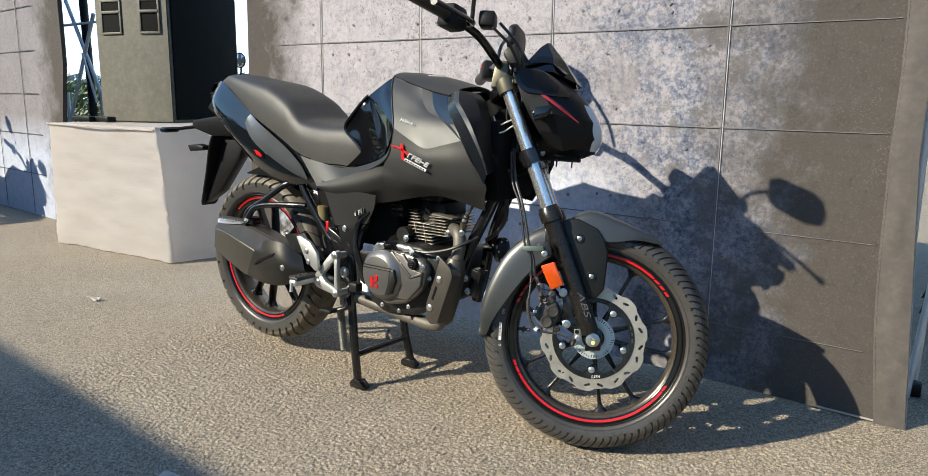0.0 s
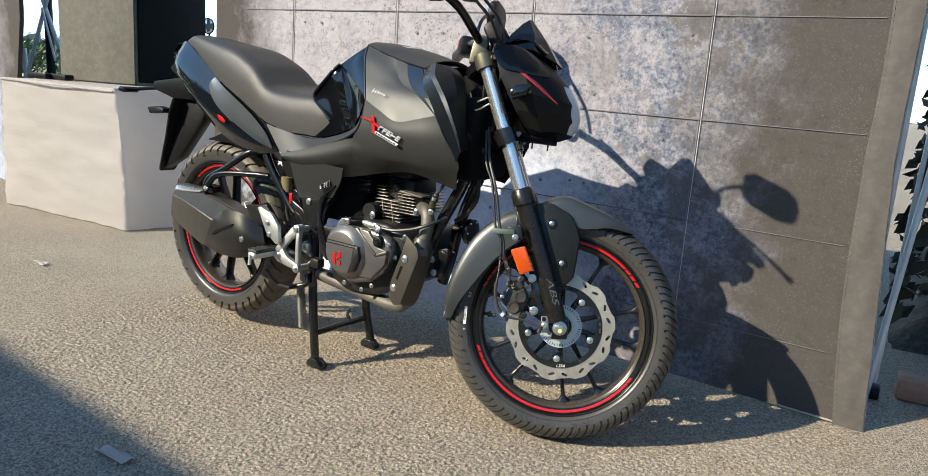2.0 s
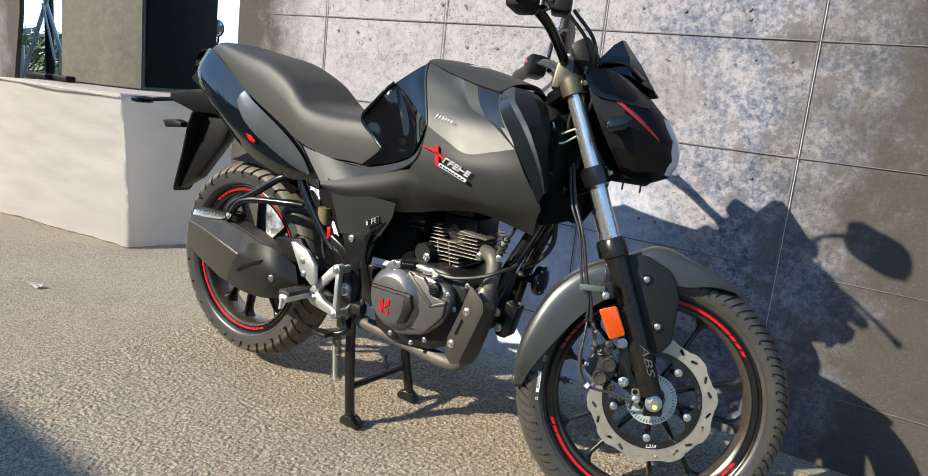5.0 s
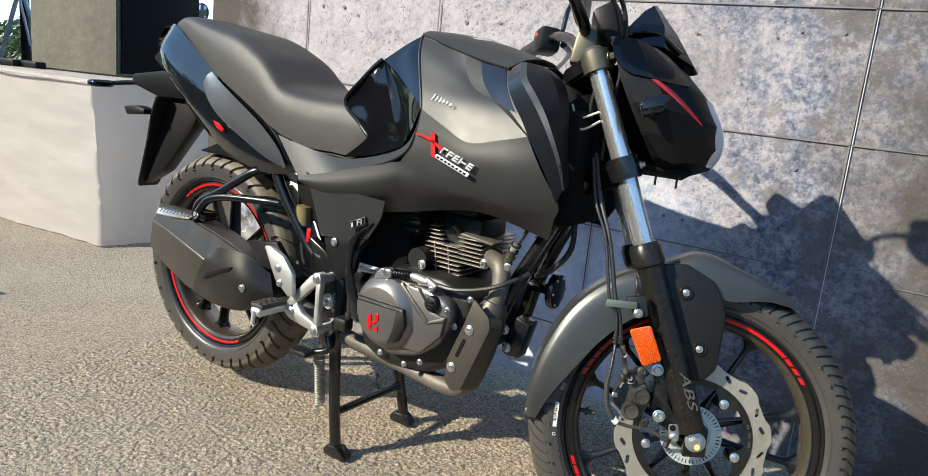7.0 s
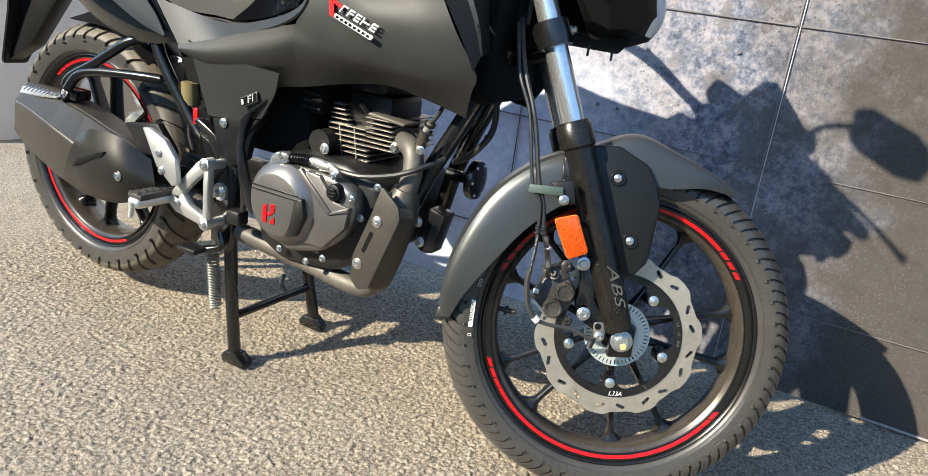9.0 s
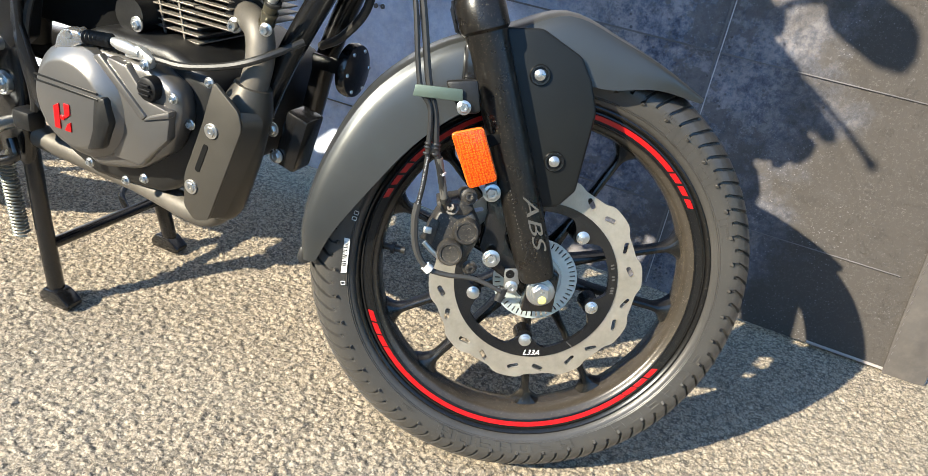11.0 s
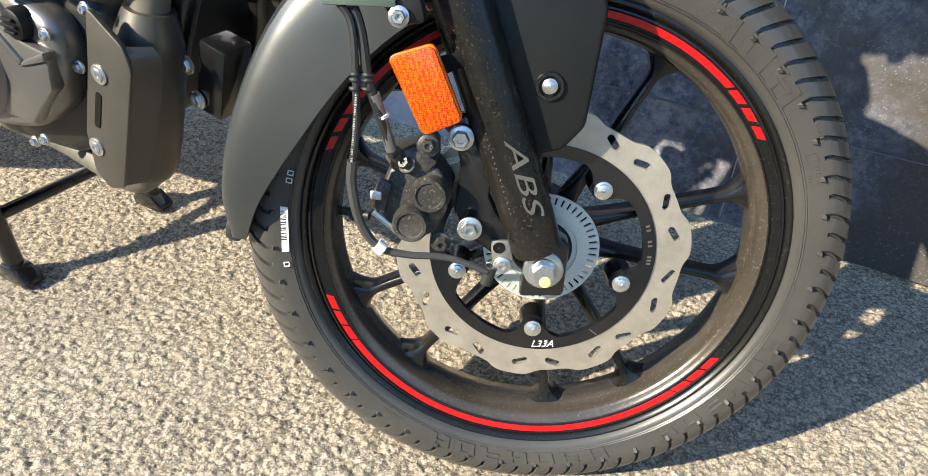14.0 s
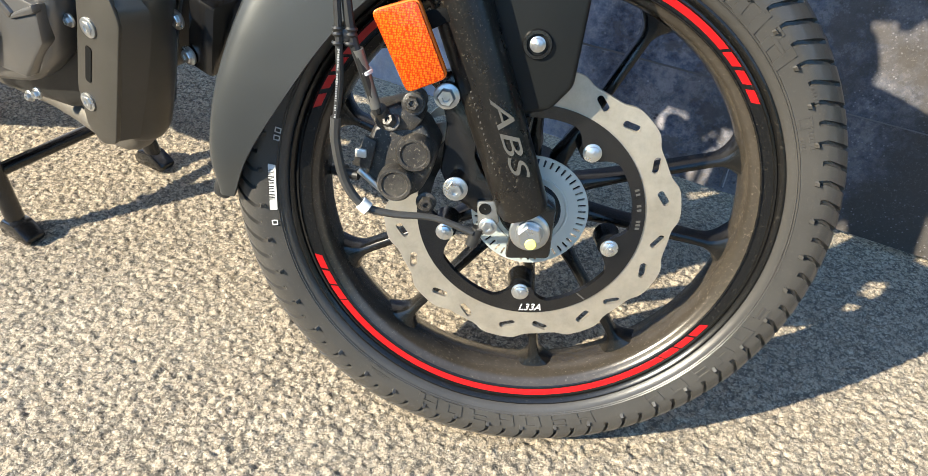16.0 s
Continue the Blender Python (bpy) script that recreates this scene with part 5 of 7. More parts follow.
def reflector():
    o = rounded([(1.153, .4755), (1.186, .489), (1.214, .434), (1.185, .4185)], .005)
    b = prism(o, -.126, -.116, .0012, None, 2)
    r = fpart("side_reflector", b, M_REFL, None, "amber oblong side reflector with honeycomb lens")
    o2 = rounded([(1.1517, .4761), (1.1866, .4905), (1.2155, .4337), (1.1845, .4172)], .006)
    fpart("backing", prism(o2, -.1225, -.114, .001), M_AMBER, r, "darker amber backing")
    b = prism([(1.178, .474), (1.224, .490), (1.228, .483), (1.190, .462)], -.110, -.104, .001)
    fpart("reflector_stay", b, M_DEEP)


def cables():
    b = tube([(1.045, -.05, .78), (1.062, -.10, .70), (1.086, -.120, .64), (1.099, -.123, .600), (1.117, -.125, .53), (1.131, -.125, .495), (1.139, -.125, .457), (1.149, -.122, .43), (1.160, -.112, .395)], .0040, 8, 6)
    h = fpart("brake_hose", b, M_CABLE, None, "black brake hose")
    fpart("hose_ferrule", rod((1.1440, -.1245, .447), (1.159, -.1135, .400), .0046, 12), M_TAB, h, "worn silver ferrule")
    fpart("hose_band", rod((1.1500, -.1205, .431), (1.1508, -.1198, .4285), .0056, 12), M_WHITE, h, "white band")
    b = tube([(1.040, -.06, .77), (1.056, -.11, .69), (1.079, -.122, .640), (1.090, -.126, .602), (1.108, -.129, .525), (1.124, -.129, .50), (1.1295, -.129, .462), (1.132, -.128, .42), (1.130, -.128, .388)], .0030, 8, 6)
    s = fpart("sensor_lead", b, M_CABLE, None, "thin sensor lead with printed sleeve")
    b = tube([(1.130, -.128, .392), (1.130, -.125, .37), (1.138, -.120, .335), (1.155, -.118, .314), (1.18, -.114, .308), (1.215, -.106, .306), (1.250, -.100, .294)], [.0044, .0044, .0042, .0034, .0030, .0030], 8, 6)
    fpart("lead_sleeve", b, M_SLEEVE, s, "grey rubber sleeve of the sensor lead")
    fpart("sleeve_tie", rod((1.152, -.1185, .3165), (1.1585, -.118, .3115), .0062, 10), M_WHITE, s, "white cable tie")
    bm = bmesh.new()
    for x, y, r in ((1.1385, -.125, .0054), (1.1292, -.129, .0045)):
        for o in (0, .0042, .0110):
            lathe([(r - .001, -.0016), (r, 0), (r - .001, .0016)], 14, Matrix.Translation((x, y, .4615 - o)) @ pose(0, 0, 0, 90, 0, 0), bm, False)
    box((1.134, -.127, .457), (.009, .005, .010), .002, None, bm)
    fpart("hose_clip", bm, M_CABLE, h)
    bm = bmesh.new()
    rnd = random.Random(9)
    for i in range(30):
        z = .446 - i * .0019
        if rnd.random() < .85:
            box((1.1311 - .0004 * i * .1, -.1313, z), (rnd.choice((.0014, .0020)), .0004, rnd.choice((.0007, .0013))), 0, None, bm)
    fpart("sleeve_print", bm, M_GREYPRINT, s)
    b = prism([(1.103, .510), (1.104, .523), (1.128, .525), (1.155, .527), (1.158, .514), (1.130, .512)], -.1345, -.1315, .001)
    c = fpart("hose_bracket", b, M_GREEN, None, "greenish metal hose bracket")
    fpart("bracket_lug", prism([(1.135, .532), (1.170, .540), (1.180, .505), (1.160, .500), (1.15, .51)], -.130, -.112, .004), M_CASE, c)
    fpart("bracket_screw", bolt((1.160, -.132, .508), .0055, (0, -1, 0), .006), M_STEEL, c)


def headlight():
    zs = ((.980, 1.040, 1.075, 1.110, 1.150, .112, .07), (.945, 1.046, 1.095, 1.150, 1.195, .122, .088), (.905, 1.062, 1.125, 1.190, 1.236, .125, .092), (.860, 1.088, 1.150, 1.220, 1.262, .122, .088), (.820, 1.115, 1.168, 1.228, 1.268, .108, .078), (.790, 1.140, 1.180, 1.225, 1.255, .078, .058), (.776, 1.155, 1.180, 1.205, 1.225, .040, .030))
    ctrl = []
    for z, x0, x1, x2, x3, w0, w1 in zs:
        ctrl.append([(x0, -w0, z), (x1, -w0 * 1.02, z), (x2, -w1, z), (x3 - .012, -w1 * .5, z), (x3, 0, z), (x3 - .012, w1 * .5, z), (x2, w1, z), (x1, w0 * 1.02, z), (x0, w0, z)])
    h = fpart("headlight_cowl", net(ctrl[:], 2, 1, -.004, None, False, True), M_PLASTIC, None, "black faceted headlight cowl", 16)
    for sgn in (-1, 1):
        c2 = [[(1.033, sgn * .110, .983), (1.070, sgn * .092, .988), (1.106, sgn * .074, .987), (1.140, sgn * .078, .968), (1.166, sgn * .083, .945), (1.186, sgn * .092, .922)],
              [(1.036, sgn * .124, .968), (1.064, sgn * .122, .955), (1.096, sgn * .118, .948), (1.126, sgn * .112, .940), (1.158, sgn * .102, .930), (1.184, sgn * .096, .919)],
              [(1.041, sgn * .128, .952), (1.055, sgn * .132, .930), (1.076, sgn * .136, .917), (1.107, sgn * .135, .914), (1.140, sgn * .126, .912), (1.182, sgn * .101, .915)]]
        fpart("upper_cheek", net(c2, 3, 4, .003, None, False, False), M_GLOSS, h, "gloss black upper cheek", 30)
        c2 = [[(1.073, sgn * .131, .912), (1.124, sgn * .132, .908), (1.184, sgn * .103, .908)], [(1.090, sgn * .131, .870), (1.150, sgn * .138, .862), (1.214, sgn * .106, .862)], [(1.117, sgn * .121, .824), (1.168, sgn * .121, .816), (1.230, sgn * .088, .832)], [(1.152, sgn * .096, .785), (1.180, sgn * .090, .778), (1.242, sgn * .060, .799)]]
        fpart("lower_cheek", net(c2, 1, 1, .003, None, False, True), M_PLASTIC, h, "matte black lower cheek", 12)
        red = [[(1.112, sgn * .1370, .911), (1.156, sgn * .1365, .883), (1.212, sgn * .1120, .849)], [(1.124, sgn * .1365, .911), (1.163, sgn * .1345, .889), (1.213, sgn * .1116, .851)]]
        fpart("red_flash", net(red, 4, 2, -.001), M_REDDIM, h, "red flash decal")
        i = fpart("indicator", tube([(1.105, sgn * .125, .862), (1.108, sgn * .150, .862), (1.110, sgn * .160, .862)], .008, 8, 3), M_PLASTIC, h, "smoked black front indicator")
        o = [(1.098, .857), (1.106, .872), (1.143, .881), (1.147, .874), (1.138, .851), (1.106, .838)]
        b = prism(o, sgn * .152, sgn * .176, .007, None, 2)
        fpart("indicator_lens", b, M_GLOSS, i)
    lens = [[(x3 + .003 - .012 * abs(v) ** 2 - .02 * abs(v) ** 4, v * w1 * .8, z) for v in (-1, -.5, 0, .5, 1)] for z, x0, x1, x2, x3, w0, w1 in zs[2:6]]
    fpart("headlight_lens", net(lens, 4, 4, -.002), M_LENS, h, "clear headlight lens")
    vis = [[(1.035, -.075, .992), (1.03, 0, 1.0), (1.035, .075, .992)], [(1.075, -.07, 1.008), (1.08, 0, 1.022), (1.075, .07, 1.008)], [(1.118, -.062, 1.015), (1.125, 0, 1.035), (1.118, .062, 1.015)], [(1.165, -.055, .985), (1.175, 0, 1.0), (1.165, .055, .985)]]
    fpart("nose_panel", net(vis, 5, 5, .004), M_GLOSS, h, "gloss black nose panel", 50)
    vis = [[(1.045, -.062, .990), (1.13, -.066, .985), (1.192, -.030, .965), (1.204, 0, .962), (1.192, .030, .965), (1.13, .066, .985), (1.045, .062, .990)],
           [(1.066, -.045, 1.025), (1.125, -.045, 1.030), (1.152, -.018, 1.024), (1.157, 0, 1.024), (1.152, .018, 1.024), (1.125, .045, 1.030), (1.066, .045, 1.025)],
           [(1.088, -.024, 1.060), (1.103, -.016, 1.074), (1.108, -.006, 1.077), (1.109, 0, 1.078), (1.108, .006, 1.077), (1.103, .016, 1.074), (1.088, .024, 1.060)]]
    fpart("flyscreen", net(vis, 1, 1, .004, None, False, True), M_GLOSS, h, "small black flyscreen", 14)
    fpart("instrument_pod", box((1.03, 0, 1.02), (.05, .15, .075), .012, Matrix.Translation((1.03, 0, 1.02)) @ pose(0, 0, 0, 0, -35, 0) @ Matrix.Translation((-1.03, 0, -1.02))), M_PLASTIC, h)
    b = box((1.17, 0, .772), (.10, .10, .012), .004)
    fpart("lower_bracket", b, M_DEEP, h)
    for x, y in ((1.16, -.03), (1.20, -.02)):
        fpart("loose_clip", box((x, y, .752), (.004, .004, .020), .001), M_CASE, h)


def handlebar():
    bar = [(.832, -.435, 1.064), (.890, -.285, 1.064), (.912, -.225, 1.060), (.945, -.16, 1.045), (.975, -.10, 1.012), (.985, -.05, 1.000), (.985, .05, 1.000), (.975, .10, 1.012), (.945, .16, 1.045), (.912, .225, 1.060), (.890, .285, 1.064), (.832, .435, 1.064)]
    h = fpart("handlebar", tube(bar, .011, 14, 5), M_BLACK, None, "black tubular handlebar")
    for y in (-.045, .045):
        b = prism([(.965, .94), (1.005, .94), (1.012, .99), (1.005, 1.015), (.978, 1.015), (.97, .99)], y - .014, y + .014, .005)
        fpart("riser", b, M_BRASS if y < 0 else M_BLACK, h)
    for sgn in (-1, 1):
        g0, g1 = Vector((.834, sgn * .430, 1.064)), Vector((.886, sgn * .295, 1.063))
        bm = bmesh.new()
        n = 22
        q = Vector((0, 1, 0)).rotation_difference((g1 - g0).normalized()).to_matrix().to_4x4()
        L = (g1 - g0).length
        prof = [(.0005, 0)] + [(.0165 + (.0012 if i % 2 else 0), L * i / n) for i in range(n + 1)] + [(.022, L), (.022, L + .006), (.0005, L + .006)]
        lathe(prof, 18, Matrix.Translation(g0) @ q, bm, False)
        fpart("grip", bm, M_CABLE, h, "ribbed rubber grip")
        fpart("bar_end", lathe([(.0005, -.012), (.010, -.012), (.0125, -.008), (.0125, 0), (.0005, 0)], 16, Matrix.Translation(g0) @ q, None, False), M_PLASTIC, h)
        c = Vector((.895, sgn * .268, 1.060))
        b = box((0, 0, 0), (.052, .066, .058), .012)
        b.transform(Matrix.Translation(c) @ pose(0, 0, 0, 0, 0, sgn * 20))
        s = fpart("switch_box", b, M_PLASTIC, h, "black switch cluster")
        fpart("switch", box(tuple(c + Vector((-.022, 0, .01))), (.012, .02, .012), .003), M_RED if sgn > 0 else M_GREYPRINT, s)
        fpart("switch", box(tuple(c + Vector((-.022, sgn * .012, -.012))), (.010, .022, .010), .003), M_PLASTIC, s)
        lev = [(.935, sgn * .245, 1.052), (.950, sgn * .285, 1.046), (.935, sgn * .37, 1.040), (.905, sgn * .465, 1.034)]
        fpart("lever_tip", tube([(.905, sgn * .460, 1.034), (.902, sgn * .470, 1.0335)], .009, 10, 1), M_BLACK, h)
        fpart("lever", tube(lev, [.009, .0065, .0055, .0065], 8, 4), M_BLACK, h, "black control lever")
        if sgn < 0:
            fpart("brake_reservoir", box((.965, -.175, 1.085), (.042, .05, .040), .008), M_PLASTIC, h, "black brake fluid reservoir")
        m0 = Vector((.930, sgn * .205, 1.070))
        st = [m0, m0 + Vector((.004, sgn * .015, .055)), m0 + Vector((.015, sgn * .06, .095)), m0 + Vector((.03, sgn * .10, .110))]
        mi = fpart("mirror", tube(st, .0055, 10, 5), M_BLACK, h, "black rear-view mirror")
        mc = m0 + Vector((.034, sgn * .160, .115))
        shape = [(-.075, -.020), (-.060, -.040), (.02, -.046), (.062, -.034), (.075, -.005), (.070, .030), (.045, .045), (-.04, .045), (-.068, .030)]
        b = prism([(sgn * x, z) for x, z in shape], -.006, .016, .006, None, 2)
        b.transform(Matrix.Translation(mc) @ pose(0, 0, 0, 0, 0, 90 - sgn * 8 + (0 if sgn < 0 else 0)))
        fpart("mirror_shell", b, M_PLASTIC, mi)
        b = prism([(sgn * x * .9, z * .88) for x, z in shape], .0, .002)
        b.transform(Matrix.Translation(mc) @ pose(0, 0, 0, 0, 0, 90 - sgn * 8) @ Matrix.Translation((0, .0175, 0)))
        fpart("mirror_glass", b, M_MIRROR, mi)
    for pts in ([(.985, -.20, 1.06), (1.03, -.16, 1.02), (1.05, -.10, .96), (1.02, -.07, .88), (1.03, -.04, .80)], [(.97, .20, 1.05), (1.02, .15, 1.0), (1.03, .09, .92), (1.0, .06, .82)], [(.99, -.14, 1.09), (1.045, -.13, 1.03), (1.06, -.10, .95), (1.055, -.07, .84), (1.055, -.055, .77)]):
        fpart("control_cable", tube(pts, .004, 8, 6), M_CABLE, h)
    for pts in ([(.985, -.075, .86), (1.0, -.085, .835), (1.035, -.09, .85)], [(.975, -.075, .825), (1.01, -.09, .815), (1.04, -.085, .835)]):
        part("pale_wire", tube([STEER @ Vector(p) for p in pts], .0022, 6, 6), M_WIRE, h)


# ---- body ----
def tank_body():
    tank = [[(.50, y0, z0), (.58, y1, z1), (.68, y2, z2), (.80, y3, z3), (.93, y4, z4)] for (y0, z0, y1, z1, y2, z2, y3, z3, y4, z4) in (
        (-.09, .78, -.105, .78, -.11, .78, -.115, .78, -.105, .80), (-.085, .84, -.090, .885, -.090, .91, -.092, .905, -.09, .89), (-.05, .872, -.055, .928, -.055, .962, -.055, .957, -.05, .925), (0, .880, 0, .942, 0, .972, 0, .966, 0, .935),
        (.05, .872, .055, .928, .055, .962, .055, .957, .05, .925), (.085, .84, .090, .885, .090, .91, .092, .905, .09, .89), (.09, .78, .105, .78, .11, .78, .115, .78, .105, .80))]
    t = part("fuel_tank", net(tank, 6, 5, .004), M_GLOSS, BIKE, "gloss black fuel tank", 40)
    crease = [(.659, .072, .982), (.705, .078, .969), (.745, .084, .958), (.789, .092, .947), (.841, .102, .936), (.897, .111, .926)]
    mid = [(.652, .040, .990), (.700, .045, .985), (.745, .048, .979), (.790, .050, .971), (.841, .055, .960), (.903, .062, .944)]
    top = [[(x, -y, z) for x, y, z in crease], [(x, -y, z) for x, y, z in mid], [(.648, 0, .993), (.695, 0, .991), (.745, 0, .986), (.79, 0, .979), (.841, 0, .968), (.908, 0, .950)], mid, crease]
    part("tank_top", net(top, 4, 4, .004), M_BODY, BIKE, "matte grey tank top", 50)
    part("filler_cap", lathe([(.0005, .008), (.030, .008), (.036, .004), (.037, 0), (.0005, 0)], 36, Matrix.Translation((.755, 0, .979)) @ pose(0, 0, 0, 90, 0, 0), None, False), M_CHROME, t, "round metal filler cap")
    for sgn in (False, True):
        ys = 1 if sgn else -1
        flip = lambda pts: [(x, -y if sgn else y, z) for x, y, z in pts]
        K = (.747, -.172, .838)
        shoulder = [K, (.812, -.184, .811), (.873, -.1905, .788), (.935, -.1895, .799), (.992, -.184, .813)]
        sh = part("tank_shroud", net([
            [(.659, -.072, .982), (.700, -.0775, .970), (.738, -.083, .959), (.765, -.087, .953), (.783, -.091, .948)],
            [(.676, -.100, .950), (.715, -.107, .937), (.752, -.111, .927), (.785, -.114, .918), (.808, -.116, .911)],
            [(.703, -.129, .909), (.745, -.135, .896), (.785, -.138, .889), (.818, -.138, .887), (.845, -.137, .885)],
            [(.728, -.153, .872), (.780, -.161, .856), (.830, -.165, .851), (.880, -.164, .853), (.918, -.161, .856)],
            shoulder], 5, 5, .004, None, sgn, False), M_BODY, BIKE, "matte grey tank shroud", 30)
        inset = [(.783, -.091, .948), (.808, -.116, .911), (.845, -.137, .885), (.918, -.161, .856), (.992, -.184, .813)]
        deep = [(.842, -.096, .934), (.864, -.123, .903), (.893, -.141, .880), (.938, -.160, .852), (.993, -.182, .813)]
        back = [(.900, -.108, .925), (.919, -.138, .898), (.943, -.155, .871), (.968, -.168, .842), (.995, -.181, .812)]
        part("shroud_recess", net([inset, deep, back], 5, 4, .004, None, sgn, True), M_BODY, sh, "", 16)
        part("gloss_window", net([[(.826, -.098, .937), (.858, -.104, .932), (.890, -.111, .926)], [(.852, -.125, .902), (.882, -.133, .898), (.914, -.140, .895)], [(.884, -.145, .876), (.908, -.149, .873), (.936, -.156, .868)], [(.915, -.156, .858), (.930, -.159, .856), (.950, -.164, .853)]], 4, 4, .003, None, sgn), M_WINDOW, sh, "smooth black inset")
        lower = [shoulder,
                 [(.740, -.179, .769), (.816, -.189, .760), (.882, -.194, .752), (.956, -.192, .755), (1.023, -.180, .760)],
                 [(.710, -.175, .730), (.806, -.181, .702), (.886, -.183, .699), (.968, -.180, .695), (1.056, -.162, .700)],
                 [(.705, -.170, .684), (.806, -.164, .676), (.884, -.165, .677), (.965, -.162, .670), (1.045, -.148, .668)],
                 [(.702, -.124, .622), (.806, -.124, .644), (.882, -.124, .652), (.960, -.123, .640), (1.027, -.122, .626)]]
        part("lower_shroud", net(lower, 6, 6, .004, None, sgn, False), M_BODY, sh, "", 30)
        flank = [[(.411, -.163, .655), (.500, -.170, .676), (.580, -.174, .697), (.650, -.1755, .717), (.710, -.1730, .730), (.732, -.166, .736)],
                 [(.418, -.166, .645), (.495, -.173, .642), (.580, -.175, .652), (.650, -.174, .668), (.704, -.168, .684), (.728, -.161, .688)],
                 [(.428, -.140, .628), (.494, -.128, .600), (.575, -.124, .600), (.640, -.123, .610), (.702, -.1235, .622), (.726, -.119, .628)]]
        part("rear_shroud", net(flank, 6, 5, .004, None, sgn, False), M_BODY, sh, "", 30)
        band = [[(.316, -.140, .736), (.414, -.140, .719), (.520, -.142, .709), (.625, -.149, .729), (.700, -.160, .757), (.733, -.168, .795), K],
                [(.411, -.163, .655), (.500, -.170, .676), (.580, -.174, .697), (.665, -.1775, .721), (.720, -.1795, .750), (.740, -.1795, .785), (.748, -.174, .836)]]
        part("shroud_band", net(band, 6, 1, .004, None, sgn, True), M_BODY, sh, "", 60)
        ridge = [(.582, -.098, .924), (.604, -.114, .893), (.632, -.129, .850), (.655, -.141, .812), (.680, -.150, .780), (.696, -.157, .757)]
        rim = [(.576, -.096, .926), (.542, -.116, .880), (.500, -.117, .833), (.545, -.127, .793), (.583, -.134, .765), (.522, -.139, .712)]
        hollow = [(.579, -.095, .925), (.573, -.110, .888), (.566, -.117, .842), (.600, -.128, .802), (.630, -.136, .772), (.605, -.141, .728)]
        part("knee_panel", net([list(r) for r in zip(rim, hollow, ridge)], 5, 5, .004, None, sgn, False), M_KNEE, sh, "gloss black knee panel", 40)
        line = [(.584, -.097, .925), (.603, -.104, .915), (.640, -.119, .897), (.675, -.134, .877), (.712, -.151, .858), (.744, -.170, .841)]
        part("knee_facet", net([ridge, [((a[0] + b[0]) / 2, (a[1] + b[1]) / 2 + .004, (a[2] + b[2]) / 2) for a, b in zip(ridge, line)], line], 4, 4, .004, None, sgn, False), M_KNEE, sh, "gloss black knee facet", 40)
        cheek = [[(.580, -.095, .926), (.582, -.096, .925), (.584, -.097, .924)], [(.614, -.083, .953), (.622, -.100, .928), (.630, -.114, .903)], [(.638, -.077, .969), (.658, -.109, .930), (.680, -.136, .875)], [(.658, -.071, .981), (.703, -.127, .909), (.745, -.170, .841)]]
        part("tank_cheek", net(cheek, 5, 5, .004, None, sgn), M_GLOSS, sh, "gloss black tank cheek", 40)
        part("knee_rim", tube(flip([(.583, -.134, .766), (.545, -.127, .794), (.508, -.119, .815), (.500, -.118, .835), (.514, -.120, .852), (.542, -.117, .881), (.561, -.108, .907), (.578, -.096, .927)]), .0045, 10, 5), M_GLOSS, sh, "gloss black rolled rim")
        part("edge_line", tube(flip([(.660, -.074, .981), (.677, -.102, .949), (.704, -.131, .908), (.729, -.155, .871), K]), .0022, 6, 5), M_BODY, sh)
        c_l = [(.905, -.114, .930), (.918, -.146, .901), (.943, -.164, .871), (.975, -.178, .838), (1.001, -.187, .805), (1.036, -.182, .750), (1.055, -.169, .704)]
        c_m = [(.930, -.124, .941), (.949, -.157, .914), (.975, -.173, .889), (1.004, -.185, .861), (1.032, -.191, .824), (1.056, -.187, .776), (1.066, -.172, .729)]
        c_s = [(.940, -.123, .942), (.964, -.157, .913), (.994, -.172, .885), (1.021, -.183, .856), (1.043, -.188, .821), (1.063, -.184, .774), (1.068, -.170, .729)]
        c_r = [(.962, -.105, .938), (.992, -.125, .922), (1.017, -.140, .895), (1.032, -.150, .860), (1.041, -.152, .820), (1.052, -.151, .774), (1.061, -.146, .731)]
        c_i = [(.970, -.070, .930), (1.000, -.085, .912), (1.020, -.098, .885), (1.030, -.105, .850), (1.034, -.108, .815), (1.040, -.108, .774), (1.046, -.105, .733)]
        co = part("intake_cowl", net([c_l, c_m], 5, 1, .004, None, sgn, True), M_SATIN, sh, "satin black intake cowl", 50)
        # lighter paint on the ridge stands in for the black cowl's lit edge
        part("cowl_lit_strip", net([c_m, c_s], 5, 1, .004, None, sgn, True), M_GUARD, co, "dark grey cowl ridge, painted lighter as its lit edge", 50)
        part("cowl_panel", net([c_s, c_r, c_i], 5, 1, .004, None, sgn, True), M_PLASTIC, co, "matte black cowl panel", 30)
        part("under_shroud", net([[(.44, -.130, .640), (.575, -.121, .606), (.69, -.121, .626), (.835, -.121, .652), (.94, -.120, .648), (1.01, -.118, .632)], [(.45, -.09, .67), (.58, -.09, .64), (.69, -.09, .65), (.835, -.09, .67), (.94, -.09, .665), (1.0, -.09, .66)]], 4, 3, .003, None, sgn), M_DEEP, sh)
        # frame cover below the seat, with its bolt and badge
        b = net([[(.440, -.166, .668), (.54, -.170, .650), (.67, -.166, .640)], [(.458, -.158, .605), (.55, -.162, .604), (.655, -.159, .600)], [(.478, -.148, .530), (.54, -.150, .535), (.615, -.148, .548)]], 4, 4, .004, None, sgn)
        fc = part("frame_cover", b, M_BODY, BIKE, "matte grey frame cover")
        o = [(.490, .528), (.612, .546), (.585, .515), (.570, .46), (.545, .44), (.505, .47)]
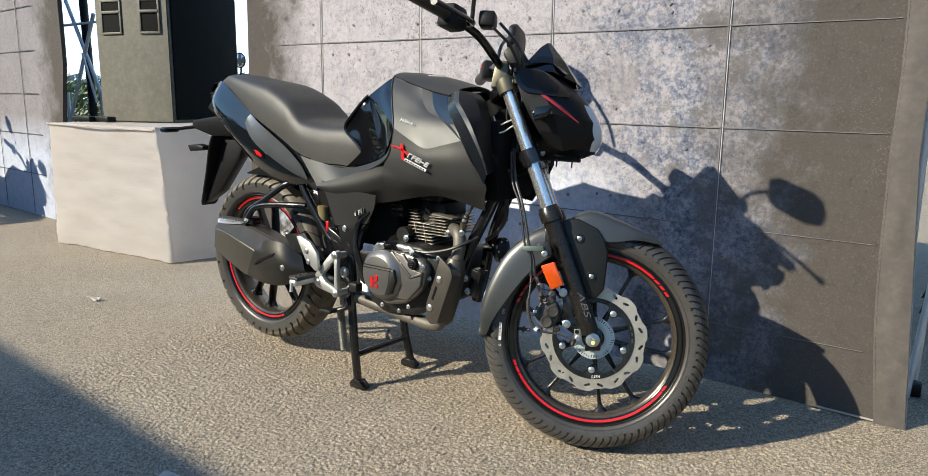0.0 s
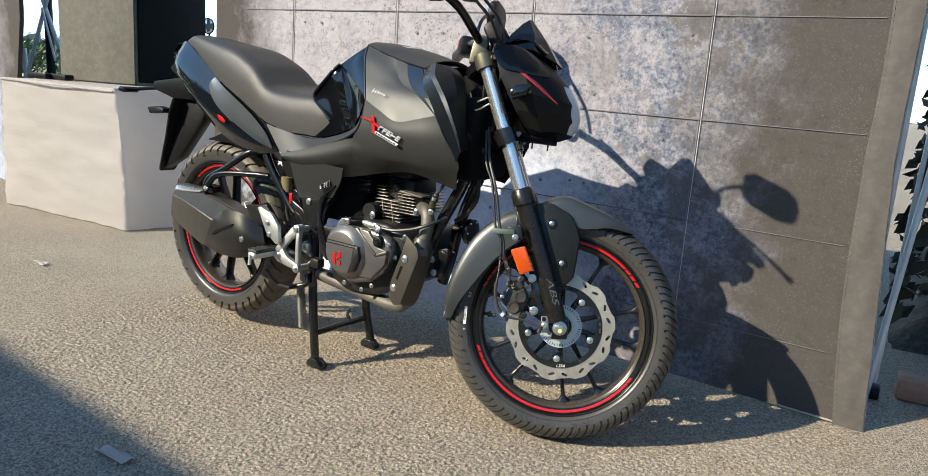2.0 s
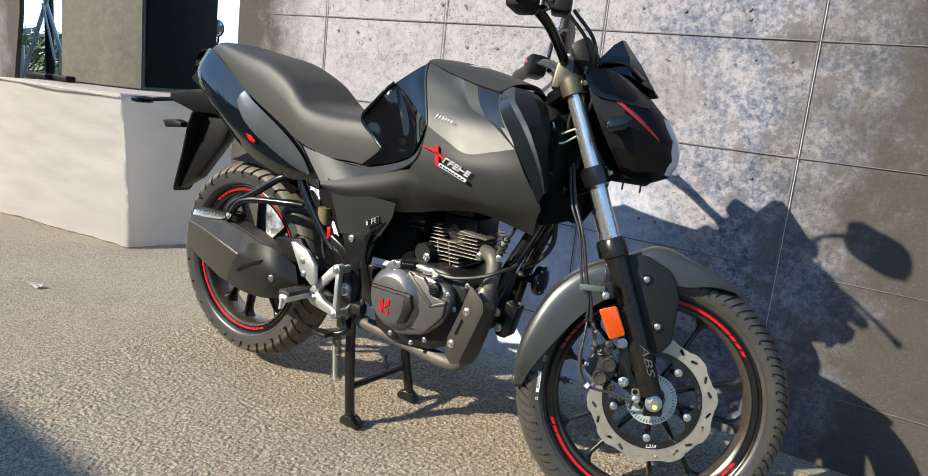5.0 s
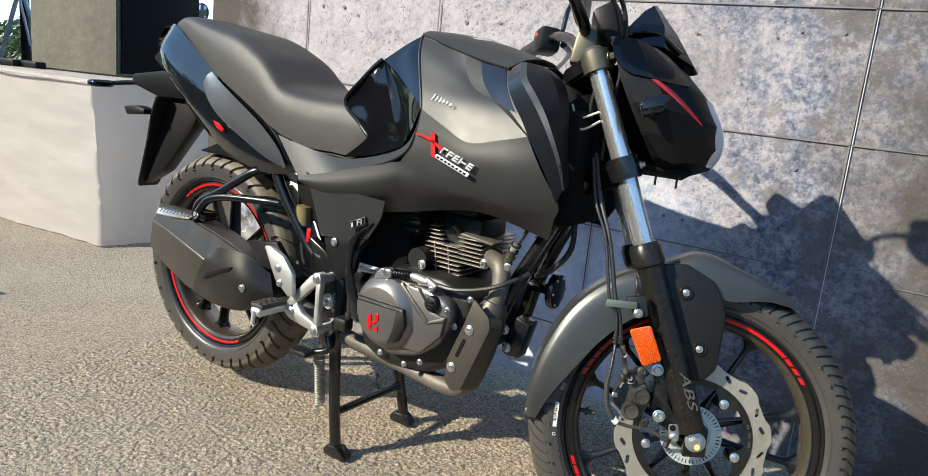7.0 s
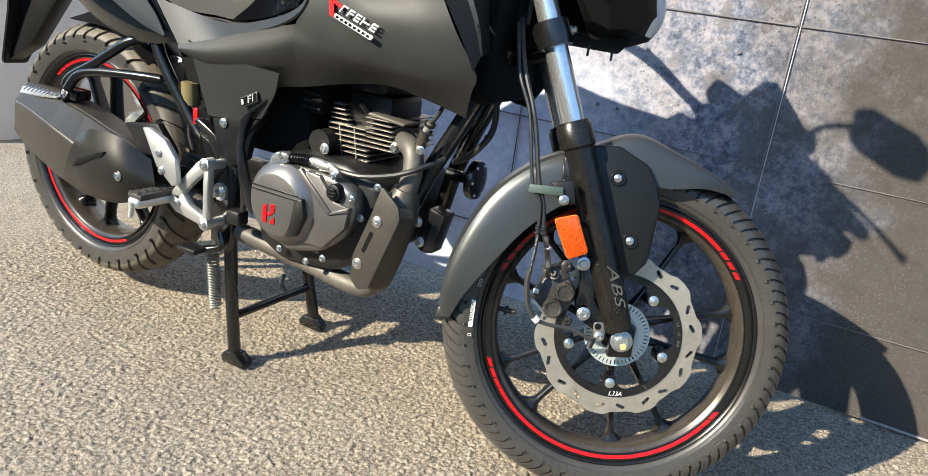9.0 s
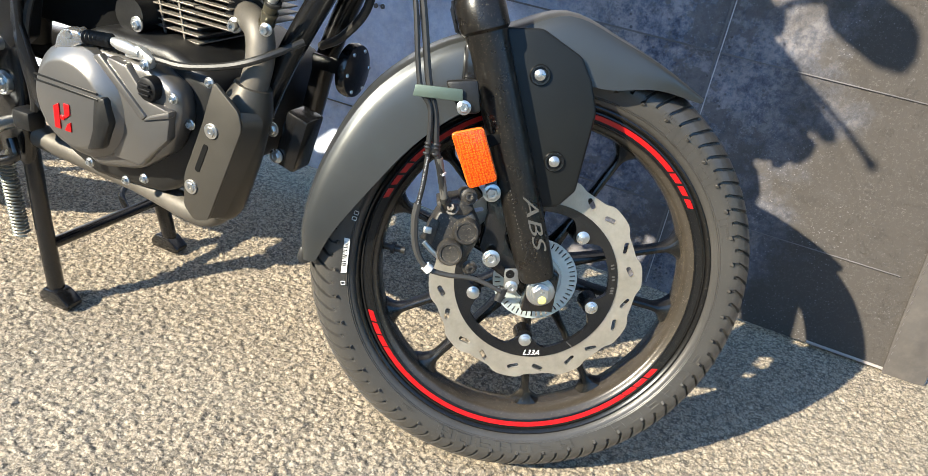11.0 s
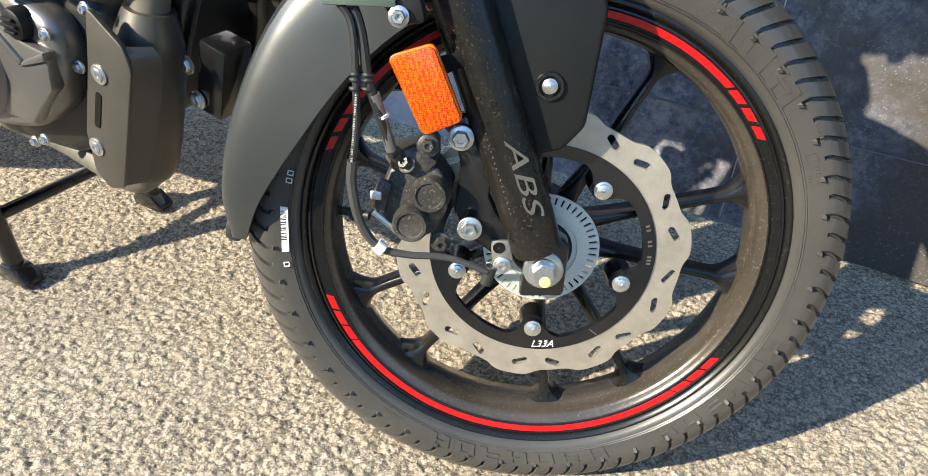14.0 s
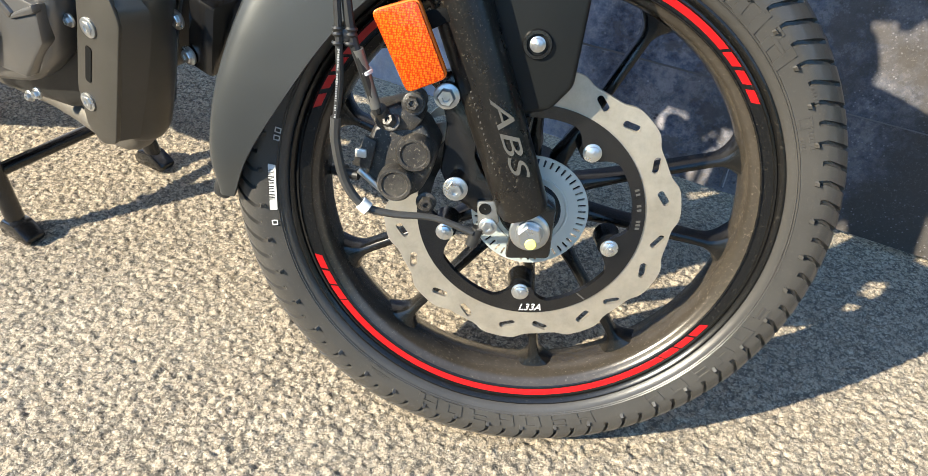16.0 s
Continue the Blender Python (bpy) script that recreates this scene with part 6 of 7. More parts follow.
        part("pivot_cover", prism(o, .120 * ys, .150 * ys, .004), M_PLASTIC, fc, "matte black pivot cover")
        part("cover_bolt", bolt((.524, .152 * ys, .524), .0065, (0, ys, 0), .005), M_STEEL, fc)
        if not sgn:
            badge = Matrix.Translation((.598, -.1630, .582)) @ pose(0, 0, 0, 0, -24, 0) @ Matrix.Diagonal((.82, 1, .78, 1))
            out = [(-.030, -.011), (.024, -.011), (.031, .011), (-.023, .011)]
            pl = part("fi_badge", _moved(prism(out, -.001, .001, .0005), badge), M_ABS, fc, "silver-rimmed badge with FI letters")
            part("badge_field", _moved(prism([(x * .92, z * .84) for x, z in out], -.0016, .0, 0), badge), M_BLACK, pl)
            part("badge_letters", _moved(text_mesh("FI", .0225, .0004, .25), badge @ Matrix.Translation((.005, -.0019, 0)) @ Matrix.Diagonal((1.35, 1, 1, 1))), M_SILVER, pl)
            part("badge_bar", _moved(prism([(-.024, -.006), (-.017, -.006), (-.014, .006), (-.021, .006)], -.0021, -.001, 0), badge), M_SILVER, pl)
    # emblems: plain shapes in their colours
    place = Matrix.Translation((.793, -.1915, .776)) @ pose(0, 0, 0, -4, 0, 0) @ pose(0, 0, 0, 0, 17.5, 0) @ pose(0, 0, 0, 0, 0, -4)
    b = bmesh.new()
    for o in ([(-.052, .000), (-.008, .003), (.030, -.002), (.030, .004), (-.004, .009), (-.030, .006)], [(-.012, .020), (.000, .020), (.022, -.020), (.010, -.020)]):
        prism([(x, z) for x, z in o], -.0014, .0012, .0005, b, 1)
    part("red_emblem", _moved(b, place), M_RED, BIKE, "red slanted emblem")
    b = bmesh.new()
    x = .026
    for w, bars in ((.013, (1,)), (.012, (1, 0)), (.012, (1, 0, -1)), (.017, (0,)), (.012, (1, 0, -1))):
        lean = .005
        prism([(x, -.0068), (x + .0036, -.0068), (x + .0036 + lean, .0068), (x + lean, .0068)], -.0014, .001, .0004, b, 1)
        for k in bars:
            zc = k * .0052
            sx = x + lean * (zc + .0068) / .0136
            prism([(sx + .001, zc - .0016), (sx + w, zc - .0016), (sx + w + .001, zc + .0016), (sx + .002, zc + .0016)], -.0013, .001, .0003, b, 1)
        x += w + .0034
    tagged(part("silver_emblem", _moved(b, place), M_SILVER, BIKE, "silver raised emblem strokes"), kind="stuff")
    b = prism(rounded([(.020, -.012), (.108, -.012), (.106, -.0195), (.019, -.0195)], .002), -.0012, .001, .0003)
    small = part("small_emblem", _moved(b, place), M_SILVER, BIKE, "small silver emblem plate")
    b = bmesh.new()
    for i in range(8):
        prism([(.024 + i * .010, -.0178), (.0300 + i * .010, -.0178), (.0310 + i * .010, -.0138), (.0250 + i * .010, -.0138)], -.0015, -.0006, 0, b)
    part("emblem_print", _moved(b, place), M_BLACK, small)
    b = bmesh.new()
    for k, (w, h) in enumerate(((.005, .014), (.004, .010), (.007, .011), (.006, .008), (.004, .008), (.006, .008))):
        x = k * .0108
        for o in ([(x, -h / 2), (x + .0018, -h / 2), (x + .0022, h / 2), (x + .0004, h / 2)], [(x, -.0008), (x + w, -.0008), (x + w, .0008), (x, .0008)]):
            prism(o, -.0005, .0006, 0, b)
    part("grey_emblem", _moved(b, Matrix.Translation((.764, -.1605, .862)) @ pose(0, 0, 0, -32, 0, 0) @ pose(0, 0, 0, 0, 17, -8)), M_WHITE, BIKE, "small grey printed emblem")


def seat_tail():
    rows = ((-.185, .983, .060, .972), (-.13, .998, .078, .957), (-.03, .984, .102, .906), (.05, .972, .116, .864), (.11, .962, .122, .836), (.165, .942, .126, .811), (.225, .912, .130, .781), (.27, .874, .133, .759), (.31, .848, .135, .743), (.40, .838, .138, .724), (.48, .838, .134, .722), (.535, .832, .130, .722), (.580, .80, .118, .752))
    ctrl = []
    for x, z, w, zl in rows:
        h = z - zl
        half = ((1.0, zl - .004), (1.0, zl + h * .30), (.975, zl + h * .62), (.87, zl + h * .88), (.62, z - h * .02), (.28, z))
        ctrl.append([(x, -w * a, b) for a, b in half] + [(x, 0, z)] + [(x, w * a, b) for a, b in reversed(half)])
    s = part("seat", net(ctrl, 4, 4, .012), M_SEAT, BIKE, "dark grey stepped vinyl seat", 60)
    for sgn in (-1, 1):
        piping = [(x, sgn * w * .935, zl - .012) for x, z, w, zl in rows]
        part("seat_piping", tube(piping, .004, 6, 4), M_CABLE, s)
    for sgn in (False, True):
        t = part("tail_panel", net([[(-.225, -.050, .972), (-.18, -.066, .972), (-.06, -.100, .920), (.06, -.120, .856), (.18, -.131, .803), (.30, -.138, .746), (.36, -.140, .730)],
                                    [(-.265, -.05, .930), (-.20, -.10, .890), (-.08, -.13, .825), (.04, -.142, .765), (.16, -.148, .715), (.28, -.148, .685), (.38, -.145, .690)],
                                    [(-.235, -.045, .880), (-.17, -.085, .830), (-.05, -.105, .750), (.06, -.118, .690), (.16, -.125, .655), (.28, -.130, .640), (.40, -.135, .660)]], 4, 4, .004, None, sgn), M_GLOSS, BIKE, "gloss black tail panel", 50)
        ins = net([[(.062, -.134, .862), (.110, -.142, .836), (.179, -.150, .803), (.265, -.154, .757), (.329, -.154, .710), (.358, -.151, .667)], [(.050, -.140, .850), (.085, -.148, .812), (.150, -.155, .772), (.240, -.158, .726), (.310, -.157, .690), (.357, -.152, .665)], [(.042, -.144, .832), (.075, -.152, .792), (.130, -.157, .754), (.220, -.158, .712), (.295, -.156, .680), (.356, -.152, .663)]], 5, 4, .003, None, sgn)
        part("tail_inset", ins, M_INSET, t, "dark satin grey tail inset")
        ys = 1 if sgn else -1
        bm = prism([(.104, .746), (.124, .742), (.146, .729), (.138, .722), (.116, .730)], .1560 * ys, .1585 * ys, .0004)
        part("tail_mark", bm, M_RED, t, "red tail mark")
    part("tail_lamp", net([[(-.262, -.045, .965), (-.275, 0, .972), (-.262, .045, .965)], [(-.285, -.05, .925), (-.30, 0, .93), (-.285, .05, .925)], [(-.255, -.045, .88), (-.265, 0, .885), (-.255, .045, .88)]], 4, 4, .004), M_GLOSS, BIKE, "smoked tail lamp")
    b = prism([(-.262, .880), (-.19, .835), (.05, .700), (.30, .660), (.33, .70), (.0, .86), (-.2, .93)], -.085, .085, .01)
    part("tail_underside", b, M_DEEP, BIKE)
    # plate carrier with mud flap
    b = prism([(-.42, .828), (-.425, .800), (-.30, .772), (-.14, .775), (-.10, .82), (-.15, .850), (-.28, .846)], -.045, .045, .006)
    c = part("plate_carrier", b, M_PLATE, BIKE, "dark plastic number plate carrier")
    lo, hi = Vector((-.415, 0, .495)), Vector((-.275, 0, .775))
    b = bmesh.new()
    loops = [[lo.lerp(hi, f) + Vector((dx, s * w, 0)) for s, dx in ((-1, 0), (1, 0), (1, .014), (-1, .014))] for f, w in ((0, .030), (.06, .036), (.5, .050), (.85, .066), (1, .066))]
    rings(b, loops)
    bmesh.ops.bevel(b, geom=b.edges[:], offset=.003, segments=2, affect="EDGES", clamp_overlap=True)
    part("mud_flap", b, M_PLASTIC, c, "matte black mud flap")
    part("flap_rib", prism([(-.405, .50), (-.30, .555), (-.17, .69), (-.13, .76), (-.20, .80), (-.285, .76)], -.022, .022, .008, None, 2), M_PLASTIC, c)
    b = prism([(-.40, .735), (-.34, .742), (-.30, .735), (-.30, .72), (-.385, .712)], -.085, -.05, .004)
    part("plate_bracket", b, M_PLASTIC, c)
    for sgn in (-1, 1):
        i = part("rear_indicator", tube([(-.40, sgn * .03, .805), (-.435, sgn * .055, .80), (-.455, sgn * .085, .795)], .007, 10, 1), M_PLASTIC, c, "black rear indicator")
        b = box((-.465, sgn * .115, .792), (.040, .065, .020), .009, None, None, 3)
        part("indicator_lens", b, M_GLOSS, i)


def frame_parts():
    for y in (-.035, .035):
        part("down_tube", tube([(1.045, y, .74), (.985, y, .62), (.93, y * 1.5, .50), (.895, y * 2, .39), (.87, y * 2, .31)], .0165, 14, 4), M_BLACK, BIKE, "black frame down tube")
    for y in (-.115, .115):
        part("rear_subframe", tube([(.285, y, .66), (.31, y * 1.02, .61), (.375, y, .525), (.43, y, .47), (.50, y, .44)], .0125, 12, 4), M_BLACK, BIKE, "black rear frame tube")
    y = -.125
    part("grab_loop", tube([(.25, -.105, .642), (.215, y, .632), (.13, y - .02, .575), (.055, y - .025, .535), (.035, y - .025, .500), (.05, y - .03, .485)], .0105, 12, 5), M_BLACK, BIKE, "black saree guard tube")
    part("grab_loop", tube([(.30, -.11, .568), (.25, y, .568), (.14, y - .02, .560), (.09, y - .03, .545), (.058, y - .035, .51)], .0100, 12, 5), M_BLACK, BIKE, "black saree guard tube")
    for y in (-.085, .085):
        b = prism([(-.045, .325), (-.02, .375), (.12, .385), (.46, .40), (.52, .385), (.52, .345), (.42, .335), (.1, .325)], y - .016, y + .016, .006, None, 2)
        part("swingarm", b, M_BLACK, BIKE, "black box-section swingarm")
    part("pivot_bolt", bolt((.510, -.148, .382), .0095, (0, -1, 0), .016), M_STEEL, BIKE, "large zinc pivot nut")
    b = prism([(.426, .512), (.441, .517), (.486, .493), (.548, .436), (.548, .393), (.540, .325), (.53, .255), (.48, .27), (.475, .36), (.468, .418), (.447, .439), (.443, .485)], -.140, -.118, .005)
    part("frame_plate", b, M_BLACK, BIKE, "black frame pivot plate")
    b = prism([(.638, .592), (.635, .583), (.598, .555), (.585, .526), (.580, .485), (.596, .437), (.621, .376), (.611, .362), (.586, .380), (.569, .443), (.564, .490), (.574, .543), (.595, .562)], -.160, -.150, .003)
    part("edge_strip", b, M_BLACK, BIKE, "black folded edge strip")
    part("pivot_washer", lathe([(.0005, -.148), (.0165, -.148), (.018, -.145), (.018, -.138)], 28, Matrix.Translation((.510, 0, .382)), None, False), M_STEEL, BIKE)
    b = prism([(.455, .46), (.53, .50), (.565, .44), (.56, .33), (.53, .255), (.48, .27), (.475, .36)], .118, .140, .005)
    part("frame_plate", b, M_BLACK, BIKE, "black frame pivot plate")
    # shock absorber and battery box behind the cylinder, a near-black mass darkening the gap
    part("shock_body", rod((.40, 0, .40), (.44, 0, .62), .024, 16), M_CASE, BIKE)
    bm = bmesh.new()
    pts = [(Vector((.40, 0, .44)).lerp(Vector((.437, 0, .60)), i / 72) + Vector((.036 * math.cos(i / 72 * 6 * 2 * math.pi), .036 * math.sin(i / 72 * 6 * 2 * math.pi), 0))) for i in range(73)]
    part("shock_spring", tube(pts, .006, 8, 1, bm), M_CASE, BIKE)
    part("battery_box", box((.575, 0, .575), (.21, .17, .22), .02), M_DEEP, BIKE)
    # near-black fillers added to stand in for the shade of see-through gaps
    part("gap_filler", box((.395, 0, .62), (.13, .18, .17), .02), M_DEEP, BIKE)
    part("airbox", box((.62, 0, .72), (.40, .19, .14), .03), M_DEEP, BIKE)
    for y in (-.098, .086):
        part("gap_filler_panel", prism([(.335, .665), (.46, .660), (.50, .60), (.50, .47), (.455, .455), (.405, .545), (.345, .60)], y, y + .012, .003), M_DEEP, BIKE)
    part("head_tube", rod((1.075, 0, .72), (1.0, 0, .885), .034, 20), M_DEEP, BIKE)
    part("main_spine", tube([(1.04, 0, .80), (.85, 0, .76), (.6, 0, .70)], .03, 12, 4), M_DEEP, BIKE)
    # added block: darkens the open gap between tank and fork
    part("fork_gap_filler", box((1.0, 0, .755), (.10, .19, .22), .02), M_DEEP, BIKE, "near-black block filling the dark gap behind the fork")
    part("reservoir", rod((.375, -.10, .53), (.375, -.10, .575), .02, 14), plain("amber_fluid", (.16, .13, .06), .3, 0, 0, 100, .1, 0, 0), BIKE, "small yellowed fluid bottle")
    part("red_tag", box((.418, -.125, .515), (.014, .006, .034), .003), M_RED, BIKE, "red plastic tag")
    for pts in ([(.36, -.11, .55), (.385, -.115, .52), (.39, -.115, .47), (.40, -.115, .44)], [(.60, -.12, .56), (.585, -.14, .52), (.575, -.150, .45), (.58, -.150, .37), (.56, -.145, .345)], [(.40, -.12, .43), (.45, -.12, .425), (.49, -.12, .42)], [(.40, -.12, .415), (.45, -.125, .405), (.49, -.12, .40)]):
        part("hose", tube(pts, .0055, 8, 5), M_CABLE, BIKE)
    part("brake_switch", box((.565, -.150, .345), (.035, .03, .03), .006), M_CASE, BIKE)
    # horn on its stay
    b = lathe([(.0005, -.010), (.020, -.010), (.036, -.006), (.038, 0), (.036, .008), (.018, .016), (.0005, .016)], 36, Matrix.Translation((.985, .03, .490)) @ pose(0, 0, 0, 0, 0, 92), None, False)
    h = part("horn", b, M_BLACK, BIKE, "round black horn")
    part("horn_stay", box((.955, .02, .492), (.06, .006, .022), .002), M_BLACK, h)
    for k in range(6):
        a = k * math.pi / 3
        part("rivet", lathe([(.0005, -.002), (.0022, -.002), (.003, 0)], 8, Matrix.Translation((.985, .03, .490)) @ pose(0, 0, 0, 0, 0, 92) @ Matrix.Translation((.03 * math.cos(a), -.0075, .03 * math.sin(a))), None, False), M_STEEL, h)
    part("throttle_cable", tube([(1.03, -.03, .69), (1.03, -.02, .60), (.99, -.01, .545), (.95, 0, .52)], .006, 8, 6), M_CABLE, BIKE)


def engine_mount():
    b = box((.958, -.060, .405), (.034, .04, .080), .004, Matrix.Translation((.965, 0, .385)) @ pose(0, 0, 0, 0, 14, 0) @ Matrix.Translation((-.965, 0, -.385)))
    m = part("engine_mount", b, M_BLACK, BIKE, "black engine mount box")
    for x, z in ((.936, .418), (.944, .382)):
        part("mount_bolt", bolt((x, -.081, z), .007, (0, -1, 0), .006), M_STEEL, m)


def foot_controls():
    # silver hanger of the footrests
    b = prism([(.356, .488), (.374, .490), (.420, .475), (.450, .444), (.456, .394), (.441, .385), (.396, .417)], -.204, -.190, .004)
    h = part("heel_guard", b, M_ALU, BIKE, "silver cast heel guard")
    for x, z in ((.406, .446), (.413, .412)):
        part("guard_bolt", bolt((x, -.205, z), .0055, (0, -1, 0), .004), M_STEEL, h)
    bm = bmesh.new()
    for o in ([(.413, .362), (.431, .384), (.489, .444), (.507, .454), (.522, .447), (.512, .428), (.488, .408), (.455, .376), (.440, .352)], [(.507, .430), (.522, .440), (.520, .400), (.519, .325), (.505, .318), (.506, .353)], [(.409, .343), (.416, .364), (.450, .370), (.470, .350), (.506, .338), (.519, .325), (.505, .316), (.43, .328)]):
        prism(o, -.186, -.168, .004, bm, 2)
    for z in (.440, .322):
        tube([(.512, -.175, z), (.512, -.14, z), (.512, -.12, z)], .010, 10, 3, bm)
    a = part("footrest_hanger", bm, M_ALU, BIKE, "silver cast footrest hanger")
    for x, z in ((.511, .443), (.511, .322)):
        part("hanger_boss", lathe([(.0005, -.1885), (.0105, -.1885), (.0125, -.187), (.0125, -.166)], 24, Matrix.Translation((x, 0, z)), None, False), M_ALU, a)
        part("hanger_bolt", bolt((x, -.189, z), .0062, (0, -1, 0), .004), M_STEEL, a)
    part("rest_bolt", bolt((.436, -.187, .349), .0062, (0, -1, 0), .004), M_STEEL, a)
    m = Matrix.Translation((.40, -.165, .352))
    bm = box((0, -.055, 0), (.034, .085, .022), .009, m, None, 3)
    f = part("footrest", bm, M_ALU, BIKE, "folding footrest with rubber pad")
    bm = bmesh.new()
    box((.4, -.216, .365), (.040, .084, .014), .005, None, bm)
    ribs = []
    for i in range(5):
        for e in (-1, 1):
            ribs.append(box((.4, -.184 - i * .016, .3722), (.034, .005, .0032), .001, Matrix.Translation((.4, -.184 - i * .016, 0)) @ pose(0, 0, 0, 0, 0, 35 * e) @ Matrix.Translation((-.4, .184 + i * .016, 0))))
    pad = part("rubber_pad", bm, plain("worn_foot_rubber", (.022, .020, .018), .6, 0, 0, 300, .2, .12, .4), f, "black worn rubber pad")
    for rib in ribs:
        part("rib", rib, pad.data.materials[0], f)
    part("feeler", rod((.4, -.262, .355), (.4, -.266, .325), .005, 10), M_ALU, f)
    p = part("brake_pedal", tube([(.52, -.15, .30), (.53, -.155, .275), (.50, -.165, .262), (.47, -.185, .258)], .008, 10, 4), M_BLACK, BIKE, "black brake pedal")
    part("pedal_pad", box((.478, -.185, .262), (.05, .035, .012), .004), M_CASE, p)
    # centre stand
    s = part("centre_stand", tube([(.515, -.118, .29), (.523, -.118, .15), (.537, -.119, .025)], .0135, 12, 3), M_BLACK, BIKE, "black tubular centre stand")
    part("stand_leg", tube([(.515, .118, .29), (.525, .12, .15), (.548, .127, .025)], .0135, 12, 3), M_BLACK, s)
    part("cross_bar", rod((.527, -.115, .105), (.532, .118, .105), .010, 12), M_BLACK, s)
    for y in (-.12, .128):
        part("stand_foot", prism([(.515, .0), (.575, .0), (.58, .012), (.555, .03), (.525, .03), (.512, .015)], y - .016, y + .016, .005), M_BLACK, s)
    part("stand_tab", tube([(.530, .05, .10), (.49, .07, .115), (.47, .10, .12)], .006, 8, 3), M_BLACK, s)
    pts = [(Vector((.486, -.140, .255)).lerp(Vector((.497, -.138, .125)), i / 176) + Vector((.0115 * math.cos(i / 8 * 2 * math.pi), .0115 * math.sin(i / 8 * 2 * math.pi), 0))) for i in range(177)]
    part("stand_spring", tube(pts, .0022, 5, 1), M_SPRING, s, "coiled return spring")
    part("spring_hook", rod((.486, -.140, .255), (.50, -.135, .285), .003, 8), M_SPRING, s)


def engine():
    # crankcase
    o = [(.60, .30), (.655, .275), (.78, .285), (.86, .33), (.885, .42), (.875, .475), (.80, .50), (.68, .50), (.60, .46), (.575, .38)]
    e = part("engine", prism(o, -.125, .125, .015, None, 3), M_CASE, BIKE, "dark air-cooled single-cylinder engine")
    # clutch cover: a rounded drum and a lobe reaching ahead
    o2 = [(.63, .345), (.70, .312), (.775, .330), (.830, .372), (.852, .425), (.845, .462), (.800, .482), (.70, .488), (.635, .465), (.608, .405)]
    part("side_cover", prism(o2, -.158, -.118, .014, None, 4), M_ENGINE, e, "grey painted engine side cover")
    part("cover_lobe", prism([(.745, .345), (.79, .345), (.838, .395), (.845, .435), (.81, .440), (.775, .478), (.745, .482), (.72, .44)], -.167, -.15, .0035, None, 2), M_ENGINE, e)
    c = Matrix.Translation((.692, 0, .408))
    part("clutch_drum", lathe([(.0005, -.186), (.055, -.186), (.060, -.184), (.072, -.172), (.077, -.166), (.079, -.155), (.079, -.14)], 48, c, None, False), M_ENGINE, e, "round grey clutch cover", 25)
    part("cover_rib", prism([(.722, .478), (.735, .484), (.808, .420), (.800, .412)], -.171, -.160, .003), M_ENGINE, e)
    part("cover_rib", prism([(.800, .412), (.808, .420), (.846, .437), (.846, .428)], -.171, -.160, .003), M_ENGINE, e)
    part("drum_facet", prism([(.715, .35), (.745, .36), (.762, .40), (.755, .435), (.735, .43), (.728, .385)], -.187, -.17, .006), M_CASE, e)
    bm = bmesh.new()
    for dz in (0, .008):
        prism([(.635, .427 + dz), (.745, .427 + dz), (.745, .4295 + dz), (.635, .4295 + dz)], -.1872, -.1855, 0, bm)
    part("drum_lines", bm, M_CASE, e)
    bm = bmesh.new()
    for o in ([(-.015, -.018), (-.005, -.018), (-.005, .018), (-.015, .012)], [(.004, -.002), (.014, .006), (.014, .02), (.004, .02)], [(.002, -.018), (.014, -.018), (.014, -.004), (.008, -.008)], [(-.004, -.004), (.003, -.004), (.003, .002), (-.004, .002)]):
        prism(o, -.0012, .0008, .0004, bm, 1)
    part("red_emblem", _moved(bm, Matrix.Translation((.680, -.1866, .388))), M_RED, e, "raised red emblem on the clutch cover")
    oil = part("oil_filler", lathe([(.0005, -.170), (.0125, -.170), (.0150, -.1685), (.0160, -.165), (.0160, -.15)], 20, Matrix.Translation((.809, 0, .456)), None, False), M_PLASTIC, e, "black oil filler cap")
    for k in (-1, 0, 1):
        part("grip_rib", box((.809, -.1715, .456 + k * .0062), (.021 - abs(k) * .005, .005, .0032), .001), M_PLASTIC, oil)
    for x, z in ((.853, .415), (.884, .479), (.845, .452), (.79, .325), (.735, .298), (.668, .305), (.826, .40)):
        part("case_bolt", bolt((x, -.140 if x > .85 or z < .31 else -.160, z), .0048, (0, -1, 0), .006), M_STEEL, e)
    # clutch arm and cable end
    part("clutch_arm", prism([(.655, .466), (.663, .490), (.676, .503), (.704, .505), (.706, .489), (.690, .480), (.682, .467)], -.172, -.150, .005, None, 2), M_CHROME, e, "bright clutch arm")
    part("arm_pin", rod((.688, -.174, .497), (.688, -.148, .499), .005, 10), M_STEEL, e)
    part("cable_bellows", tube([(.703, -.160, .496), (.747, -.158, .501)], .0065, 10, 1), M_CABLE, e)
    for i in range(7):
        part("bellows_ring", lathe([(.006, -.002), (.0095, 0), (.006, .002)], 12, Matrix.Translation((.705 + i * .0066, -.160, .4965 + i * .0007)) @ pose(0, 0, 0, 0, 0, 90), None, False), M_CABLE, e)
    part("cable_adjuster", tube([(.745, -.158, .5005), (.768, -.158, .4985), (.790, -.157, .4955)], [.005, .0085, .0085, .006], 10, 3), M_ALU, e, "silver cable adjuster")
    part("cable_bracket", prism([(.765, .485), (.772, .503), (.790, .504), (.813, .494), (.806, .478), (.795, .487)], -.160, -.148, .003), M_ALU, e, "silver cable bracket")
    part("bracket_bolt", bolt((.802, -.161, .484), .005, (0, -1, 0), .006), M_STEEL, e)
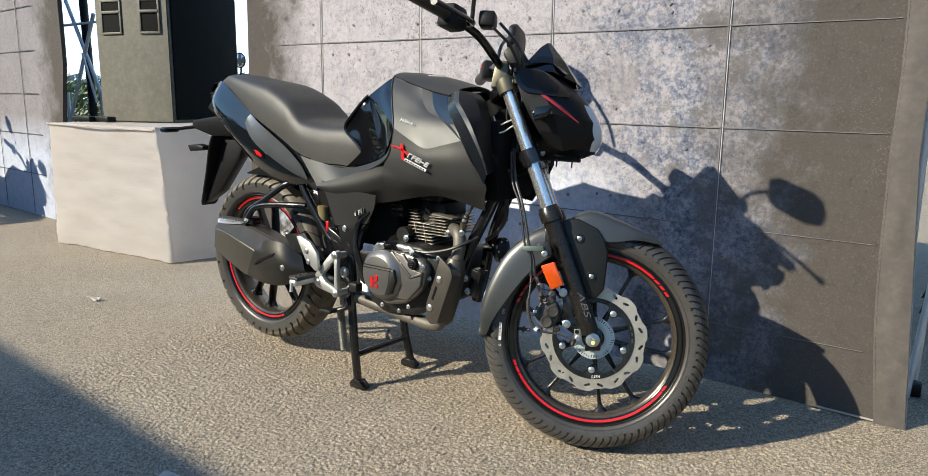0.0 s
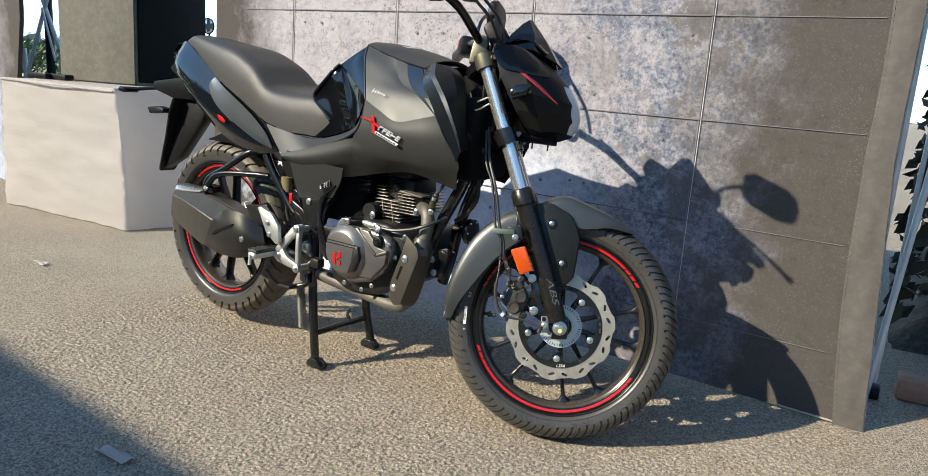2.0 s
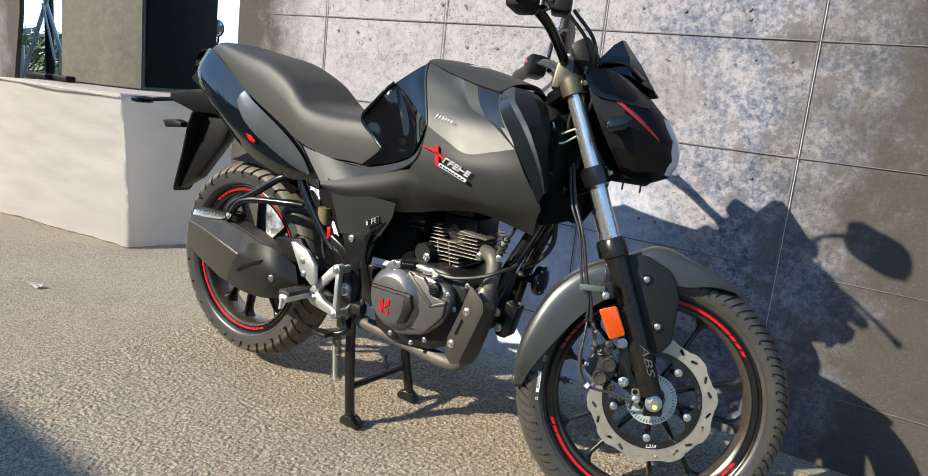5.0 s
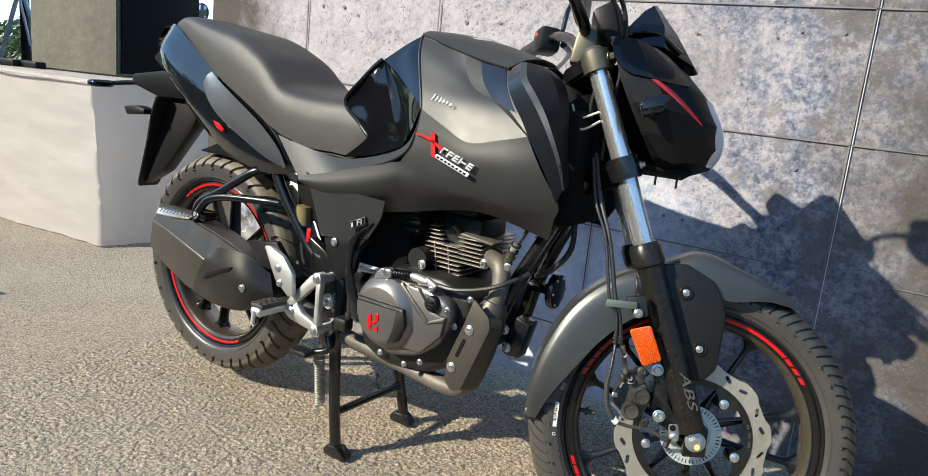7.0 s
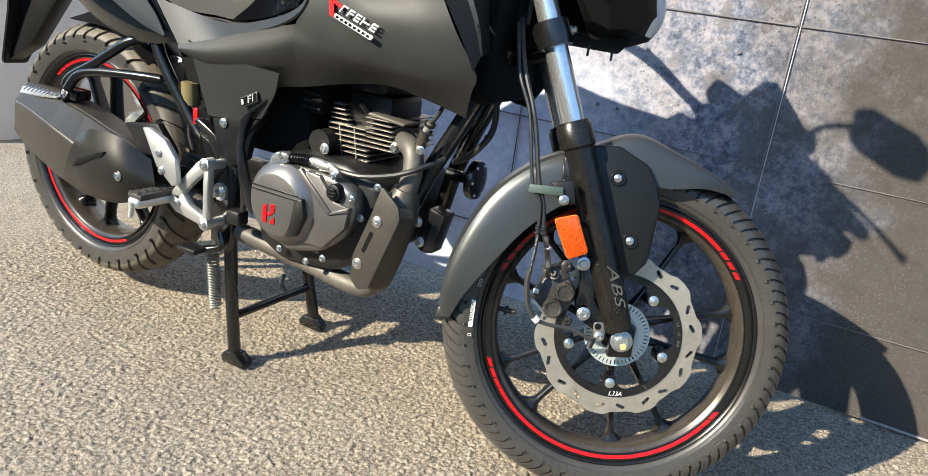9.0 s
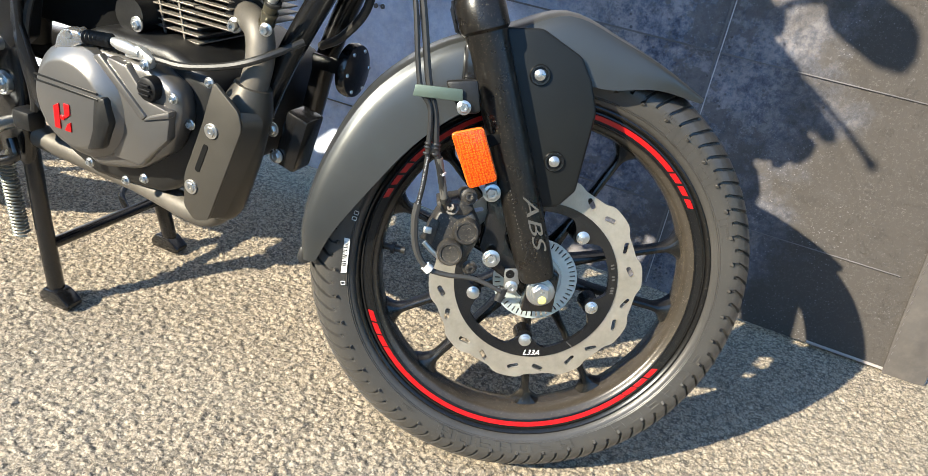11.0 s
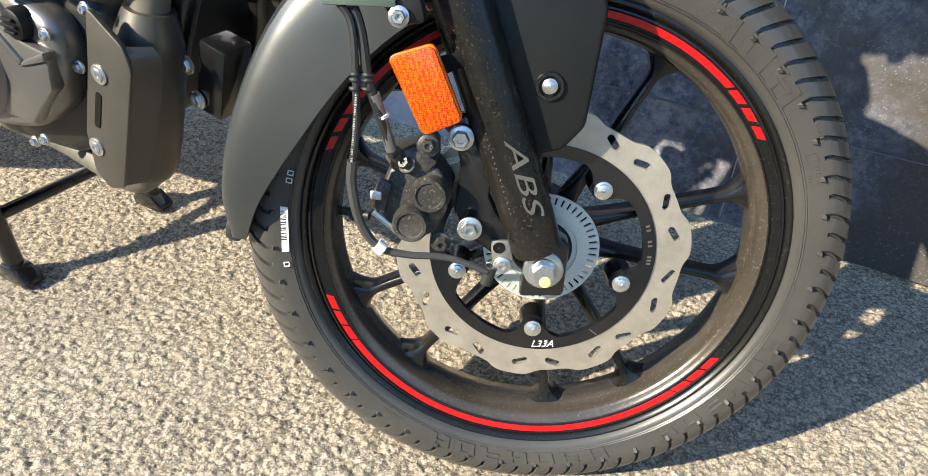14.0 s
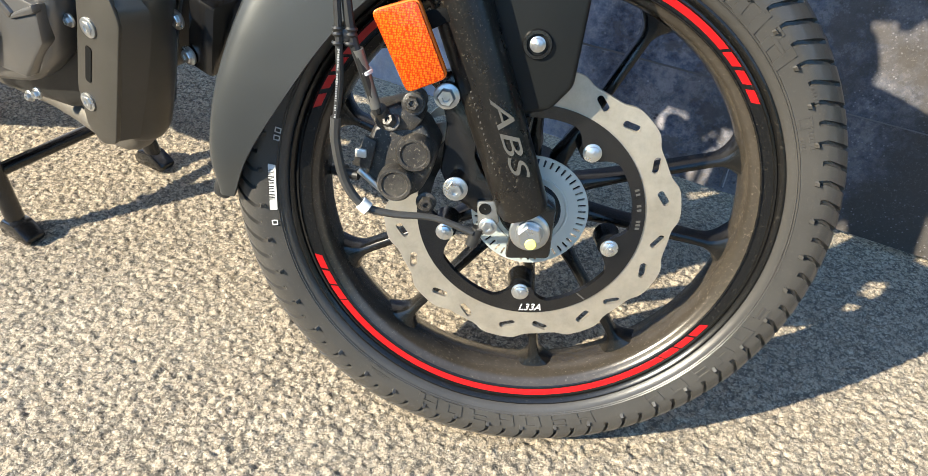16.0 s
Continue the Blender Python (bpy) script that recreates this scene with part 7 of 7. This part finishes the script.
    part("clutch_cable", tube([(.795, -.156, .4945), (.815, -.150, .492), (.852, -.145, .492), (.903, -.128, .503), (.94, -.11, .519), (.97, -.07, .54)], .0048, 8, 6), M_CABLE, e)
    part("starter_motor", rod((.715, -.10, .520), (.715, .02, .520), .024, 24), M_CASE, e)
    part("starter_bolt", bolt((.733, -.104, .512), .007, (0, -1, 0), .006), M_STEEL, e)
    # cylinder block leaning back, with level fins of their own
    lean = Matrix(((1, 0, -.18, .772), (0, 1, 0, 0), (0, 0, 1, .466), (0, 0, 0, 1)))
    part("barrel", box((0, 0, .05), (.062, .11, .12), .01, lean), M_CASE, e)
    for i in range(10):
        part("cooling_fin", box((0, 0, .004 + i * .0096), (.086, .148, .0022), .0008, lean), M_FIN, e)
    for x in (-.018, .016):
        part("fin_stay", box((x, -.071, .046), (.003, .003, .09), .0005, lean), M_FIN, e)
    part("cylinder_head", box((.790, 0, .585), (.10, .11, .075), .012), M_CASE, e)
    for i in range(5):
        part("head_fin", box((.738 - .0018 * i, 0, .558 + i * .0088), (.050 - .006 * i, .146, .0022), .0008), M_FIN, e)
    for i in range(7):
        part("head_fin", box((.832 - .0012 * i, 0, .528 + i * .0088), (.058, .146, .0022), .0008), M_FIN, e)
    part("head_plate", prism([(.800, .586), (.806, .5915), (.884, .584), (.880, .5785)], -.075, -.030, .0015), M_PIPE, e, "tan stained head plate")
    part("rocker_cover", box((.775, 0, .635), (.09, .10, .04), .014, None, None, 3), M_CASE, e)
    part("spark_plug", rod((.795, -.045, .572), (.785, -.075, .606), .0055, 10), M_CABLE, e)
    part("plug_hex", rod((.797, -.044, .568), (.795, -.050, .576), .009, 6), M_STEEL, e)
    part("throttle_body", rod((.66, -.02, .60), (.76, -.02, .60), .03, 18), M_DEEP, e)
    part("side_duct", box((.69, -.075, .60), (.045, .04, .06), .006), M_DEEP, e)
    bm = bmesh.new()
    for i in range(4):
        box((.69, -.097, .58 + i * .013), (.04, .003, .004), 0, None, bm)
    part("duct_ribs", bm, M_CASE, e)


def exhaust():
    hp = [(.862, -.045, .548), (.888, -.066, .548), (.910, -.080, .540), (.919, -.088, .515), (.917, -.093, .485), (.908, -.098, .445)]
    p = part("exhaust_pipe", tube(hp, .0185, 16, 5), M_PIPE, BIKE, "heat-stained exhaust header pipe")
    part("flange", rod((.858, -.040, .548), (.868, -.052, .548), .026, 18), M_CASE, p)
    part("oxygen_sensor", rod((.928, -.092, .550), (.944, -.102, .586), .0085, 12), M_BRASS, p, "brassy oxygen sensor")
    s = part("sensor_cap", rod((.944, -.102, .586), (.954, -.106, .602), .0065, 10), M_ALU, p)
    for k in range(4):
        q = Vector((.931, -.094, .556)).lerp(Vector((.952, -.105, .598)), k / 3)
        part("sensor_collar", rod(q, q + Vector((.0015, -.0008, .0035)), .0105, 10), M_BRASS if k < 2 else M_CABLE, p)
    part("sensor_lead", tube([(.954, -.106, .602), (.962, -.10, .615), (.965, -.08, .64)], .004, 8, 4), M_CABLE, p)
    part("flange_nut", bolt((.868, -.074, .538), .007, (.2, -1, 0), .012), M_STEEL, p)
    part("flange_nut", bolt((.940, -.106, .553), .0055, (.3, -1, 0), .010), M_STEEL, p)
    cc = [(.915, -.095, .475), (.908, -.098, .44), (.890, -.100, .37), (.868, -.100, .30), (.862, -.100, .285)]
    part("catalyst_can", tube(cc, [.024, .034, .036, .034, .026], 20, 4), M_EXH, p, "swollen black catalyst can")
    part("lower_pipe", tube([(.880, -.100, .300), (.850, -.100, .268), (.80, -.095, .262), (.70, -.085, .268), (.60, -.10, .285), (.50, -.12, .31), (.40, -.13, .345), (.30, -.14, .375)], .0185, 14, 5), M_PIPE, p, "heat-stained lower pipe")
    o = rounded([(.898, .486), (.936, .456), (.941, .434), (.887, .290), (.864, .283), (.847, .300), (.849, .347), (.879, .425)], .006, 3)
    h = part("heat_guard", prism(o, -.150, -.144, .0022, None, 3), M_EXH, BIKE, "matte black exhaust heat guard", 30)
    part("guard_flange", net([[(.934, -.147, .456), (.940, -.147, .434), (.912, -.147, .360), (.886, -.147, .292)], [(.946, -.125, .452), (.951, -.122, .432), (.923, -.122, .357), (.895, -.125, .290)]], 4, 4, .004), M_EXH, h)
    for x, z in ((.895, .421), (.861, .333)):
        part("guard_screw", bolt((x, -.150, z), .0070, (0, -1, 0), .004), M_STEEL, h)
    part("guard_slot", prism(rounded([(.867, .360), (.874, .357), (.890, .398), (.883, .401)], .003, 3), -.1508, -.147, 0), M_DEEP, h)
    # muffler: a boxy faceted can, widest in front of its slanted tail
    sec = (((-.150, -.125, .491), (-.137, -.145, .476), (-.112, -.178, .459), (-.124, -.178, .383)),
           ((-.085, -.125, .490), (-.050, -.150, .476), (-.020, -.203, .457), (-.033, -.198, .358)),
           ((-.022, -.125, .490), (.031, -.155, .482), (.088, -.222, .440), (.081, -.212, .327)),
           ((.051, -.125, .479), (.122, -.165, .471), (.183, -.232, .420), (.176, -.215, .315)),
           ((.121, -.125, .464), (.205, -.170, .454), (.265, -.225, .393), (.258, -.200, .314)),
           ((.230, -.125, .430), (.290, -.160, .424), (.335, -.185, .390), (.330, -.175, .340)))
    b = bmesh.new()
    rings(b, [[(i[0], -.085, i[2] - .006), i, u, k, d, (d[0], -.150, d[2] - .008), (d[0], -.095, d[2] + .02)] for i, u, k, d in sec])
    bmesh.ops.recalc_face_normals(b, faces=b.faces)
    bmesh.ops.bevel(b, geom=b.edges[:], offset=.005, segments=3, affect="EDGES", clamp_overlap=True)
    mf = part("muffler", b, M_EXH, BIKE, "stubby faceted matte grey-black muffler", 20)
    strap = net([[(-.140, -.140, .484), (-.06, -.140, .486), (.018, -.140, .490)], [(-.128, -.155, .472), (-.05, -.160, .478), (.018, -.160, .485)]], 4, 2, .003)
    st = part("muffler_strap", strap, M_ALU, mf, "bright pressed strap")
    for i in range(9):
        x = -.115 + i * .0145
        part("strap_rib", rod((x, -.141, .489 + i * .0004), (x + .006, -.157, .481 + i * .0006), .0016, 6), M_STEEL, st)
    part("muffler_hanger", box((.050, -.135, .497), (.055, .04, .024), .005), M_BLACK, mf)
    part("hanger_bolt", bolt((.045, -.157, .500), .007, (0, -1, .3), .006), M_STEEL, mf)
    part("hanger_plate", prism([(.255, .475), (.355, .492), (.400, .445), (.405, .365), (.350, .355), (.315, .405)], -.168, -.150, .004), M_PLASTIC, mf, "black hanger plate")
    g = net([[(.205, -.226, .448), (.250, -.236, .465), (.320, -.226, .462), (.372, -.195, .424)],
             [(.192, -.241, .424), (.275, -.247, .415), (.340, -.240, .402), (.394, -.205, .384)],
             [(.150, -.232, .368), (.240, -.244, .358), (.325, -.236, .356), (.390, -.202, .366)],
             [(.118, -.216, .326), (.208, -.222, .315), (.296, -.214, .318), (.372, -.192, .345)]], 5, 5, .005)
    s = part("muffler_shield", g, M_SHIELD, mf, "matte black muffler shield", 50)
    part("shield_bolt", bolt((.330, -.240, .388), .0075, (0, -1, 0), .005), M_STEEL, s)
    part("shield_slot", prism([(.195, .379), (.216, .400), (.280, .425), (.300, .431), (.292, .418), (.234, .393)], -.2475, -.236, .001), M_DEEP, s)


def rear_wheel():
    m = Matrix.Translation(RAX)
    w = wheel("rear_wheel", "satin black rear alloy wheel with red stripes", m, 0.307, 0.065, 30, ((176, 296, .6), (20, 132, .6)), 44, 10, M_RUBBER)
    part("sprocket", lathe([(.03, .075), (.085, .075), (.088, .072), (.085, .069), (.03, .069)], 60, m, None, False), M_STEEL, w)
    part("axle", rod(RAX + Vector((0, -.11, 0)), RAX + Vector((0, .11, 0)), .009, 12), M_STEEL, w)
    part("axle_nut", bolt(RAX + Vector((0, -.105, 0)), .013, (0, -1, 0), .014), M_STEEL, w)



def rear_hugger():
    ctrl = []
    for a in (150, 125, 100, 75, 52):
        t = radians(a)
        r = .335
        ctrl.append([(r * math.cos(t), w, RAX.z + r * math.sin(t) - abs(w) * .3) for w in (-.07, -.04, 0, .04, .07)])
    part("inner_mudguard", net(ctrl[2:], 3, 4, .003), M_PLASTIC, BIKE)


M_FORK = plain("dusty_black_fork", (.008, .0072, .0064), .28, .1, 0, 400, .15, .015, .12, .4, .16)
M_PLATE = plain("dark_grey_plastic", (.006, .006, .0063), .45, 0, 0, 1400, .1, .004, .2, .13)
M_SIDE = plain("dark_green_grey_plastic", (.011, .012, .012), .40, .25, 0, 1400, .08, .004, .1, .3)
M_SHIELD = plain("satin_black_shield", (.022, .021, .019), .38, .3, 0, 1400, .1, .01, .1, .4)
M_TAB = plain("worn_alloy_tab", (.20, .195, .18), .45, .7, 0, 900, .1, .1, .2, .5, .2)
M_CAL = plain("dusty_caliper_casting", (.022, .020, .018), .46, .2, 0, 500, .2, .16, .5, .5, .4)
M_ABS = plain("dull_grey_print", (.072, .070, .064), .45, .3, 0, 900, .15, .05, .1)
M_KNEE = plain("smooth_black_panel", (.003, .003, .0035), .07, 0, 0, 900, .1, 0, 0, .28)
M_SLEEVE = plain("grey_rubber_sleeve", (.035, .034, .032), .5, 0, 0, 900, .1, .05, .1)
M_GUARD = plain("grey_mudguard_paint", (.066, .069, .069), .36, .65, .15, 2500, .04, 0, .05)
M_WINDOW = plain("smooth_black_inset", (.008, .009, .010), .16, 0, .5, 900, .06, 0, 0)
M_INSET = plain("satin_grey_inset", (.085, .092, .10), .30, .6, .4, 900, .06, 0, 0)
M_LENS = plain("lamp_glass", (.55, .57, .60), .05, .0, 1.0, 300, .02, 0, 0)

front_wheel()
brake_disc(STEER @ Matrix.Translation(FAX))
fork()
fender()
caliper()
reflector()
cables()
headlight()
handlebar()
tank_body()
seat_tail()
frame_parts()
engine_mount()
foot_controls()
engine()
exhaust()
rear_wheel()
rear_hugger()
other = copy_thing(BIKE, pose(-5.45, 0.41, 0, 0, 0, -11.5))
tagged(other, "second grey motorcycle parked further along the backdrops", "motorcycle")
